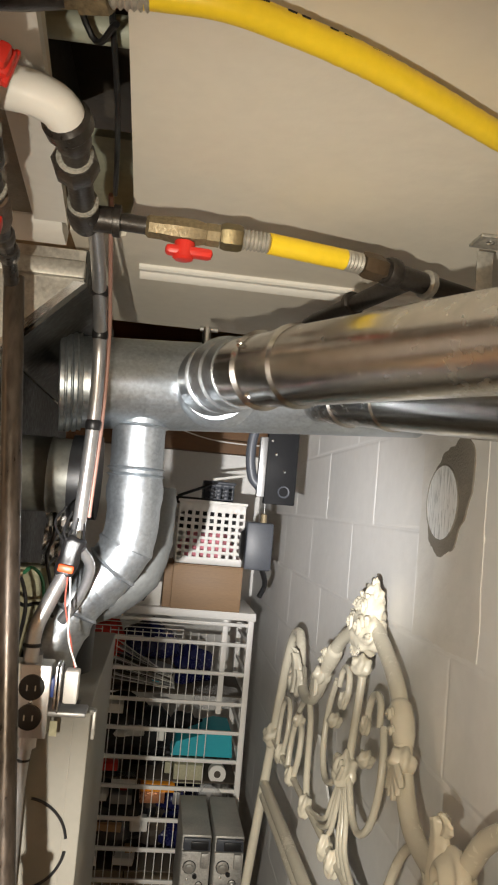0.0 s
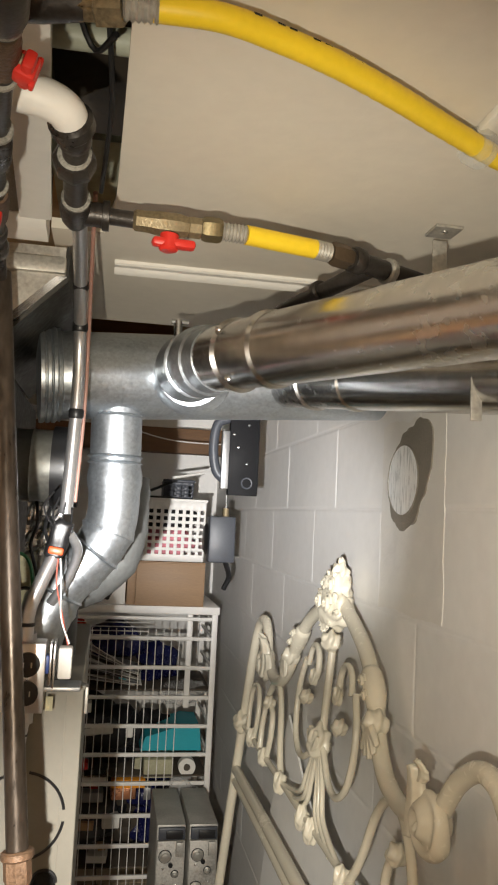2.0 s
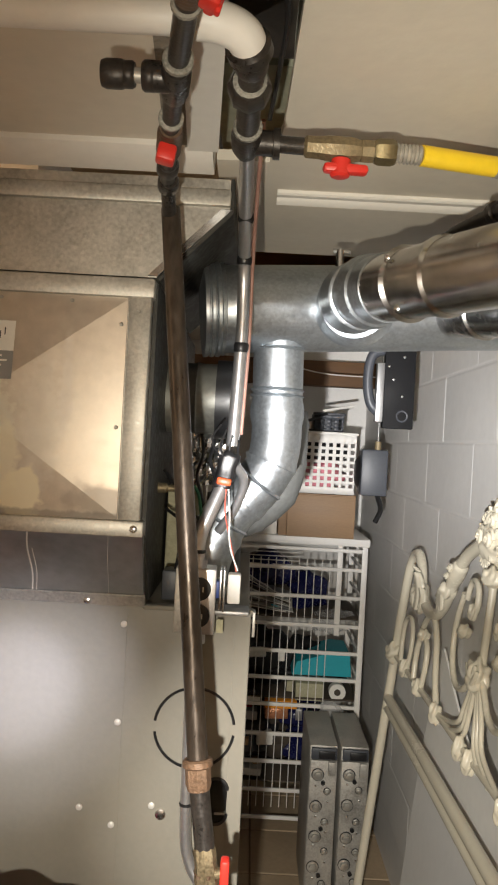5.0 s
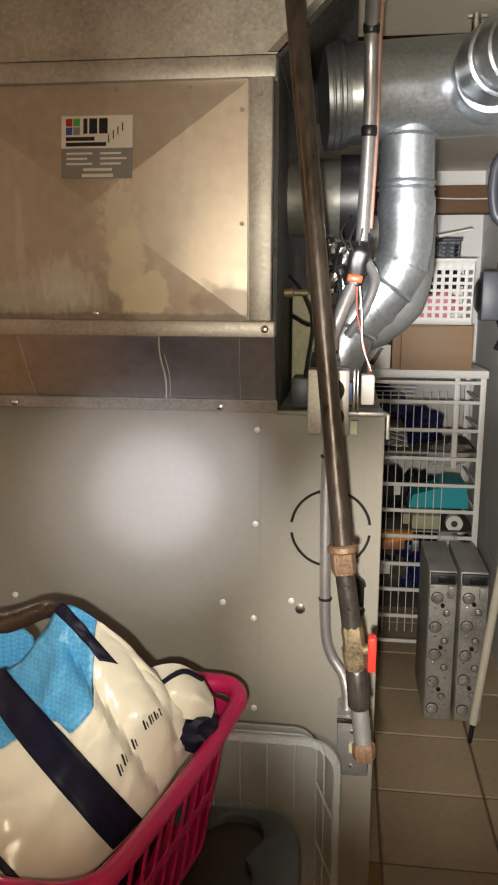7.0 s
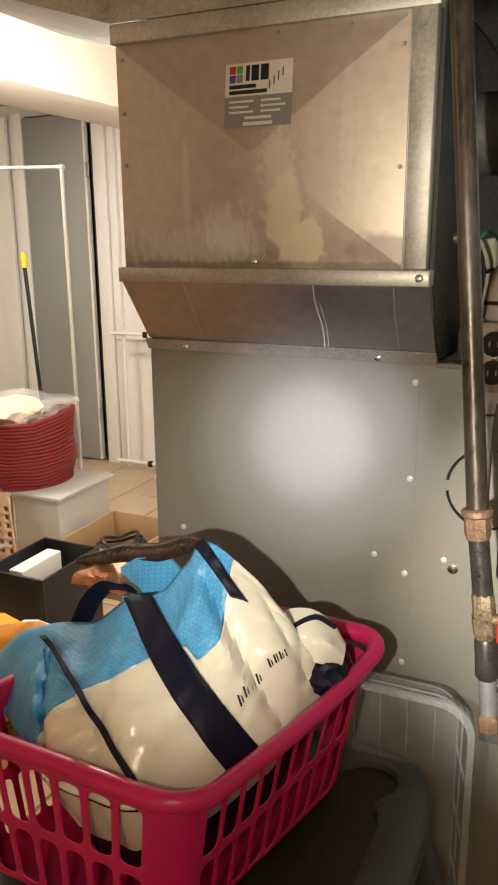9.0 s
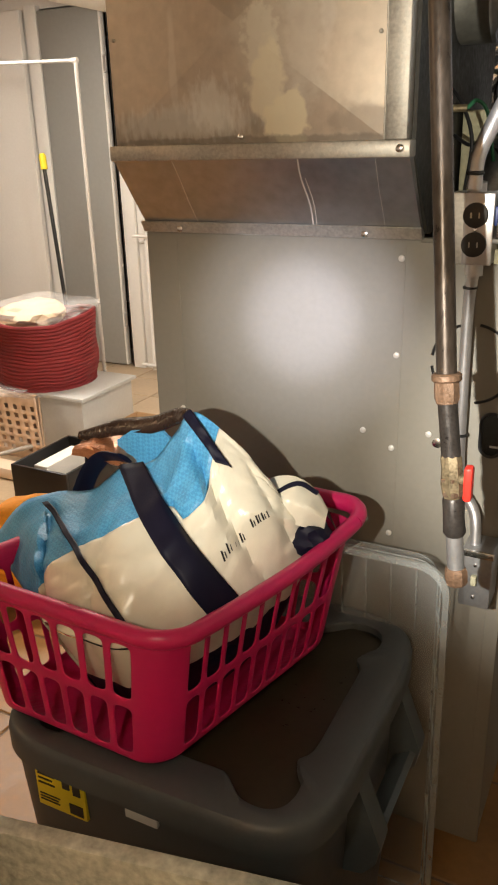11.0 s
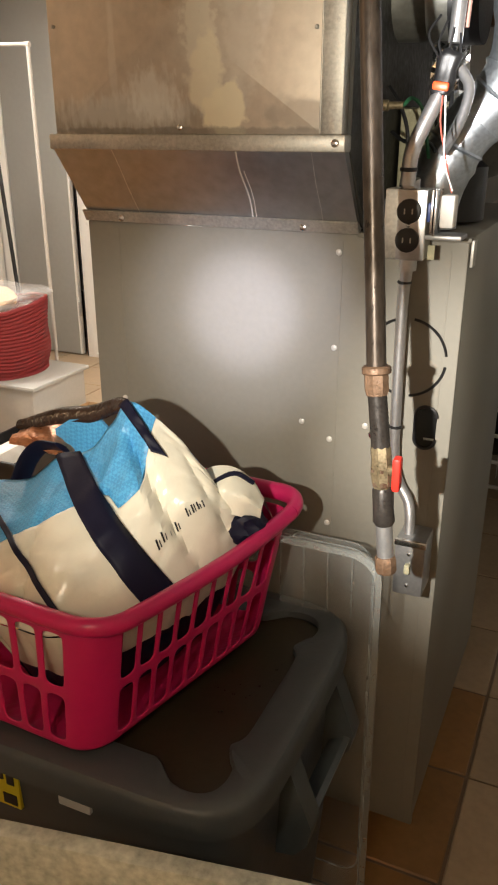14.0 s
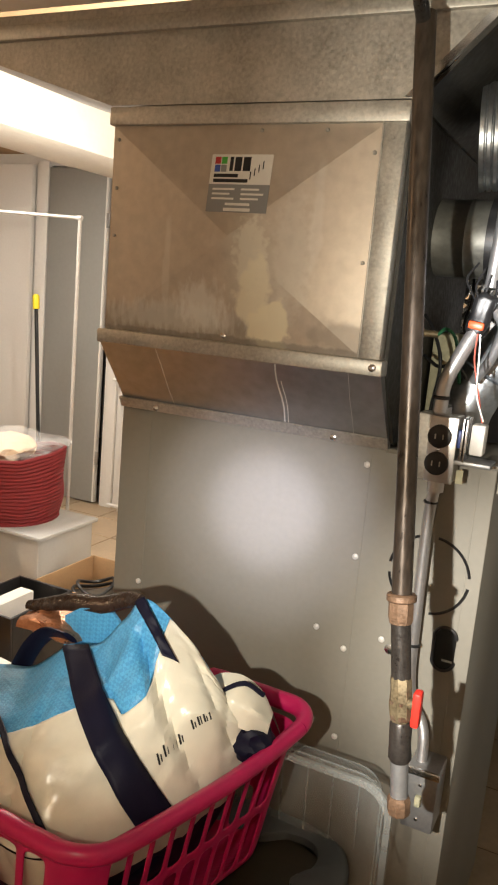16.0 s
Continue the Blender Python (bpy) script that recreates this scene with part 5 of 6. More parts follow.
for k, (x, z, w, mm) in enumerate(((0.03, 0.50, 0.06, M_PAPER), (0.10, 0.49, 0.09, M_SGRY), (0.19, 0.385, 0.07, M_PAPER), (0.06, 0.38, 0.1, M_CARD), (0.02, 0.245, 0.05, M_PAPER), (0.22, 0.50, 0.10, M_COPPER), (0.14, 0.25, 0.08, M_PAPER), (0.03, 0.85, 0.09, M_PAPER))):
    carton("packet", "small packet in a wire drawer", "packet", (x, RY + 0.03, z), (x + w, RY + 0.1, z + 0.03 + 0.008 * (k % 3)), mm, 0.003, 5 * (k % 3) - 5)
crumple("clear_bag", "clear crumpled bag hanging at the rack", "bag", (0.50, RY - 0.03, 0.56), (0.05, 0.03, 0.05), M_FILM, 9)
crumple("clear_bag", "clear crumpled bag hanging at the rack", "bag", (0.50, RY + 0.1, 0.92), (0.09, 0.08, 0.06), M_FILM, 10)
wbx = thing("wooden_box", "tan wooden box on top of the rack", "box")
part("front", box((0.27, RY - 0.02, RT), (0.558, RY, RT + 0.178), 0.002), M_WOOD, wbx)
part("side", box((0.235, RY, RT), (0.27, RY + 0.30, RT + 0.178), 0.002), M_WOOD, wbx)
part("back", box((0.27, RY + 0.28, RT), (0.558, RY + 0.30, RT + 0.178), 0.002), M_WOOD, wbx)
part("side", box((0.54, RY, RT), (0.558, RY + 0.28, RT + 0.178), 0.002), M_WOOD, wbx)
part("lid", box((0.268, RY - 0.018, RT + 0.178), (0.56, RY + 0.30, RT + 0.184), 0.002), M_WOOD, wbx)
fr = thing("picture_frame", "white framed picture lying on the rack", "frame")
part("frame", box((0.10, RY + 0.02, RT), (0.23, RY + 0.05, RT + 0.10), 0.003, m=None), M_PAPER, fr)
part("mark", prism([(0.14, RT + 0.02), (0.16, RT + 0.015), (0.20, RT + 0.085), (0.185, RT + 0.09)], "y", RY + 0.017, RY + 0.021), M_BLACK, fr)


def holed_basket(name, label, lo, hi, nx, nz, mat, hole, group=""):
    """An open plastic basket whose front has rows of square holes."""
    b = thing(name, label, "basket")
    lo, hi = Vector(lo), Vector(hi)
    bm = bmesh.new()
    mx, mz = (hi.x - lo.x) / nx, (hi.z - lo.z) / (nz + 2)
    xs, zz = [lo.x], [lo.z, lo.z + mz * 0.8]
    for k in range(nx):
        c = lo.x + mx * (k + 0.5)
        xs += [c - hole / 2, c + hole / 2]
    xs.append(hi.x)
    for k in range(nz):
        c = lo.z + mz * (k + 1.3)
        zz += [c - hole / 2, c + hole / 2]
    zz.append(hi.z)
    grid = [[bm.verts.new((x, lo.y - 0.02 * (z - lo.z) / (hi.z - lo.z), z)) for x in xs] for z in zz]
    for j in range(len(zz) - 1):
        for i in range(len(xs) - 1):
            if i % 2 == 1 and j >= 2 and j % 2 == 0:
                continue
            bm.faces.new((grid[j][i], grid[j][i + 1], grid[j + 1][i + 1], grid[j + 1][i]))
    ob = part("front", bm, mat, b)
    md = ob.modifiers.new("thick", "SOLIDIFY")
    md.thickness = 0.005
    part("rim", box((lo.x - 0.006, lo.y - 0.028, hi.z - 0.006), (hi.x + 0.006, lo.y - 0.012, hi.z + 0.006), 0.004), mat, b)
    part("side", box((hi.x - 0.004, lo.y, lo.z), (hi.x, hi.y, hi.z), 0.001), mat, b)
    part("side", box((lo.x, lo.y, lo.z), (lo.x + 0.004, hi.y, hi.z), 0.001), mat, b)
    part("back", box((lo.x, hi.y - 0.004, lo.z), (hi.x, hi.y, hi.z), 0.001), mat, b)
    part("bottom", box((lo.x, lo.y, lo.z), (hi.x, hi.y, lo.z + 0.004), 0.001), mat, b)
    return b


holed_basket("white_basket", "white plastic basket with square holes on a box", (0.27, RY - 0.01, RT + 0.187), (0.548, RY + 0.26, RT + 0.445), 9, 7, M_WHITE, 0.017)
crumple("pink_towel", "pink folded towel inside the white basket", "towel", (0.40, RY + 0.12, RT + 0.26), (0.11, 0.09, 0.07), material("pink_cloth", (0.75, 0.25, 0.30), 0.8, 0, 30, 0.1, 0.1), 2)
crumple("dark_cloth", "dark crumpled cloth inside the white basket", "clutter", (0.40, RY + 0.13, RT + 0.37), (0.12, 0.09, 0.08), M_BLACK, 8)
carton("black_case", "black case resting across the white basket", "case", (0.25, RY - 0.03, RT + 0.43), (0.40, RY + 0.1, RT + 0.46), M_BLACK, 0.006)
holed_basket("small_grey_basket", "small grey plastic basket with slots", (0.37, RY + 0.08, RT + 0.45), (0.50, RY + 0.22, RT + 0.53), 4, 3, M_GREYPL, 0.014)
for k, (a, b) in enumerate((((0.26, RY - 0.02, RT + 0.46), (0.42, RY + 0.02, RT + 0.53)), ((0.40, RY + 0.0, RT + 0.54), (0.54, RY + 0.05, RT + 0.57)))):
    st = thing("garden_tool", "dark metal rod lying across the baskets", "rod")
    part("rod", rings([a, b], 0.006, 8), M_BLACK if k == 0 else M_PAPER, st)
bx = thing("wall_speaker", "slate grey plastic box hung by the wall", "box")
part("body", box((0.505, 2.98, 1.515), (0.603, 3.06, 1.685), 0.008), M_GREYPL, bx)
part("face", rings([(0.500, 3.02, 1.60), (0.49, 3.02, 1.60)], [0.06, 0.045], 24), M_BLACK, bx)
part("fitting", rings([(0.565, 3.0, 1.685), (0.565, 3.0, 1.715)], 0.012, 12), M_BRASS, bx)
part("cord", rings(spline([(0.58, 3.05, 1.515), (0.60, 3.08, 1.46), (0.585, 3.1, 1.41)], 6), 0.010, 8), M_BLACK, bx)
part("hanging_wire", rings([(0.565, 3.0, 1.71), (0.565, 3.0, 2.245)], 0.0012, 6), M_STEEL, bx)
M_MATTE = material("matt_black_sheet", (0.007, 0.007, 0.008), 0.7, 0, 30, 0.2, 0.02, spec=0.2)
bp = thing("hanging_case", "black metal case hung below the ceiling", "case")
part("plate", box((0.493, 2.50, 1.752), (0.586, 2.53, 2.02), 0.003), M_MATTE, bp)
part("grey_side", box((0.470, 2.50, 1.77), (0.493, 2.53, 1.95), 0.003), M_STEEL, bp)
part("hose", rings(spline([(0.49, 2.52, 1.99), (0.455, 2.52, 1.97), (0.445, 2.52, 1.90), (0.455, 2.52, 1.83), (0.48, 2.52, 1.80)], 6), 0.015, 12), M_GREYPL, bp)
for x, z in ((0.55, 1.97), (0.52, 1.90), (0.548, 1.85), (0.505, 1.94)):
    screw((x, 2.50, z), bp, 0.004)
part("ring", rings([(0.55 + 0.016 * math.cos(a), 2.497, 1.79 + 0.016 * math.sin(a)) for a in np.linspace(0, 6.3, 20)], 0.0025, 6), M_GREYPL, bp)
part("hanger", box((0.53, 2.51, 2.02), (0.55, 2.52, 2.5), 0.001), M_STEEL, bp)
beam = structure("beam", box((-0.75, 4.2, 2.0), (WX, 4.3, 2.13), 0.004), M_BEAM, "brown wooden beam under the ceiling", "beam")
cable2 = thing("ceiling_cable", "thin white cable strung under a beam", "cable")
part("cable", rings(spline([(0.1, 3.9, 2.12), (0.4, 3.9, 2.04), (WX, 3.9, 2.03)], 8), 0.003, 6), M_PAPER, cable2)
structure("ceiling_4", box((-0.75, 2.9, 2.24), (WX, 4.5, 2.26)), M_CEIL, "cream ceiling over the shelves", "ceiling")


# ---- steel units with knobs, stood on end ----


M_UNIT = material("mottled_unit_steel", (0.40, 0.385, 0.35), 0.5, 0.45, 30, 0.4, 0.12)
M_KNOB = material("worn_knob_metal", (0.55, 0.54, 0.50), 0.35, 0.8, 25, 0.15, 0.04)


def unit(x0, x1, top, seed):
    rnd = random.Random(seed)
    u = thing("electronic_unit", "grey metal equipment unit with knobs stood on end", "equipment", group="equipment units by the wall")
    part("body", box((x0, 2.99, 0), (x1, 3.36, top), 0.004), M_UNIT, u)
    part("face", box((x0 + 0.002, 2.975, 0.004), (x1 - 0.002, 2.99, top - 0.05), 0.002), M_UNIT, u)
    part("head_bracket", box((x0 + 0.004, 2.970, top - 0.045), (x1 - 0.004, 2.985, top - 0.004), 0.004), M_GREYPL, u)
    part("side_lug", box((x1 - 0.035, 2.962, top - 0.10), (x1 - 0.008, 2.976, top - 0.05), 0.004), M_UNIT, u)
    part("top_slot", box((x0 + 0.03, 2.964, top - 0.04), (x1 - 0.012, 2.972, top - 0.012), 0.002), M_BLACK, u)
    z = 0.05
    k = 0
    while z < top - 0.08:
        big = k % 2 == 0
        x = x0 + (x1 - x0) * ((0.3, 0.62, 0.28, 0.66)[k % 4])
        r = 0.0135 if big else 0.0075
        kn = part("knob", rings([(x, 2.975, z), (x, 2.969, z), (x, 2.968, z), (x, 2.958, z), (x, 2.957, z)], [r * 1.5, r * 1.5, r, r * 0.92, r * 0.5], 18), M_KNOB, u)
        part("collar", rings([(x + 1.55 * r * math.cos(q), 2.972, z + 1.55 * r * math.sin(q)) for q in np.linspace(0, 2 * math.pi, 17).tolist()], 0.0022, 6, caps=False), M_BLACK, kn)
        if k % 3 == 1:
            part("jack", rings([(x0 + (x1 - x0) * 0.5, 2.975, z + 0.03), (x0 + (x1 - x0) * 0.5, 2.966, z + 0.03)], 0.008, 12), M_BLACK, u)
        screw((x0 + (x1 - x0) * (0.68, 0.3, 0.7, 0.25)[k % 4], 2.975, z + 0.018), u, 0.004)
        z += 0.048 + 0.014 * rnd.random()
        k += 1


unit(0.376, 0.478, 0.595, 1)
unit(0.490, 0.592, 0.595, 2)

# ---- laundry basket, bag and totes ----
LC, LT = Vector((-0.361, 1.089, 0.0)), -14.1
lb = thing("laundry_basket", "magenta plastic laundry basket with slotted sides", "basket", (LC.x, LC.y, -0.012), LT)


def round_rect(hx, hy, r, ns=(6, 9), nc=5):
    """Corner-rounded loop; each side is cut into bar and slot cells. Yields place, side index and cell index."""
    out = []
    for side, (cx, cy, a0) in enumerate(((hx - r, hy - r, 0), (-hx + r, hy - r, 90), (-hx + r, -hy + r, 180), (hx - r, -hy + r, 270))):
        for k in range(nc):
            a = radians(a0 + 90 * k / nc)
            out.append((cx + r * math.cos(a), cy + r * math.sin(a), -1))
        n = ns[side % 2]
        p0 = Vector((cx + r * math.cos(radians(a0 + 90)), cy + r * math.sin(radians(a0 + 90))))
        nx = [(-hx + r, hy), (-hx, -hy + r), (hx - r, -hy), (hx, hy - r)][side]
        p1 = Vector(nx)
        edges = [0.0]
        w = 1 / n
        for k in range(n):
            edges += [w * (k + 0.15), w * (k + 0.85)]
        for k, f in enumerate(edges):
            p = p0.lerp(p1, f)
            out.append((p.x, p.y, k))
    return out


HX, HY, ZB, ZR = 0.203, 0.236, 0.720, 0.971
levels = [(ZB, 0.825), (ZB + 0.022, 0.845), (ZB + 0.026, 0.848), (ZB + 0.040, 0.856), (ZB + 0.097, 0.882), (ZB + 0.110, 0.888), (ZB + 0.127, 0.897), (ZB + 0.139, 0.903), (ZB + 0.210, 0.940), (ZB + 0.220, 0.945), (ZB + 0.240, 0.957), (ZR - 0.006, 0.965)]
bm = bmesh.new()
rowsv = []
base_loop = round_rect(HX, HY, 0.047)


def basket_place(x, y, s):
    """A place on the basket's wall, s being how far its rim's outline is drawn in."""
    x = x * (1 - 1.4 * (1 - s))
    return x, y * (1 - 0.75 * (1 - s)) - 0.1 * (1 - s) + 0.21 * x


for z, s in levels:
    rowsv.append([bm.verts.new((*basket_place(x, y, s), z)) for x, y, _ in base_loop])
N = len(base_loop)
for j in range(len(levels) - 1):
    for i in range(N):
        tag = base_loop[i][2]
        if j in (2, 3, 4, 6, 7, 8) and tag >= 0 and tag % 2 == 1:
            continue
        bm.faces.new((rowsv[j][i], rowsv[j][(i + 1) % N], rowsv[j + 1][(i + 1) % N], rowsv[j + 1][i]))
bm.faces.new(list(reversed(rowsv[0])))
shell = part("shell", bm, M_PINK, lb)
md = shell.modifiers.new("thick", "SOLIDIFY")
md.thickness = 0.004
md = shell.modifiers.new("round", "SUBSURF")
md.levels = md.render_levels = 2
rim = [Vector((*basket_place(x, y, 1.0), ZR - 0.006 + (0.020 if x > 0 else 0.004) * max(0.0, y / HY) ** 2 - 0.010 * (1 - (y / HY) ** 2) * (x / HX) ** 2)) for x, y, _ in base_loop]
rim.append(rim[0].copy())
rim = spline(rim, 2)
part("rim", rings(rim, 0.0155, 14, squash=0.85), M_PINK, lb, "rolled rim")

# the bag heaped in the basket
ridge = spline([(-0.688, 1.02, 0.917), (-0.649, 1.06, 0.98), (-0.589, 1.08, 1.008), (-0.51, 1.09, 1.025), (-0.451, 1.095, 1.072), (-0.40, 1.11, 1.086), (-0.364, 1.125, 1.13), (-0.33, 1.135, 1.17), (-0.265, 1.14, 1.131), (-0.217, 1.15, 1.075), (-0.192, 1.16, 1.03)], 8)
front = spline([(-0.462, 0.888, 0.915), (-0.448, 0.878, 0.912), (-0.42, 0.868, 0.912), (-0.36, 0.862, 0.914), (-0.30, 0.868, 0.914), (-0.252, 0.915, 0.914), (-0.222, 0.982, 0.914), (-0.197, 1.057, 0.916), (-0.178, 1.14, 0.920), (-0.163, 1.205, 0.924), (-0.170, 1.25, 0.926)], 8)
M_SLEEVE = material("dark_glossy_film", (0.03, 0.018, 0.014), 0.15, 0, 18, 0.3, 0.25)
bag = thing("tote_bag", "cream and blue vinyl bag with navy straps in a basket", "bag")
cols = len(ridge)


CREASES = ((0.74, -0.10, 0.06, 0.028), (0.66, -0.16, 0.05, 0.014), (0.86, -0.05, 0.05, 0.014), (0.30, 0.12, 0.06, 0.014), (0.155, 0.06, 0.035, 0.030), (0.80, 0.16, 0.05, 0.012))


def slack(t):
    """How far the vinyl sags out: a low belly, then a taut straight slope up to the ridge."""
    return max(0.0, min(t / 0.40, (1 - t) / 0.60)) ** 0.9


def bag_point(i, t, lift=0.0):
    """A place on the bag's front: column i along it, t from the basket's rim up to its ridge."""
    a, b = front[i], ridge[i]
    s = i / (cols - 1)
    out = Vector((0.25, -0.75, 0.6)).normalized()
    p = a.lerp(b, t) + out * (0.052 * slack(t) * min(1, (i + 1) / 16) * min(1, (cols - i + 3) / 18))
    fold = 0.007 * noise.noise((5.5 * s, 2.4 * t, 1.0))
    for s0, slope, wide, deep in CREASES:
        d = (s - s0 - slope * t) / wide
        # a crisp fold: steep on one side, long on the other
        prof = max(0.0, 1 - d / 1.6) if d > 0 else max(0.0, 1 + d * 2.2)
        fold -= deep * prof * prof * math.sin(math.pi * min(1.0, 0.12 + t)) ** 0.5
    fold += 0.005 * noise.noise((9 * s - 5 * t, 4 * t, 3.0)) + 0.0030 * noise.noise((20 * s - 12 * t, 6 * t, 6.0)) - 0.0065 * abs(noise.noise((8 * s - 3 * t, 3.2 * t, 9.0))) - 0.0045 * abs(noise.noise((15 * s + 9 * t, 7 * t, 5.0))) + 0.0012 * noise.noise((55 * s - 30 * t, 16 * t, 2.0))
    return p + out * (fold + lift)


def bag_split(i):
    """Where along the sheet the blue band begins, column by column."""
    s = i / (cols - 1)
    return float(np.interp(s, [0, 0.11, 0.15, 0.2, 0.3, 0.4, 0.5, 0.56, 0.59, 0.66, 0.72, 0.765, 1], [0.0, 0.0, 0.24, 0.34, 0.54, 0.58, 0.66, 0.62, 0.50, 0.50, 0.74, 1.0, 1.0]))


for name, mat, lo, hi, label in (("cream_body", M_BAG, lambda i: 0.0, bag_split, "cream vinyl"), ("blue_band", M_BLUE, bag_split, lambda i: 1.0, "blue textured band")):
    bm = bmesh.new()
    grid = []
    n = 40 if name == "cream_body" else 18
    for k in range(n + 1):
        grid.append([bm.verts.new(bag_point(i, lo(i) + (hi(i) - lo(i)) * k / n)) for i in range(cols)])
    for k in range(n):
        for i in range(cols - 1):
            bm.faces.new((grid[k][i], grid[k][i + 1], grid[k + 1][i + 1], grid[k + 1][i]))
    bmesh.ops.remove_doubles(bm, verts=bm.verts, dist=0.0004)
    ob = part(name, bm, mat, bag, label)
    md = ob.modifiers.new("thick", "SOLIDIFY")
    md.thickness = 0.003
# the bag's far side falls away behind the ridge
bm = bmesh.new()
grid = []
for k in range(9):
    f = k / 8
    grid.append([bm.verts.new(p + Vector((-0.03 * f, 0.13 * f, -(p.z - 0.80) * f ** 1.6 + 0.02 * noise.noise((p.x * 9, f * 3, 5)) * f))) for p in (bag_point(i, 1.0) for i in range(cols))])
for k in range(8):
    for i in range(cols - 1):
        bm.faces.new((grid[k][i], grid[k][i + 1], grid[k + 1][i + 1], grid[k + 1][i]))
part("back", bm, M_BLUE, bag, "blue back")
# the side below the rim, seen through the slots: cream above, navy lower down
for name, mat, label in (("lower_side", M_BAG, ""), ("lower_lining", M_NAVY, "navy lower edge")):
    bm = bmesh.new()
    grid = []
    for k in range(5):
        row = []
        for i in range(cols):
            p = bag_point(i, 0.0)
            hem = float(np.interp(i / (cols - 1), [0, 0.36, 0.46, 1], [0.62, 0.58, 0.46, 0.42])) + 0.05 * noise.noise((p.x * 25, p.y * 25, 1.0))
            f = hem * k / 4 if name == "lower_side" else hem + (1 - hem) * k / 4
            row.append(bm.verts.new(p.lerp(Vector((-0.36, 1.095, p.z)), -0.02 + 0.34 * f) + Vector((0, 0, -0.17 * f))))
        grid.append(row)
    for k in range(4):
        for i in range(cols - 1):
            bm.faces.new((grid[k][i], grid[k][i + 1], grid[k + 1][i + 1], grid[k + 1][i]))
    part(name, bm, mat, bag, label)


def strap_on_bag(name, s0, s1, t0, t1, w, mat):
    bm = bmesh.new()
    prev = None
    for k in range(25):
        f = k / 24
        s = s0 + (s1 - s0) * f
        t = t0 + (t1 - t0) * f
        row = []
        for d in (-1, -0.6, -0.2, 0.2, 0.6, 1):
            c = max(0, min(cols - 1.001, (s + d * w) * (cols - 1)))
            i = int(c)
            p = bag_point(i, t, 0.0115).lerp(bag_point(i + 1, t, 0.0115), c - i)
            row.append(bm.verts.new(p))
        if prev:
            for a in range(5):
                bm.faces.new((prev[a], prev[a + 1], row[a + 1], row[a]))
        prev = row
    ob = part(name, bm, mat, bag, "navy strap")
    md = ob.modifiers.new("thick", "SOLIDIFY")
    md.thickness = 0.003


strap_on_bag("strap", 0.640, 0.437, 0.0, 1.0, 0.040, M_NAVY)
strap_on_bag("thin_strap", 0.445, 0.19, 0.0, 0.90, 0.009, M_NAVY)
strap_on_bag("thin_strap", 0.745, 0.675, 0.70, 1.0, 0.020, M_NAVY)
# plain dark bars printed on the bag, two short strokes for each sign
for k in range(9):
    if k == 4:
        continue
    for half in (0, 1):
        s = 0.668 + 0.0185 * k + 0.0075 * half + (0.004 if k > 4 else 0)
        t = 0.205 + 0.018 * k + 0.006 * half + (0.02 if k > 4 else 0)
        c = s * (cols - 1)
        i = int(c)
        hgt = 0.045 if half == 0 or k in (2, 6) else 0.030
        p = bag_point(i, t, 0.0055).lerp(bag_point(i + 1, t, 0.0055), c - i)
        q = bag_point(i, t + hgt, 0.0055).lerp(bag_point(i + 1, t + hgt, 0.0055), c - i)
        part("print_bar", rings([p, q], 0.0014 if half == 0 else 0.0009, 6), M_BLACK, bag)
part("handle", rings(spline([(-0.566, 1.125, 0.985), (-0.541, 1.13, 1.036), (-0.507, 1.13, 1.067), (-0.455, 1.115, 1.078)], 6), 0.017, 12, squash=0.25), M_NAVY, bag, "navy strap")
part("rear_flap", prism([(-0.502, 1.03), (-0.502, 1.088), (-0.471, 1.109), (-0.413, 1.121), (-0.394, 1.105), (-0.38, 1.04)], "y", 1.160, 1.166), M_BLUE, bag, "blue textured band")
top_edge = spline([(-0.250, 1.205, 1.030), (-0.222, 1.200, 1.052), (-0.188, 1.205, 1.056), (-0.158, 1.215, 1.036), (-0.138, 1.222, 1.000)], 5)
low_edge = spline([(-0.236, 1.165, 0.965), (-0.212, 1.163, 0.985), (-0.186, 1.165, 0.992), (-0.160, 1.175, 0.985), (-0.136, 1.200, 0.975)], 5)
bm = bmesh.new()
grid = []
for k in range(11):
    f = k / 10
    # two flat faces with a fold between them
    grid.append([bm.verts.new(a.lerp(b, f) + Vector((0.3, -0.8, 0.5)) * (0.022 * min(f / 0.45, (1 - f) / 0.55) + 0.006 * noise.noise((a.x * 45, f * 3.0, 2.0)))) for a, b in zip(low_edge, top_edge)])
grid.append([bm.verts.new(p + Vector((0.0, 0.05, -0.07))) for p in top_edge])
for k in range(11):
    for i in range(len(top_edge) - 1):
        bm.faces.new((grid[k][i], grid[k][i + 1], grid[k + 1][i + 1], grid[k + 1][i]))
part("end_flap", bm, M_BAG, bag, "folded cream end")
part("lobe_edging", rings(spline([(-0.240, 1.172, 0.998), (-0.212, 1.174, 1.032), (-0.178, 1.190, 1.052), (-0.150, 1.205, 1.034)], 5), 0.004, 8), M_NAVY, bag, "navy edging")
crumple("navy_cloth", "navy cloth stuffed in the basket", "cloth", (-0.160, 1.20, 0.958), (0.034, 0.04, 0.03), M_NAVY, 13)
crumple("laundry_load", "dark and pale clothes filling the laundry basket", "clothes", (-0.36, 1.095, 0.815), (0.138, 0.182, 0.092), M_NAVY, 14, 0.14)
crumple("orange_cloth", "orange patterned cloth at the basket edge", "cloth", (-0.70, 1.13, 0.90), (0.09, 0.06, 0.05), M_ORANGE, 15)
crumple("snack_wrapper", "copper brown foil wrapper on the bag", "wrapper", (-0.531, 1.165, 1.062), (0.055, 0.04, 0.020), M_COPPER, 16, 0.5)
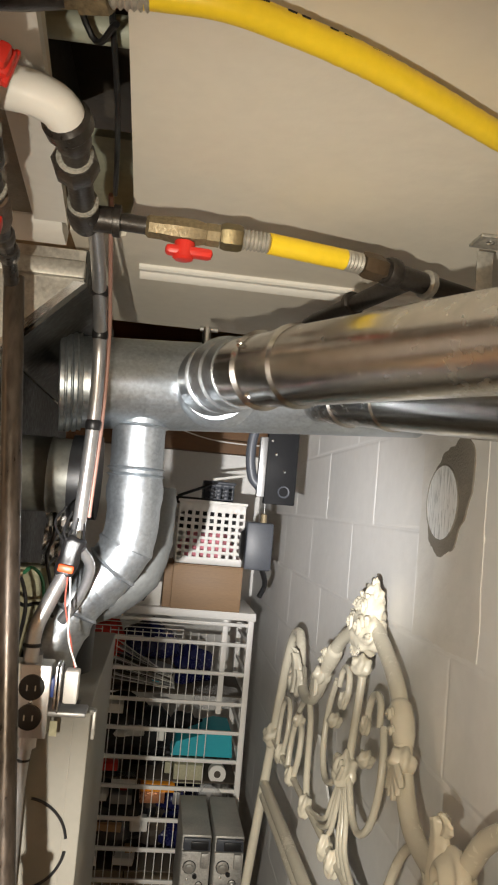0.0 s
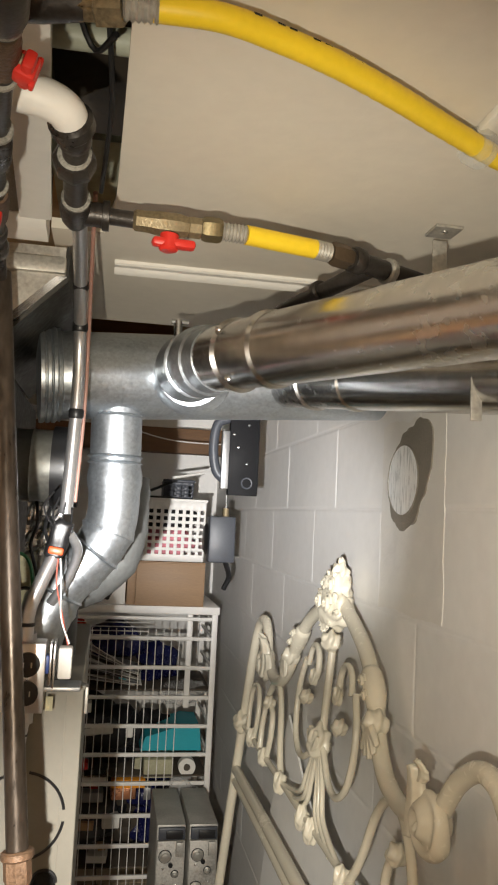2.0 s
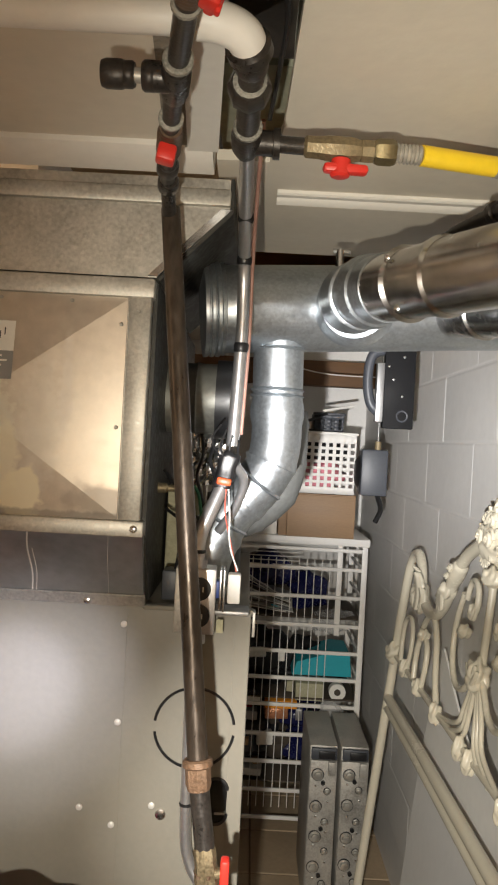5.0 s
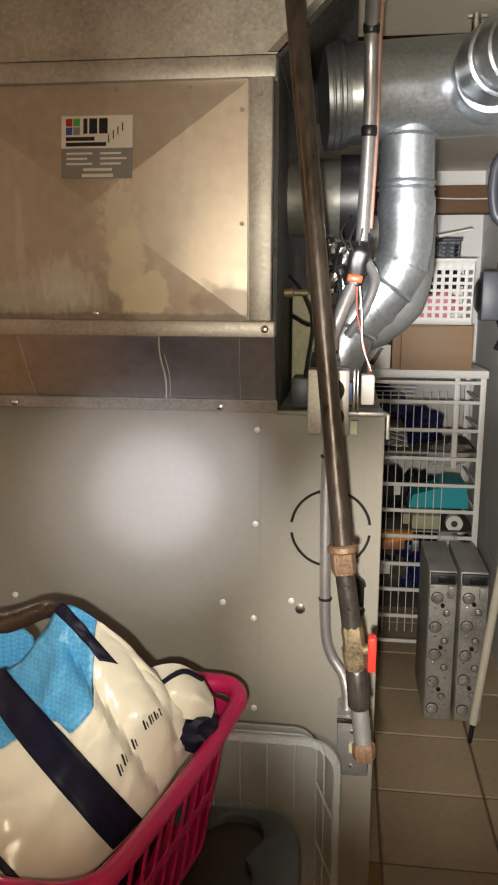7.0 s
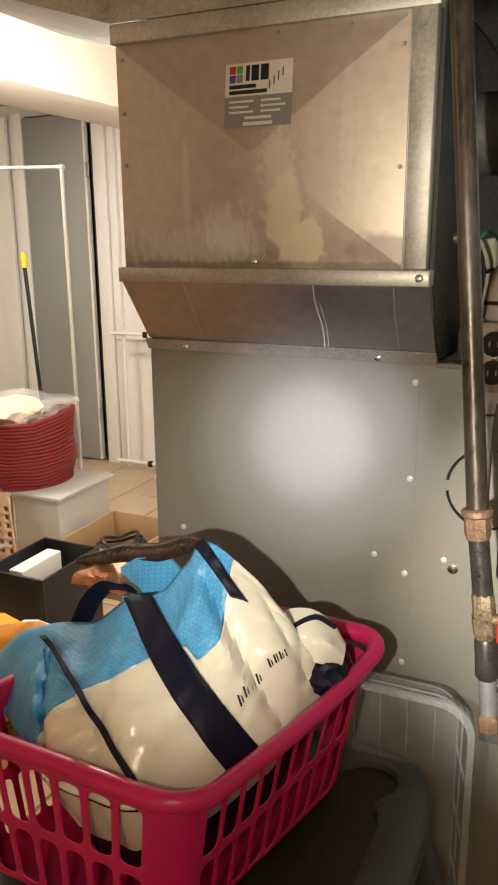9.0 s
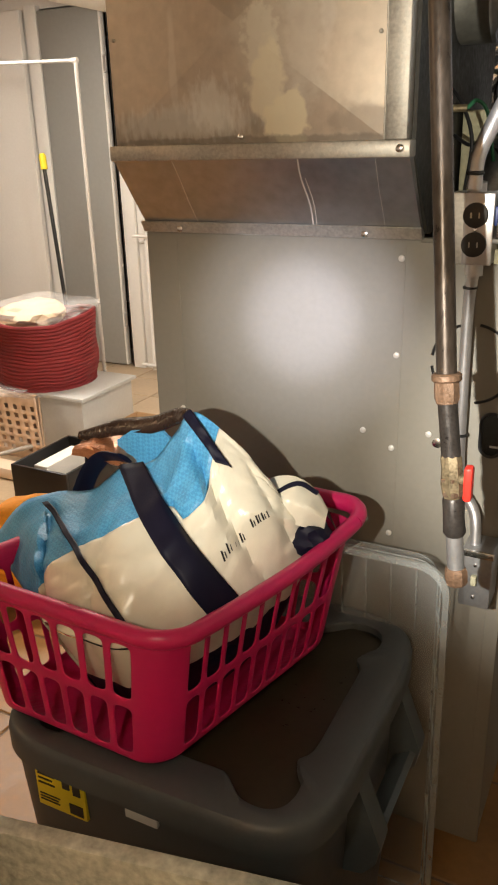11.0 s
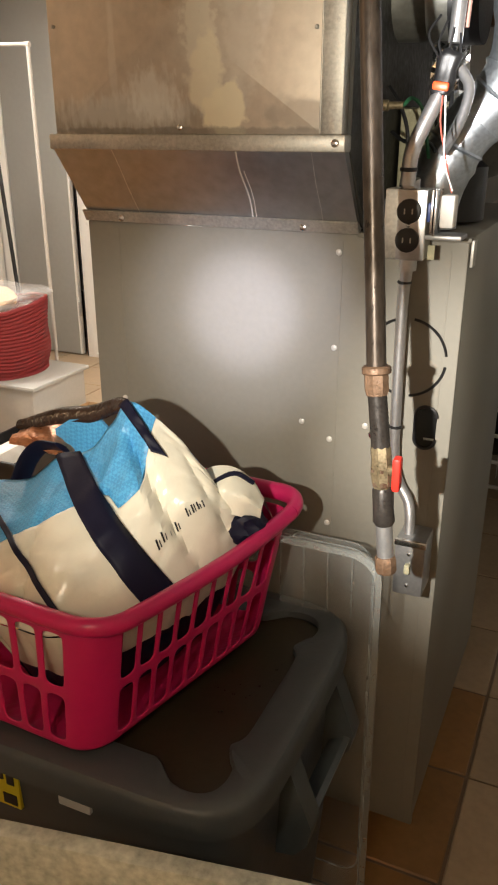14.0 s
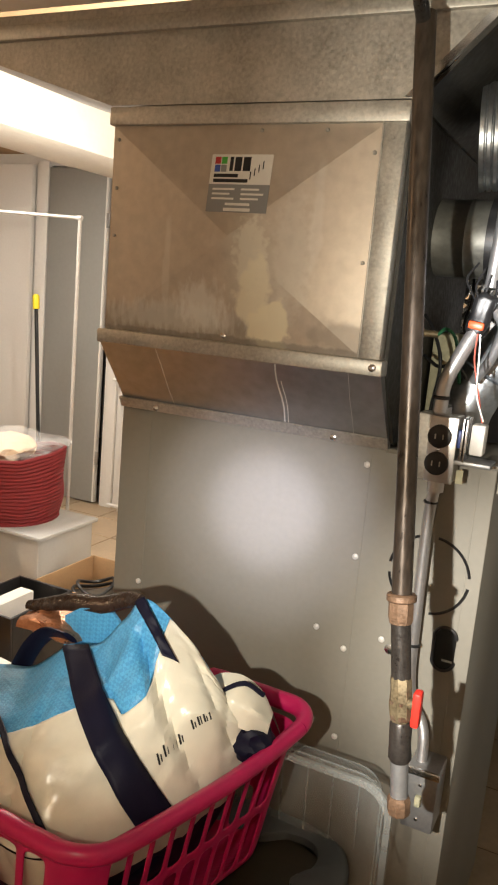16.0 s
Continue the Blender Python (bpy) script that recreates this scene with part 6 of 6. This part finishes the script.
slv = thing("dark_plastic_sleeve", "dark shiny plastic sleeve lying behind the bag", "sleeve")
part("sleeve", rings(spline([(-0.60, 1.18, 1.075), (-0.567, 1.178, 1.084), (-0.504, 1.175, 1.106), (-0.433, 1.172, 1.121), (-0.381, 1.165, 1.145), (-0.35, 1.15, 1.155)], 5), [0.008 + 0.009 * math.sin(0.11 * k) for k in range(26)], 12, squash=0.6), M_SLEEVE, slv)

# the grey tote under the basket
tote = thing("storage_tote", "dark grey plastic storage tote with yellow label", "tote", (-0.289, 1.114, 0), 0.5)
TX, TY, TZ = 0.288, 0.282, 0.712
bm = bmesh.new()
prev = None
lp = round_rect(1.0, 1.0, 0.25, (2, 2), 6)
for z, s in ((0.0, 0.80), (0.3, 0.87), (TZ - 0.045, 0.93)):
    row = [bm.verts.new((x * TX * s, y * TY * s, z)) for x, y, _ in lp]
    if prev:
        for i in range(len(lp)):
            bm.faces.new((prev[i], prev[(i + 1) % len(lp)], row[(i + 1) % len(lp)], row[i]))
    else:
        bm.faces.new(row)
    prev = row
part("body", bm, M_TOTE, tote)


def square_radius(a, r):
    """Distance from the middle to a round-cornered unit square."""
    return 1.0 / (abs(math.cos(a)) ** r + abs(math.sin(a)) ** r) ** (1 / r)


# the recess widens into a round lobe at each corner
QUARTER = [(0.222, 0.0), (0.222, 0.09), (0.217, 0.118), (0.206, 0.136), (0.214, 0.156), (0.228, 0.176), (0.230, 0.204), (0.220, 0.230), (0.196, 0.243), (0.162, 0.240), (0.138, 0.222), (0.118, 0.206), (0.09, 0.203)]
ringq = QUARTER + [(-x, y) for x, y in reversed(QUARTER)] + [(-x, -y) for x, y in QUARTER[1:]] + [(x, -y) for x, y in reversed(QUARTER[1:])]
RECESS = [(p.x, p.y) for p in spline([(x, y, 0) for x, y in ringq] + [(QUARTER[0][0], 0, 0)], 5)[:-1]]
NL = len(RECESS)


bm = bmesh.new()
prev = None
for z, s in ((TZ - 0.055, 0.96), (TZ - 0.05, 1.0), (TZ - 0.018, 1.0), (TZ - 0.007, 0.992), (TZ - 0.001, 0.972), (TZ, 0.945), (TZ, 0.93), (TZ - 0.002, 0), (TZ - 0.006, -1), (TZ - 0.02, -1)):
    row = []
    for x, y in RECESS:
        a = math.atan2(y / TY, x / TX)
        k = square_radius(a, 5.5)
        if s > 0:
            row.append(bm.verts.new((TX * s * k * math.cos(a), TY * s * k * math.sin(a), z)))
        else:
            f = 1.0 if s == 0 else 0.97
            row.append(bm.verts.new((x * f, y * f, z)))
    if prev:
        for n in range(NL):
            bm.faces.new((prev[n], prev[(n + 1) % NL], row[(n + 1) % NL], row[n]))
    prev = row
lid = part("lid_rim", bm, M_TOTE, tote, "grey lid rim")
part("lid_panel", prism([(TX * 0.83 * square_radius(a, 9) * math.cos(a), TY * 0.83 * square_radius(a, 9) * math.sin(a)) for a in (2 * math.pi * n / 48 for n in range(48))], "z", TZ - 0.03, TZ - 0.018), M_LID, lid, "dark recessed lid panel")
M_GRIP = material("blue_grey_grip_plastic", (0.075, 0.092, 0.102), 0.4, 0, 14, 0.12, 0.03)
for s in (1, -1):
    lip = [(s * 0.272, 0.500), (s * 0.308, 0.520), (s * 0.312, 0.538), (s * 0.302, 0.540), (s * 0.272, 0.520)]
    grip = part("grip", prism(lip, "y", -0.050, 0.135), M_GRIP, tote, "moulded scoop handle")
    fin = [(s * 0.240, 0.655), (s * 0.278, 0.655), (s * 0.318, 0.545), (s * 0.312, 0.510), (s * 0.290, 0.480), (s * 0.238, 0.470)]
    for y0, y1 in ((-0.092, -0.050), (0.135, 0.175)):
        part("grip_fin", prism(fin, "y", y0, y1), M_GRIP, grip)
    part("grip_hollow", box((min(s * 0.252, s * 0.258), -0.05, 0.48), (max(s * 0.252, s * 0.258), 0.135, 0.655)), M_BLACK, grip)
fy = -TY * 0.905
yl = part("yellow_label", box((-0.196, fy - 0.009, 0.575), (-0.100, fy + 0.02, 0.654), 0.002), M_YLAB, tote, "yellow product label")
for k, (x, z, w, hh) in enumerate(((-0.142, 0.628, 0.014, 0.018), (-0.122, 0.622, 0.014, 0.022), (-0.132, 0.582, 0.026, 0.020), (-0.190, 0.640, 0.034, 0.003), (-0.190, 0.631, 0.028, 0.003), (-0.190, 0.622, 0.032, 0.003), (-0.190, 0.600, 0.040, 0.002), (-0.190, 0.594, 0.036, 0.002), (-0.190, 0.588, 0.038, 0.002))):
    part("label_print", box((x, fy - 0.0102, z), (x + w, fy - 0.008, z + hh)), M_BLACK, yl)
part("white_label", box((-0.022, fy - 0.012, 0.626), (0.034, fy + 0.02, 0.650), 0.001), M_PAPER, tote)

# the clear bin stood on end between tote and furnace
tub = thing("clear_bin", "clear ribbed plastic bin stood on end", "bin", (-0.155, 1.298, 0.0))
tub.matrix_world = pose(-0.155, 1.300, 0.0, 2.5, 0, 0)
W2, H2 = 0.212, 0.915
lp2 = []
for x, y, _ in round_rect(W2, H2 / 2, 0.05, (2, 2), 6):
    lp2.append((x, y + H2 / 2))


def bin_loop(s, d):
    """The bin's outline drawn in by s metres, at depth d behind its rim."""
    return [(x * (1 - s / W2), d, (z - H2 / 2) * (1 - 2 * s / H2) + H2 / 2) for x, z in lp2]


def bin_sheet(name, steps, mat, parent, close=False):
    bm = bmesh.new()
    prev = None
    for s, d in steps:
        row = [bm.verts.new(p) for p in bin_loop(s, d)]
        if prev:
            for i in range(len(lp2)):
                bm.faces.new((prev[i], prev[(i + 1) % len(lp2)], row[(i + 1) % len(lp2)], row[i]))
        prev = row
    if close:
        bm.faces.new(prev)
    return part(name, bm, mat, parent)


bin_sheet("shell", ((0.012, 0.004), (0.020, 0.03), (0.036, 0.09), (0.042, 0.096)), M_CLEAR, tub, True)
brim = bin_sheet("rim", ((0.0, 0.006), (0.0, 0.0), (0.010, -0.001), (0.012, 0.004)), M_RIB, tub)
inner = bin_loop(0.026, 0.052)
part("step_line", rings(inner + [inner[0]], 0.0018, 6, caps=False), M_RIB, brim)
inner = bin_loop(0.040, 0.093)
part("step_line", rings(inner + [inner[0]], 0.0016, 6, caps=False), M_RIB, brim)
for k in range(7):
    x = -0.147 + 0.047 * k
    part("rib", rings(spline([(x, 0.090, H2 - 0.20), (x, 0.090, H2 - 0.065), (x + 0.006, 0.090, H2 - 0.058), (x + 0.026, 0.090, H2 - 0.058)], 3), 0.0016, 6), M_RIB, tub)
for k in range(7):
    z = 0.10 + 0.112 * k
    for sx in (-1, 1):
        part("side_rib", rings([(sx * (W2 - 0.010), 0.004, z), (sx * (W2 - 0.040), 0.093, z)], 0.0022, 6), M_RIB, tub)
part("top_rib", rings([(0.03, 0.004, H2 - 0.012), (0.03, 0.093, H2 - 0.042)], 0.0025, 6), M_RIB, tub)

# the concrete trough at the camera's feet
sink = thing("concrete_trough", "rough grey concrete laundry trough", "sink", (0.125, 0.785, 0), 11)
for lo, hi in (((-0.62, -0.026, 0.33), (0, 0, 0.75)), ((-0.026, -0.50, 0.33), (0, -0.026, 0.75)), ((-0.62, -0.50, 0.33), (-0.594, -0.026, 0.75)), ((-0.594, -0.50, 0.33), (-0.026, -0.474, 0.75))):
    part("wall", box(lo, hi, 0.004), M_CONC, sink)
part("bottom", box((-0.594, -0.474, 0.33), (-0.026, -0.026, 0.38)), M_CONC, sink)
for x in (-0.55, -0.09):
    for y in (-0.45, -0.09):
        part("leg", box((x - 0.02, y - 0.02, 0), (x + 0.02, y + 0.02, 0.33), 0.003), M_STEEL, sink)
tan = thing("tan_cloth", "tan cloth draped in the concrete trough", "cloth")
bm = bmesh.new()
grid = []
for j in range(14):
    grid.append([bm.verts.new((-0.42 + 0.50 * i / 19 + 0.02 * j / 13, 0.36 + 0.27 * j / 13 + 0.095 * i / 19, 0.54 + 0.195 * (i / 19) ** 1.2 - 0.07 * (1 - j / 13) + 0.014 * noise.noise((i * 0.35, j * 0.3, 2)))) for i in range(20)])
for j in range(13):
    for i in range(19):
        bm.faces.new((grid[j][i], grid[j][i + 1], grid[j + 1][i + 1], grid[j + 1][i]))
ob = part("cloth", bm, material("tan_cloth", (0.64, 0.53, 0.34), 0.85, 0, 40, 0.12, 0.15), tan)
md = ob.modifiers.new("thick", "SOLIDIFY")
md.thickness = 0.006

# ---- the hall beyond ----
door = thing("grey_door", "grey painted door standing ajar in the hall", "door")
part("leaf", box((-3.66, 4.80, 0.012), (-3.16, 4.84, 2.40), 0.003), M_DOOR, door)
part("edge", box((-3.16, 4.80, 0.012), (-3.145, 4.842, 2.40), 0.002), M_WHITE, door, "white door edge")
for z in (0.35, 2.05):
    part("hinge", box((-3.146, 4.797, z - 0.05), (-3.12, 4.806, z + 0.05), 0.002), M_COND, door)
# solid black strip that stands in for the shade in the door's gap
gap = structure("door_gap_shade", box((-3.12, 4.83, 0.0), (-3.09, 4.858, 2.42)), M_BLACK, "black strip for the shaded gap beside the door", "door frame")
structure("trim_5", box((-3.09, 4.80, 0.0), (-2.99, 4.858, 2.42), 0.004), M_WHITE, "white door casing", "trim")
structure("trim_6", box((-2.985, 4.82, 0.0), (-2.93, 4.858, 2.42), 0.003), M_WHITE, "white door casing", "trim")
structure("trim_7", box((-3.78, 4.81, 0.0), (-3.68, 4.858, 2.44), 0.004), M_WHITE, "white door casing", "trim")
wd = thing("white_door", "plain white painted door in the hall wall", "door")
wl = part("leaf", box((-4.7, 4.80, 0.01), (-3.82, 4.84, 2.42), 0.003), M_WHITE, wd)
M_TUBE = material("dull_white_tube", (0.46, 0.43, 0.39), 0.5, 0, 12, 0.08, 0.03)
rk = thing("garment_rack", "white metal clothes rack on a peach base", "rack")
RKX, RKY = -2.43, 3.60
part("top_bar", rings([(-3.15, 3.52, 1.965), (RKX, RKY, 1.95)], 0.009, 12), M_TUBE, rk)
part("upright", rings([(RKX, RKY, 1.95), (RKX, RKY, 0.03)], 0.010, 12), M_TUBE, rk)
part("corner_joint", rings([(RKX - 0.02, RKY, 1.95), (RKX + 0.012, RKY, 1.95)], 0.013, 12), M_TUBE, rk)
part("front_upright", rings([(-2.78, 2.95, 1.3), (-2.68, 2.93, 0.06)], 0.014, 12), M_PEACH, rk)
part("base", box((-3.1, 2.79, 0.0), (-2.27, 2.90, 0.065), 0.02), M_PEACH, rk)
part("base_bar", rings([(-2.66, 2.9, 0.06), (-2.4, 3.2, 0.10)], 0.012, 10), M_TUBE, rk)
fold = thing("drying_rack", "folded white metal drying rack against the wall", "rack", (-2.52, 4.68, 0))
for dx, dy in ((0.0, 0.0), (0.05, 0.05), (-0.32, 0.02)):
    part("upright", rings([(dx, dy, 0.03), (dx, dy, 1.02)], 0.014, 10), M_WHITE, fold)
for z, dy in ((0.97, -0.01), (0.92, 0.06), (0.07, -0.01)):
    part("crossbar", rings([(-0.40, dy, z), (0.16, dy, z)], 0.011, 10), M_WHITE, fold)
part("foot", rings([(-0.02, -0.12, 0.016), (-0.02, 0.12, 0.016)], 0.016, 10), M_WHITE, fold)
for z in (0.07, 0.97):
    part("clip", box((-0.14, -0.03, z - 0.02), (-0.11, 0.0, z + 0.02), 0.004), M_BLACK, fold, "small dark clip")
swt = thing("wall_plate", "black plate on the white hall wall", "plate")
part("plate", box((-2.66, 4.846, 1.22), (-2.56, 4.859, 1.36), 0.003), M_BLACK, swt)
mop = thing("mop_handle", "black broom handle with yellow cap against the door", "broom")
part("handle", rings([(-3.10, 4.16, 0.02), (-3.24, 4.22, 1.42)], 0.0125, 12), M_BLACK, mop)
part("cap", rings([(-3.24, 4.22, 1.42), (-3.248, 4.223, 1.50), (-3.249, 4.223, 1.515)], [0.022, 0.022, 0.014], 12), M_YLAB, mop, "yellow cap")
rb_ = thing("rope_basket", "maroon coiled rope basket full of pale stuff", "basket", (-2.56, 3.28, 0))
RZ0, RZ1 = 0.395, 0.735
rows_n = 19
pts_r, pts_p = [], []
for k in range(rows_n):
    f = k / (rows_n - 1)
    z = RZ0 + (RZ1 - RZ0) * f
    r = 0.246 + 0.022 * f + 0.010 * math.sin(7.0 * f)
    ringp = [(r * math.cos(a) * (1 + 0.06 * noise.noise((1.3 * math.cos(a), 1.3 * math.sin(a), 2.2 * f))) + 0.018 * math.sin(3.1 * f), r * math.sin(a) * 0.98, z + 0.020 * math.sin(2 * a + 0.6) * f + 0.010 * noise.noise((2 * math.cos(a), 2 * math.sin(a), 3 * f))) for a in np.linspace(0, 2 * math.pi, 41)]
    part("rope_coil", rings(ringp, 0.0115, 8, caps=False), M_MAROON, rb_)
part("bottom", rings([(0, 0, RZ0 - 0.01), (0, 0, RZ0)], 0.26, 30), M_MAROON, rb_)
crumple("pale_filling", "pale peach stuffing inside a clear bag", "stuffing", (-2.60, 3.26, 0.74), (0.17, 0.17, 0.075), material("pale_stuffing", (0.80, 0.62, 0.42), 0.8, 0, 20, 0.1, 0.1), 18)
crumple("clear_film", "clear plastic film spilling over a rope basket", "film", (-2.55, 3.28, 0.765), (0.27, 0.25, 0.07), M_FILM, 19, 0.4)
crumple("clear_film", "clear plastic film spilling over a bin", "film", (-2.62, 3.08, 0.38), (0.19, 0.13, 0.03), M_FILM, 20, 0.4)
bin1 = holed_basket("white_bin", "pale plastic bin with square holes on the floor", (-2.86, 3.06, 0.0), (-2.45, 3.45, 0.375), 7, 6, M_PEACH, 0.027)
bin2 = thing("clear_storage_bin", "milky clear storage bin holding bags", "bin")
part("body", box((-2.45, 3.06, 0.0), (-2.17, 3.50, 0.375), 0.02), M_MILKY, bin2)
part("rim", box((-2.46, 3.05, 0.365), (-2.155, 3.52, 0.385), 0.006), M_MILKY, bin2)
crumple("bin_contents", "pale bags inside the clear bin", "bag", (-2.31, 3.27, 0.18), (0.10, 0.16, 0.16), M_PAPER, 21)
kb = thing("black_box", "black open box holding white card", "box")
kx0, kx1, ky0, ky1, kh = -1.98, -1.69, 2.35, 2.72, 0.34
for lo, hi in (((kx0, ky0, 0), (kx1, ky0 + 0.012, kh)), ((kx0, ky1 - 0.012, 0), (kx1, ky1, kh)), ((kx0, ky0 + 0.012, 0), (kx0 + 0.012, ky1 - 0.012, kh)), ((kx1 - 0.012, ky0 + 0.012, 0), (kx1, ky1 - 0.012, kh))):
    part("side", box(lo, hi, 0.003), M_BLACK, kb)
part("bottom", box((kx0 + 0.012, ky0 + 0.012, 0), (kx1 - 0.012, ky1 - 0.012, 0.01)), M_BLACK, kb)
carton("white_card", "white card block inside the black box", "card", (kx0 + 0.08, ky0 + 0.05, 0.012), (kx0 + 0.15, ky1 - 0.08, kh - 0.01), M_PAPER, 0.003)
cb = thing("cardboard_box", "open brown cardboard box with cables", "box")
cx0, cx1, cy0, cy1, ch = -2.06, -1.66, 2.90, 3.36, 0.24
for lo, hi in (((cx0, cy0, 0), (cx1, cy0 + 0.006, ch)), ((cx0, cy1 - 0.006, 0), (cx1, cy1, ch)), ((cx0, cy0 + 0.006, 0), (cx0 + 0.006, cy1 - 0.006, ch)), ((cx1 - 0.006, cy0 + 0.006, 0), (cx1, cy1 - 0.006, ch))):
    part("side", box(lo, hi, 0.001), M_CARD, cb)
part("bottom", box((cx0 + 0.006, cy0 + 0.006, 0), (cx1 - 0.006, cy1 - 0.006, 0.006)), M_CARD, cb)
cbl = thing("cable_coil", "coil of black cable in a cardboard box", "cable")
for k in range(3):
    part("coil", rings([(-1.86 + (0.12 - 0.02 * k) * math.cos(a), 3.12 + (0.14 - 0.02 * k) * math.sin(a), 0.14 + 0.03 * k + 0.02 * math.sin(2 * a)) for a in np.linspace(0, 6.4, 30)], 0.008, 8), M_BLACK, cbl)
crumple("box_contents", "dark clutter inside the cardboard box", "clutter", (-1.86, 3.12, 0.08), (0.16, 0.18, 0.08), M_DARK, 22)
crumple("orange_sack", "orange patterned sack beside the basket", "sack", (-1.62, 2.02, 0.16), (0.22, 0.20, 0.15), M_ORANGE, 23)
crumple("grey_paper", "crumpled grey paper beside a black box", "paper", (-1.62, 2.22, 0.12), (0.16, 0.12, 0.10), M_PAPER, 24)
carton("floor_box", "peach cardboard sheet lying on the floor", "cardboard", (-2.6, 1.9, 0.0), (-1.75, 2.6, 0.012), M_CARD, 0.002, 8)

# ---- pieces: wall blocks and floor tiles ----
BL, BH, J = 0.572, 0.217, 0.003


def piece(size, bevel, name, mat):
    bm = box((-size[0] / 2, -size[1] / 2, -size[2] / 2), (size[0] / 2, size[1] / 2, size[2] / 2), bevel, seg=1)
    bmesh.ops.recalc_face_normals(bm, faces=bm.faces)
    me = bpy.data.meshes.new(name)
    bm.to_mesh(me)
    bm.free()
    me.materials.append(mat)
    return me


bm = bmesh.new()
prev = None
# front face first, then a gentle slope into the joint, then the block's back
for x, inset in ((-0.010, 0.0075), (-0.0096, 0.0045), (-0.0086, 0.0), (0.010, 0.0)):
    hy, hz = (BL - J) / 2 - inset, (BH - J) / 2 - inset
    row = [bm.verts.new(p) for p in ((x, -hy, -hz), (x, hy, -hz), (x, hy, hz), (x, -hy, hz))]
    if prev is None:
        bm.faces.new(row)
    else:
        for k in range(4):
            bm.faces.new((prev[k], prev[(k + 1) % 4], row[(k + 1) % 4], row[k]))
    prev = row
bm.faces.new(list(reversed(prev)))
bmesh.ops.recalc_face_normals(bm, faces=bm.faces)
blk = bpy.data.meshes.new("block")
bm.to_mesh(blk)
bm.free()
blk.materials.append(M_WALL)
rnd = random.Random(5)
for row in range(10):
    z = 1.503 - 6 * BH + row * BH + BH / 2
    off = 1.781 + (0.36 if row % 2 else 0.0)
    if z - BH / 2 < -0.07:
        continue
    for k in range(-4, 8):
        y = off + (k - 0.5) * BL
        if y > 4.35:
            continue
        ob = new("block", blk)
        ob.matrix_world = pose(WX + 0.0105 + 0.0006 * rnd.random(), y, z, 0.2 * (rnd.random() - 0.5), 0, 0.1 * (rnd.random() - 0.5))
        ob.parent = wall_e
TS = 0.345
tile = piece((TS - 0.008, TS - 0.008, 0.012), 0.003, "tile", M_TILE)
terra = piece((TS - 0.008, TS - 0.008, 0.012), 0.003, "tile", M_TERRA)
for i in range(-13, 1):
    for j in range(-3, 11):
        x, y = 0.53 + (i + 0.5) * TS, 1.475 + (j + 0.5) * TS
        if x + TS / 2 > WX + 0.15:
            continue
        ob = new("tile", terra if j < 0 or (j < 2 and i < -1) else tile)
        ob.matrix_world = pose(x, y, -0.006 + 0.0008 * rnd.random(), 0.12 * (rnd.random() - 0.5), 0.12 * (rnd.random() - 0.5), 0)
        ob.parent = floor
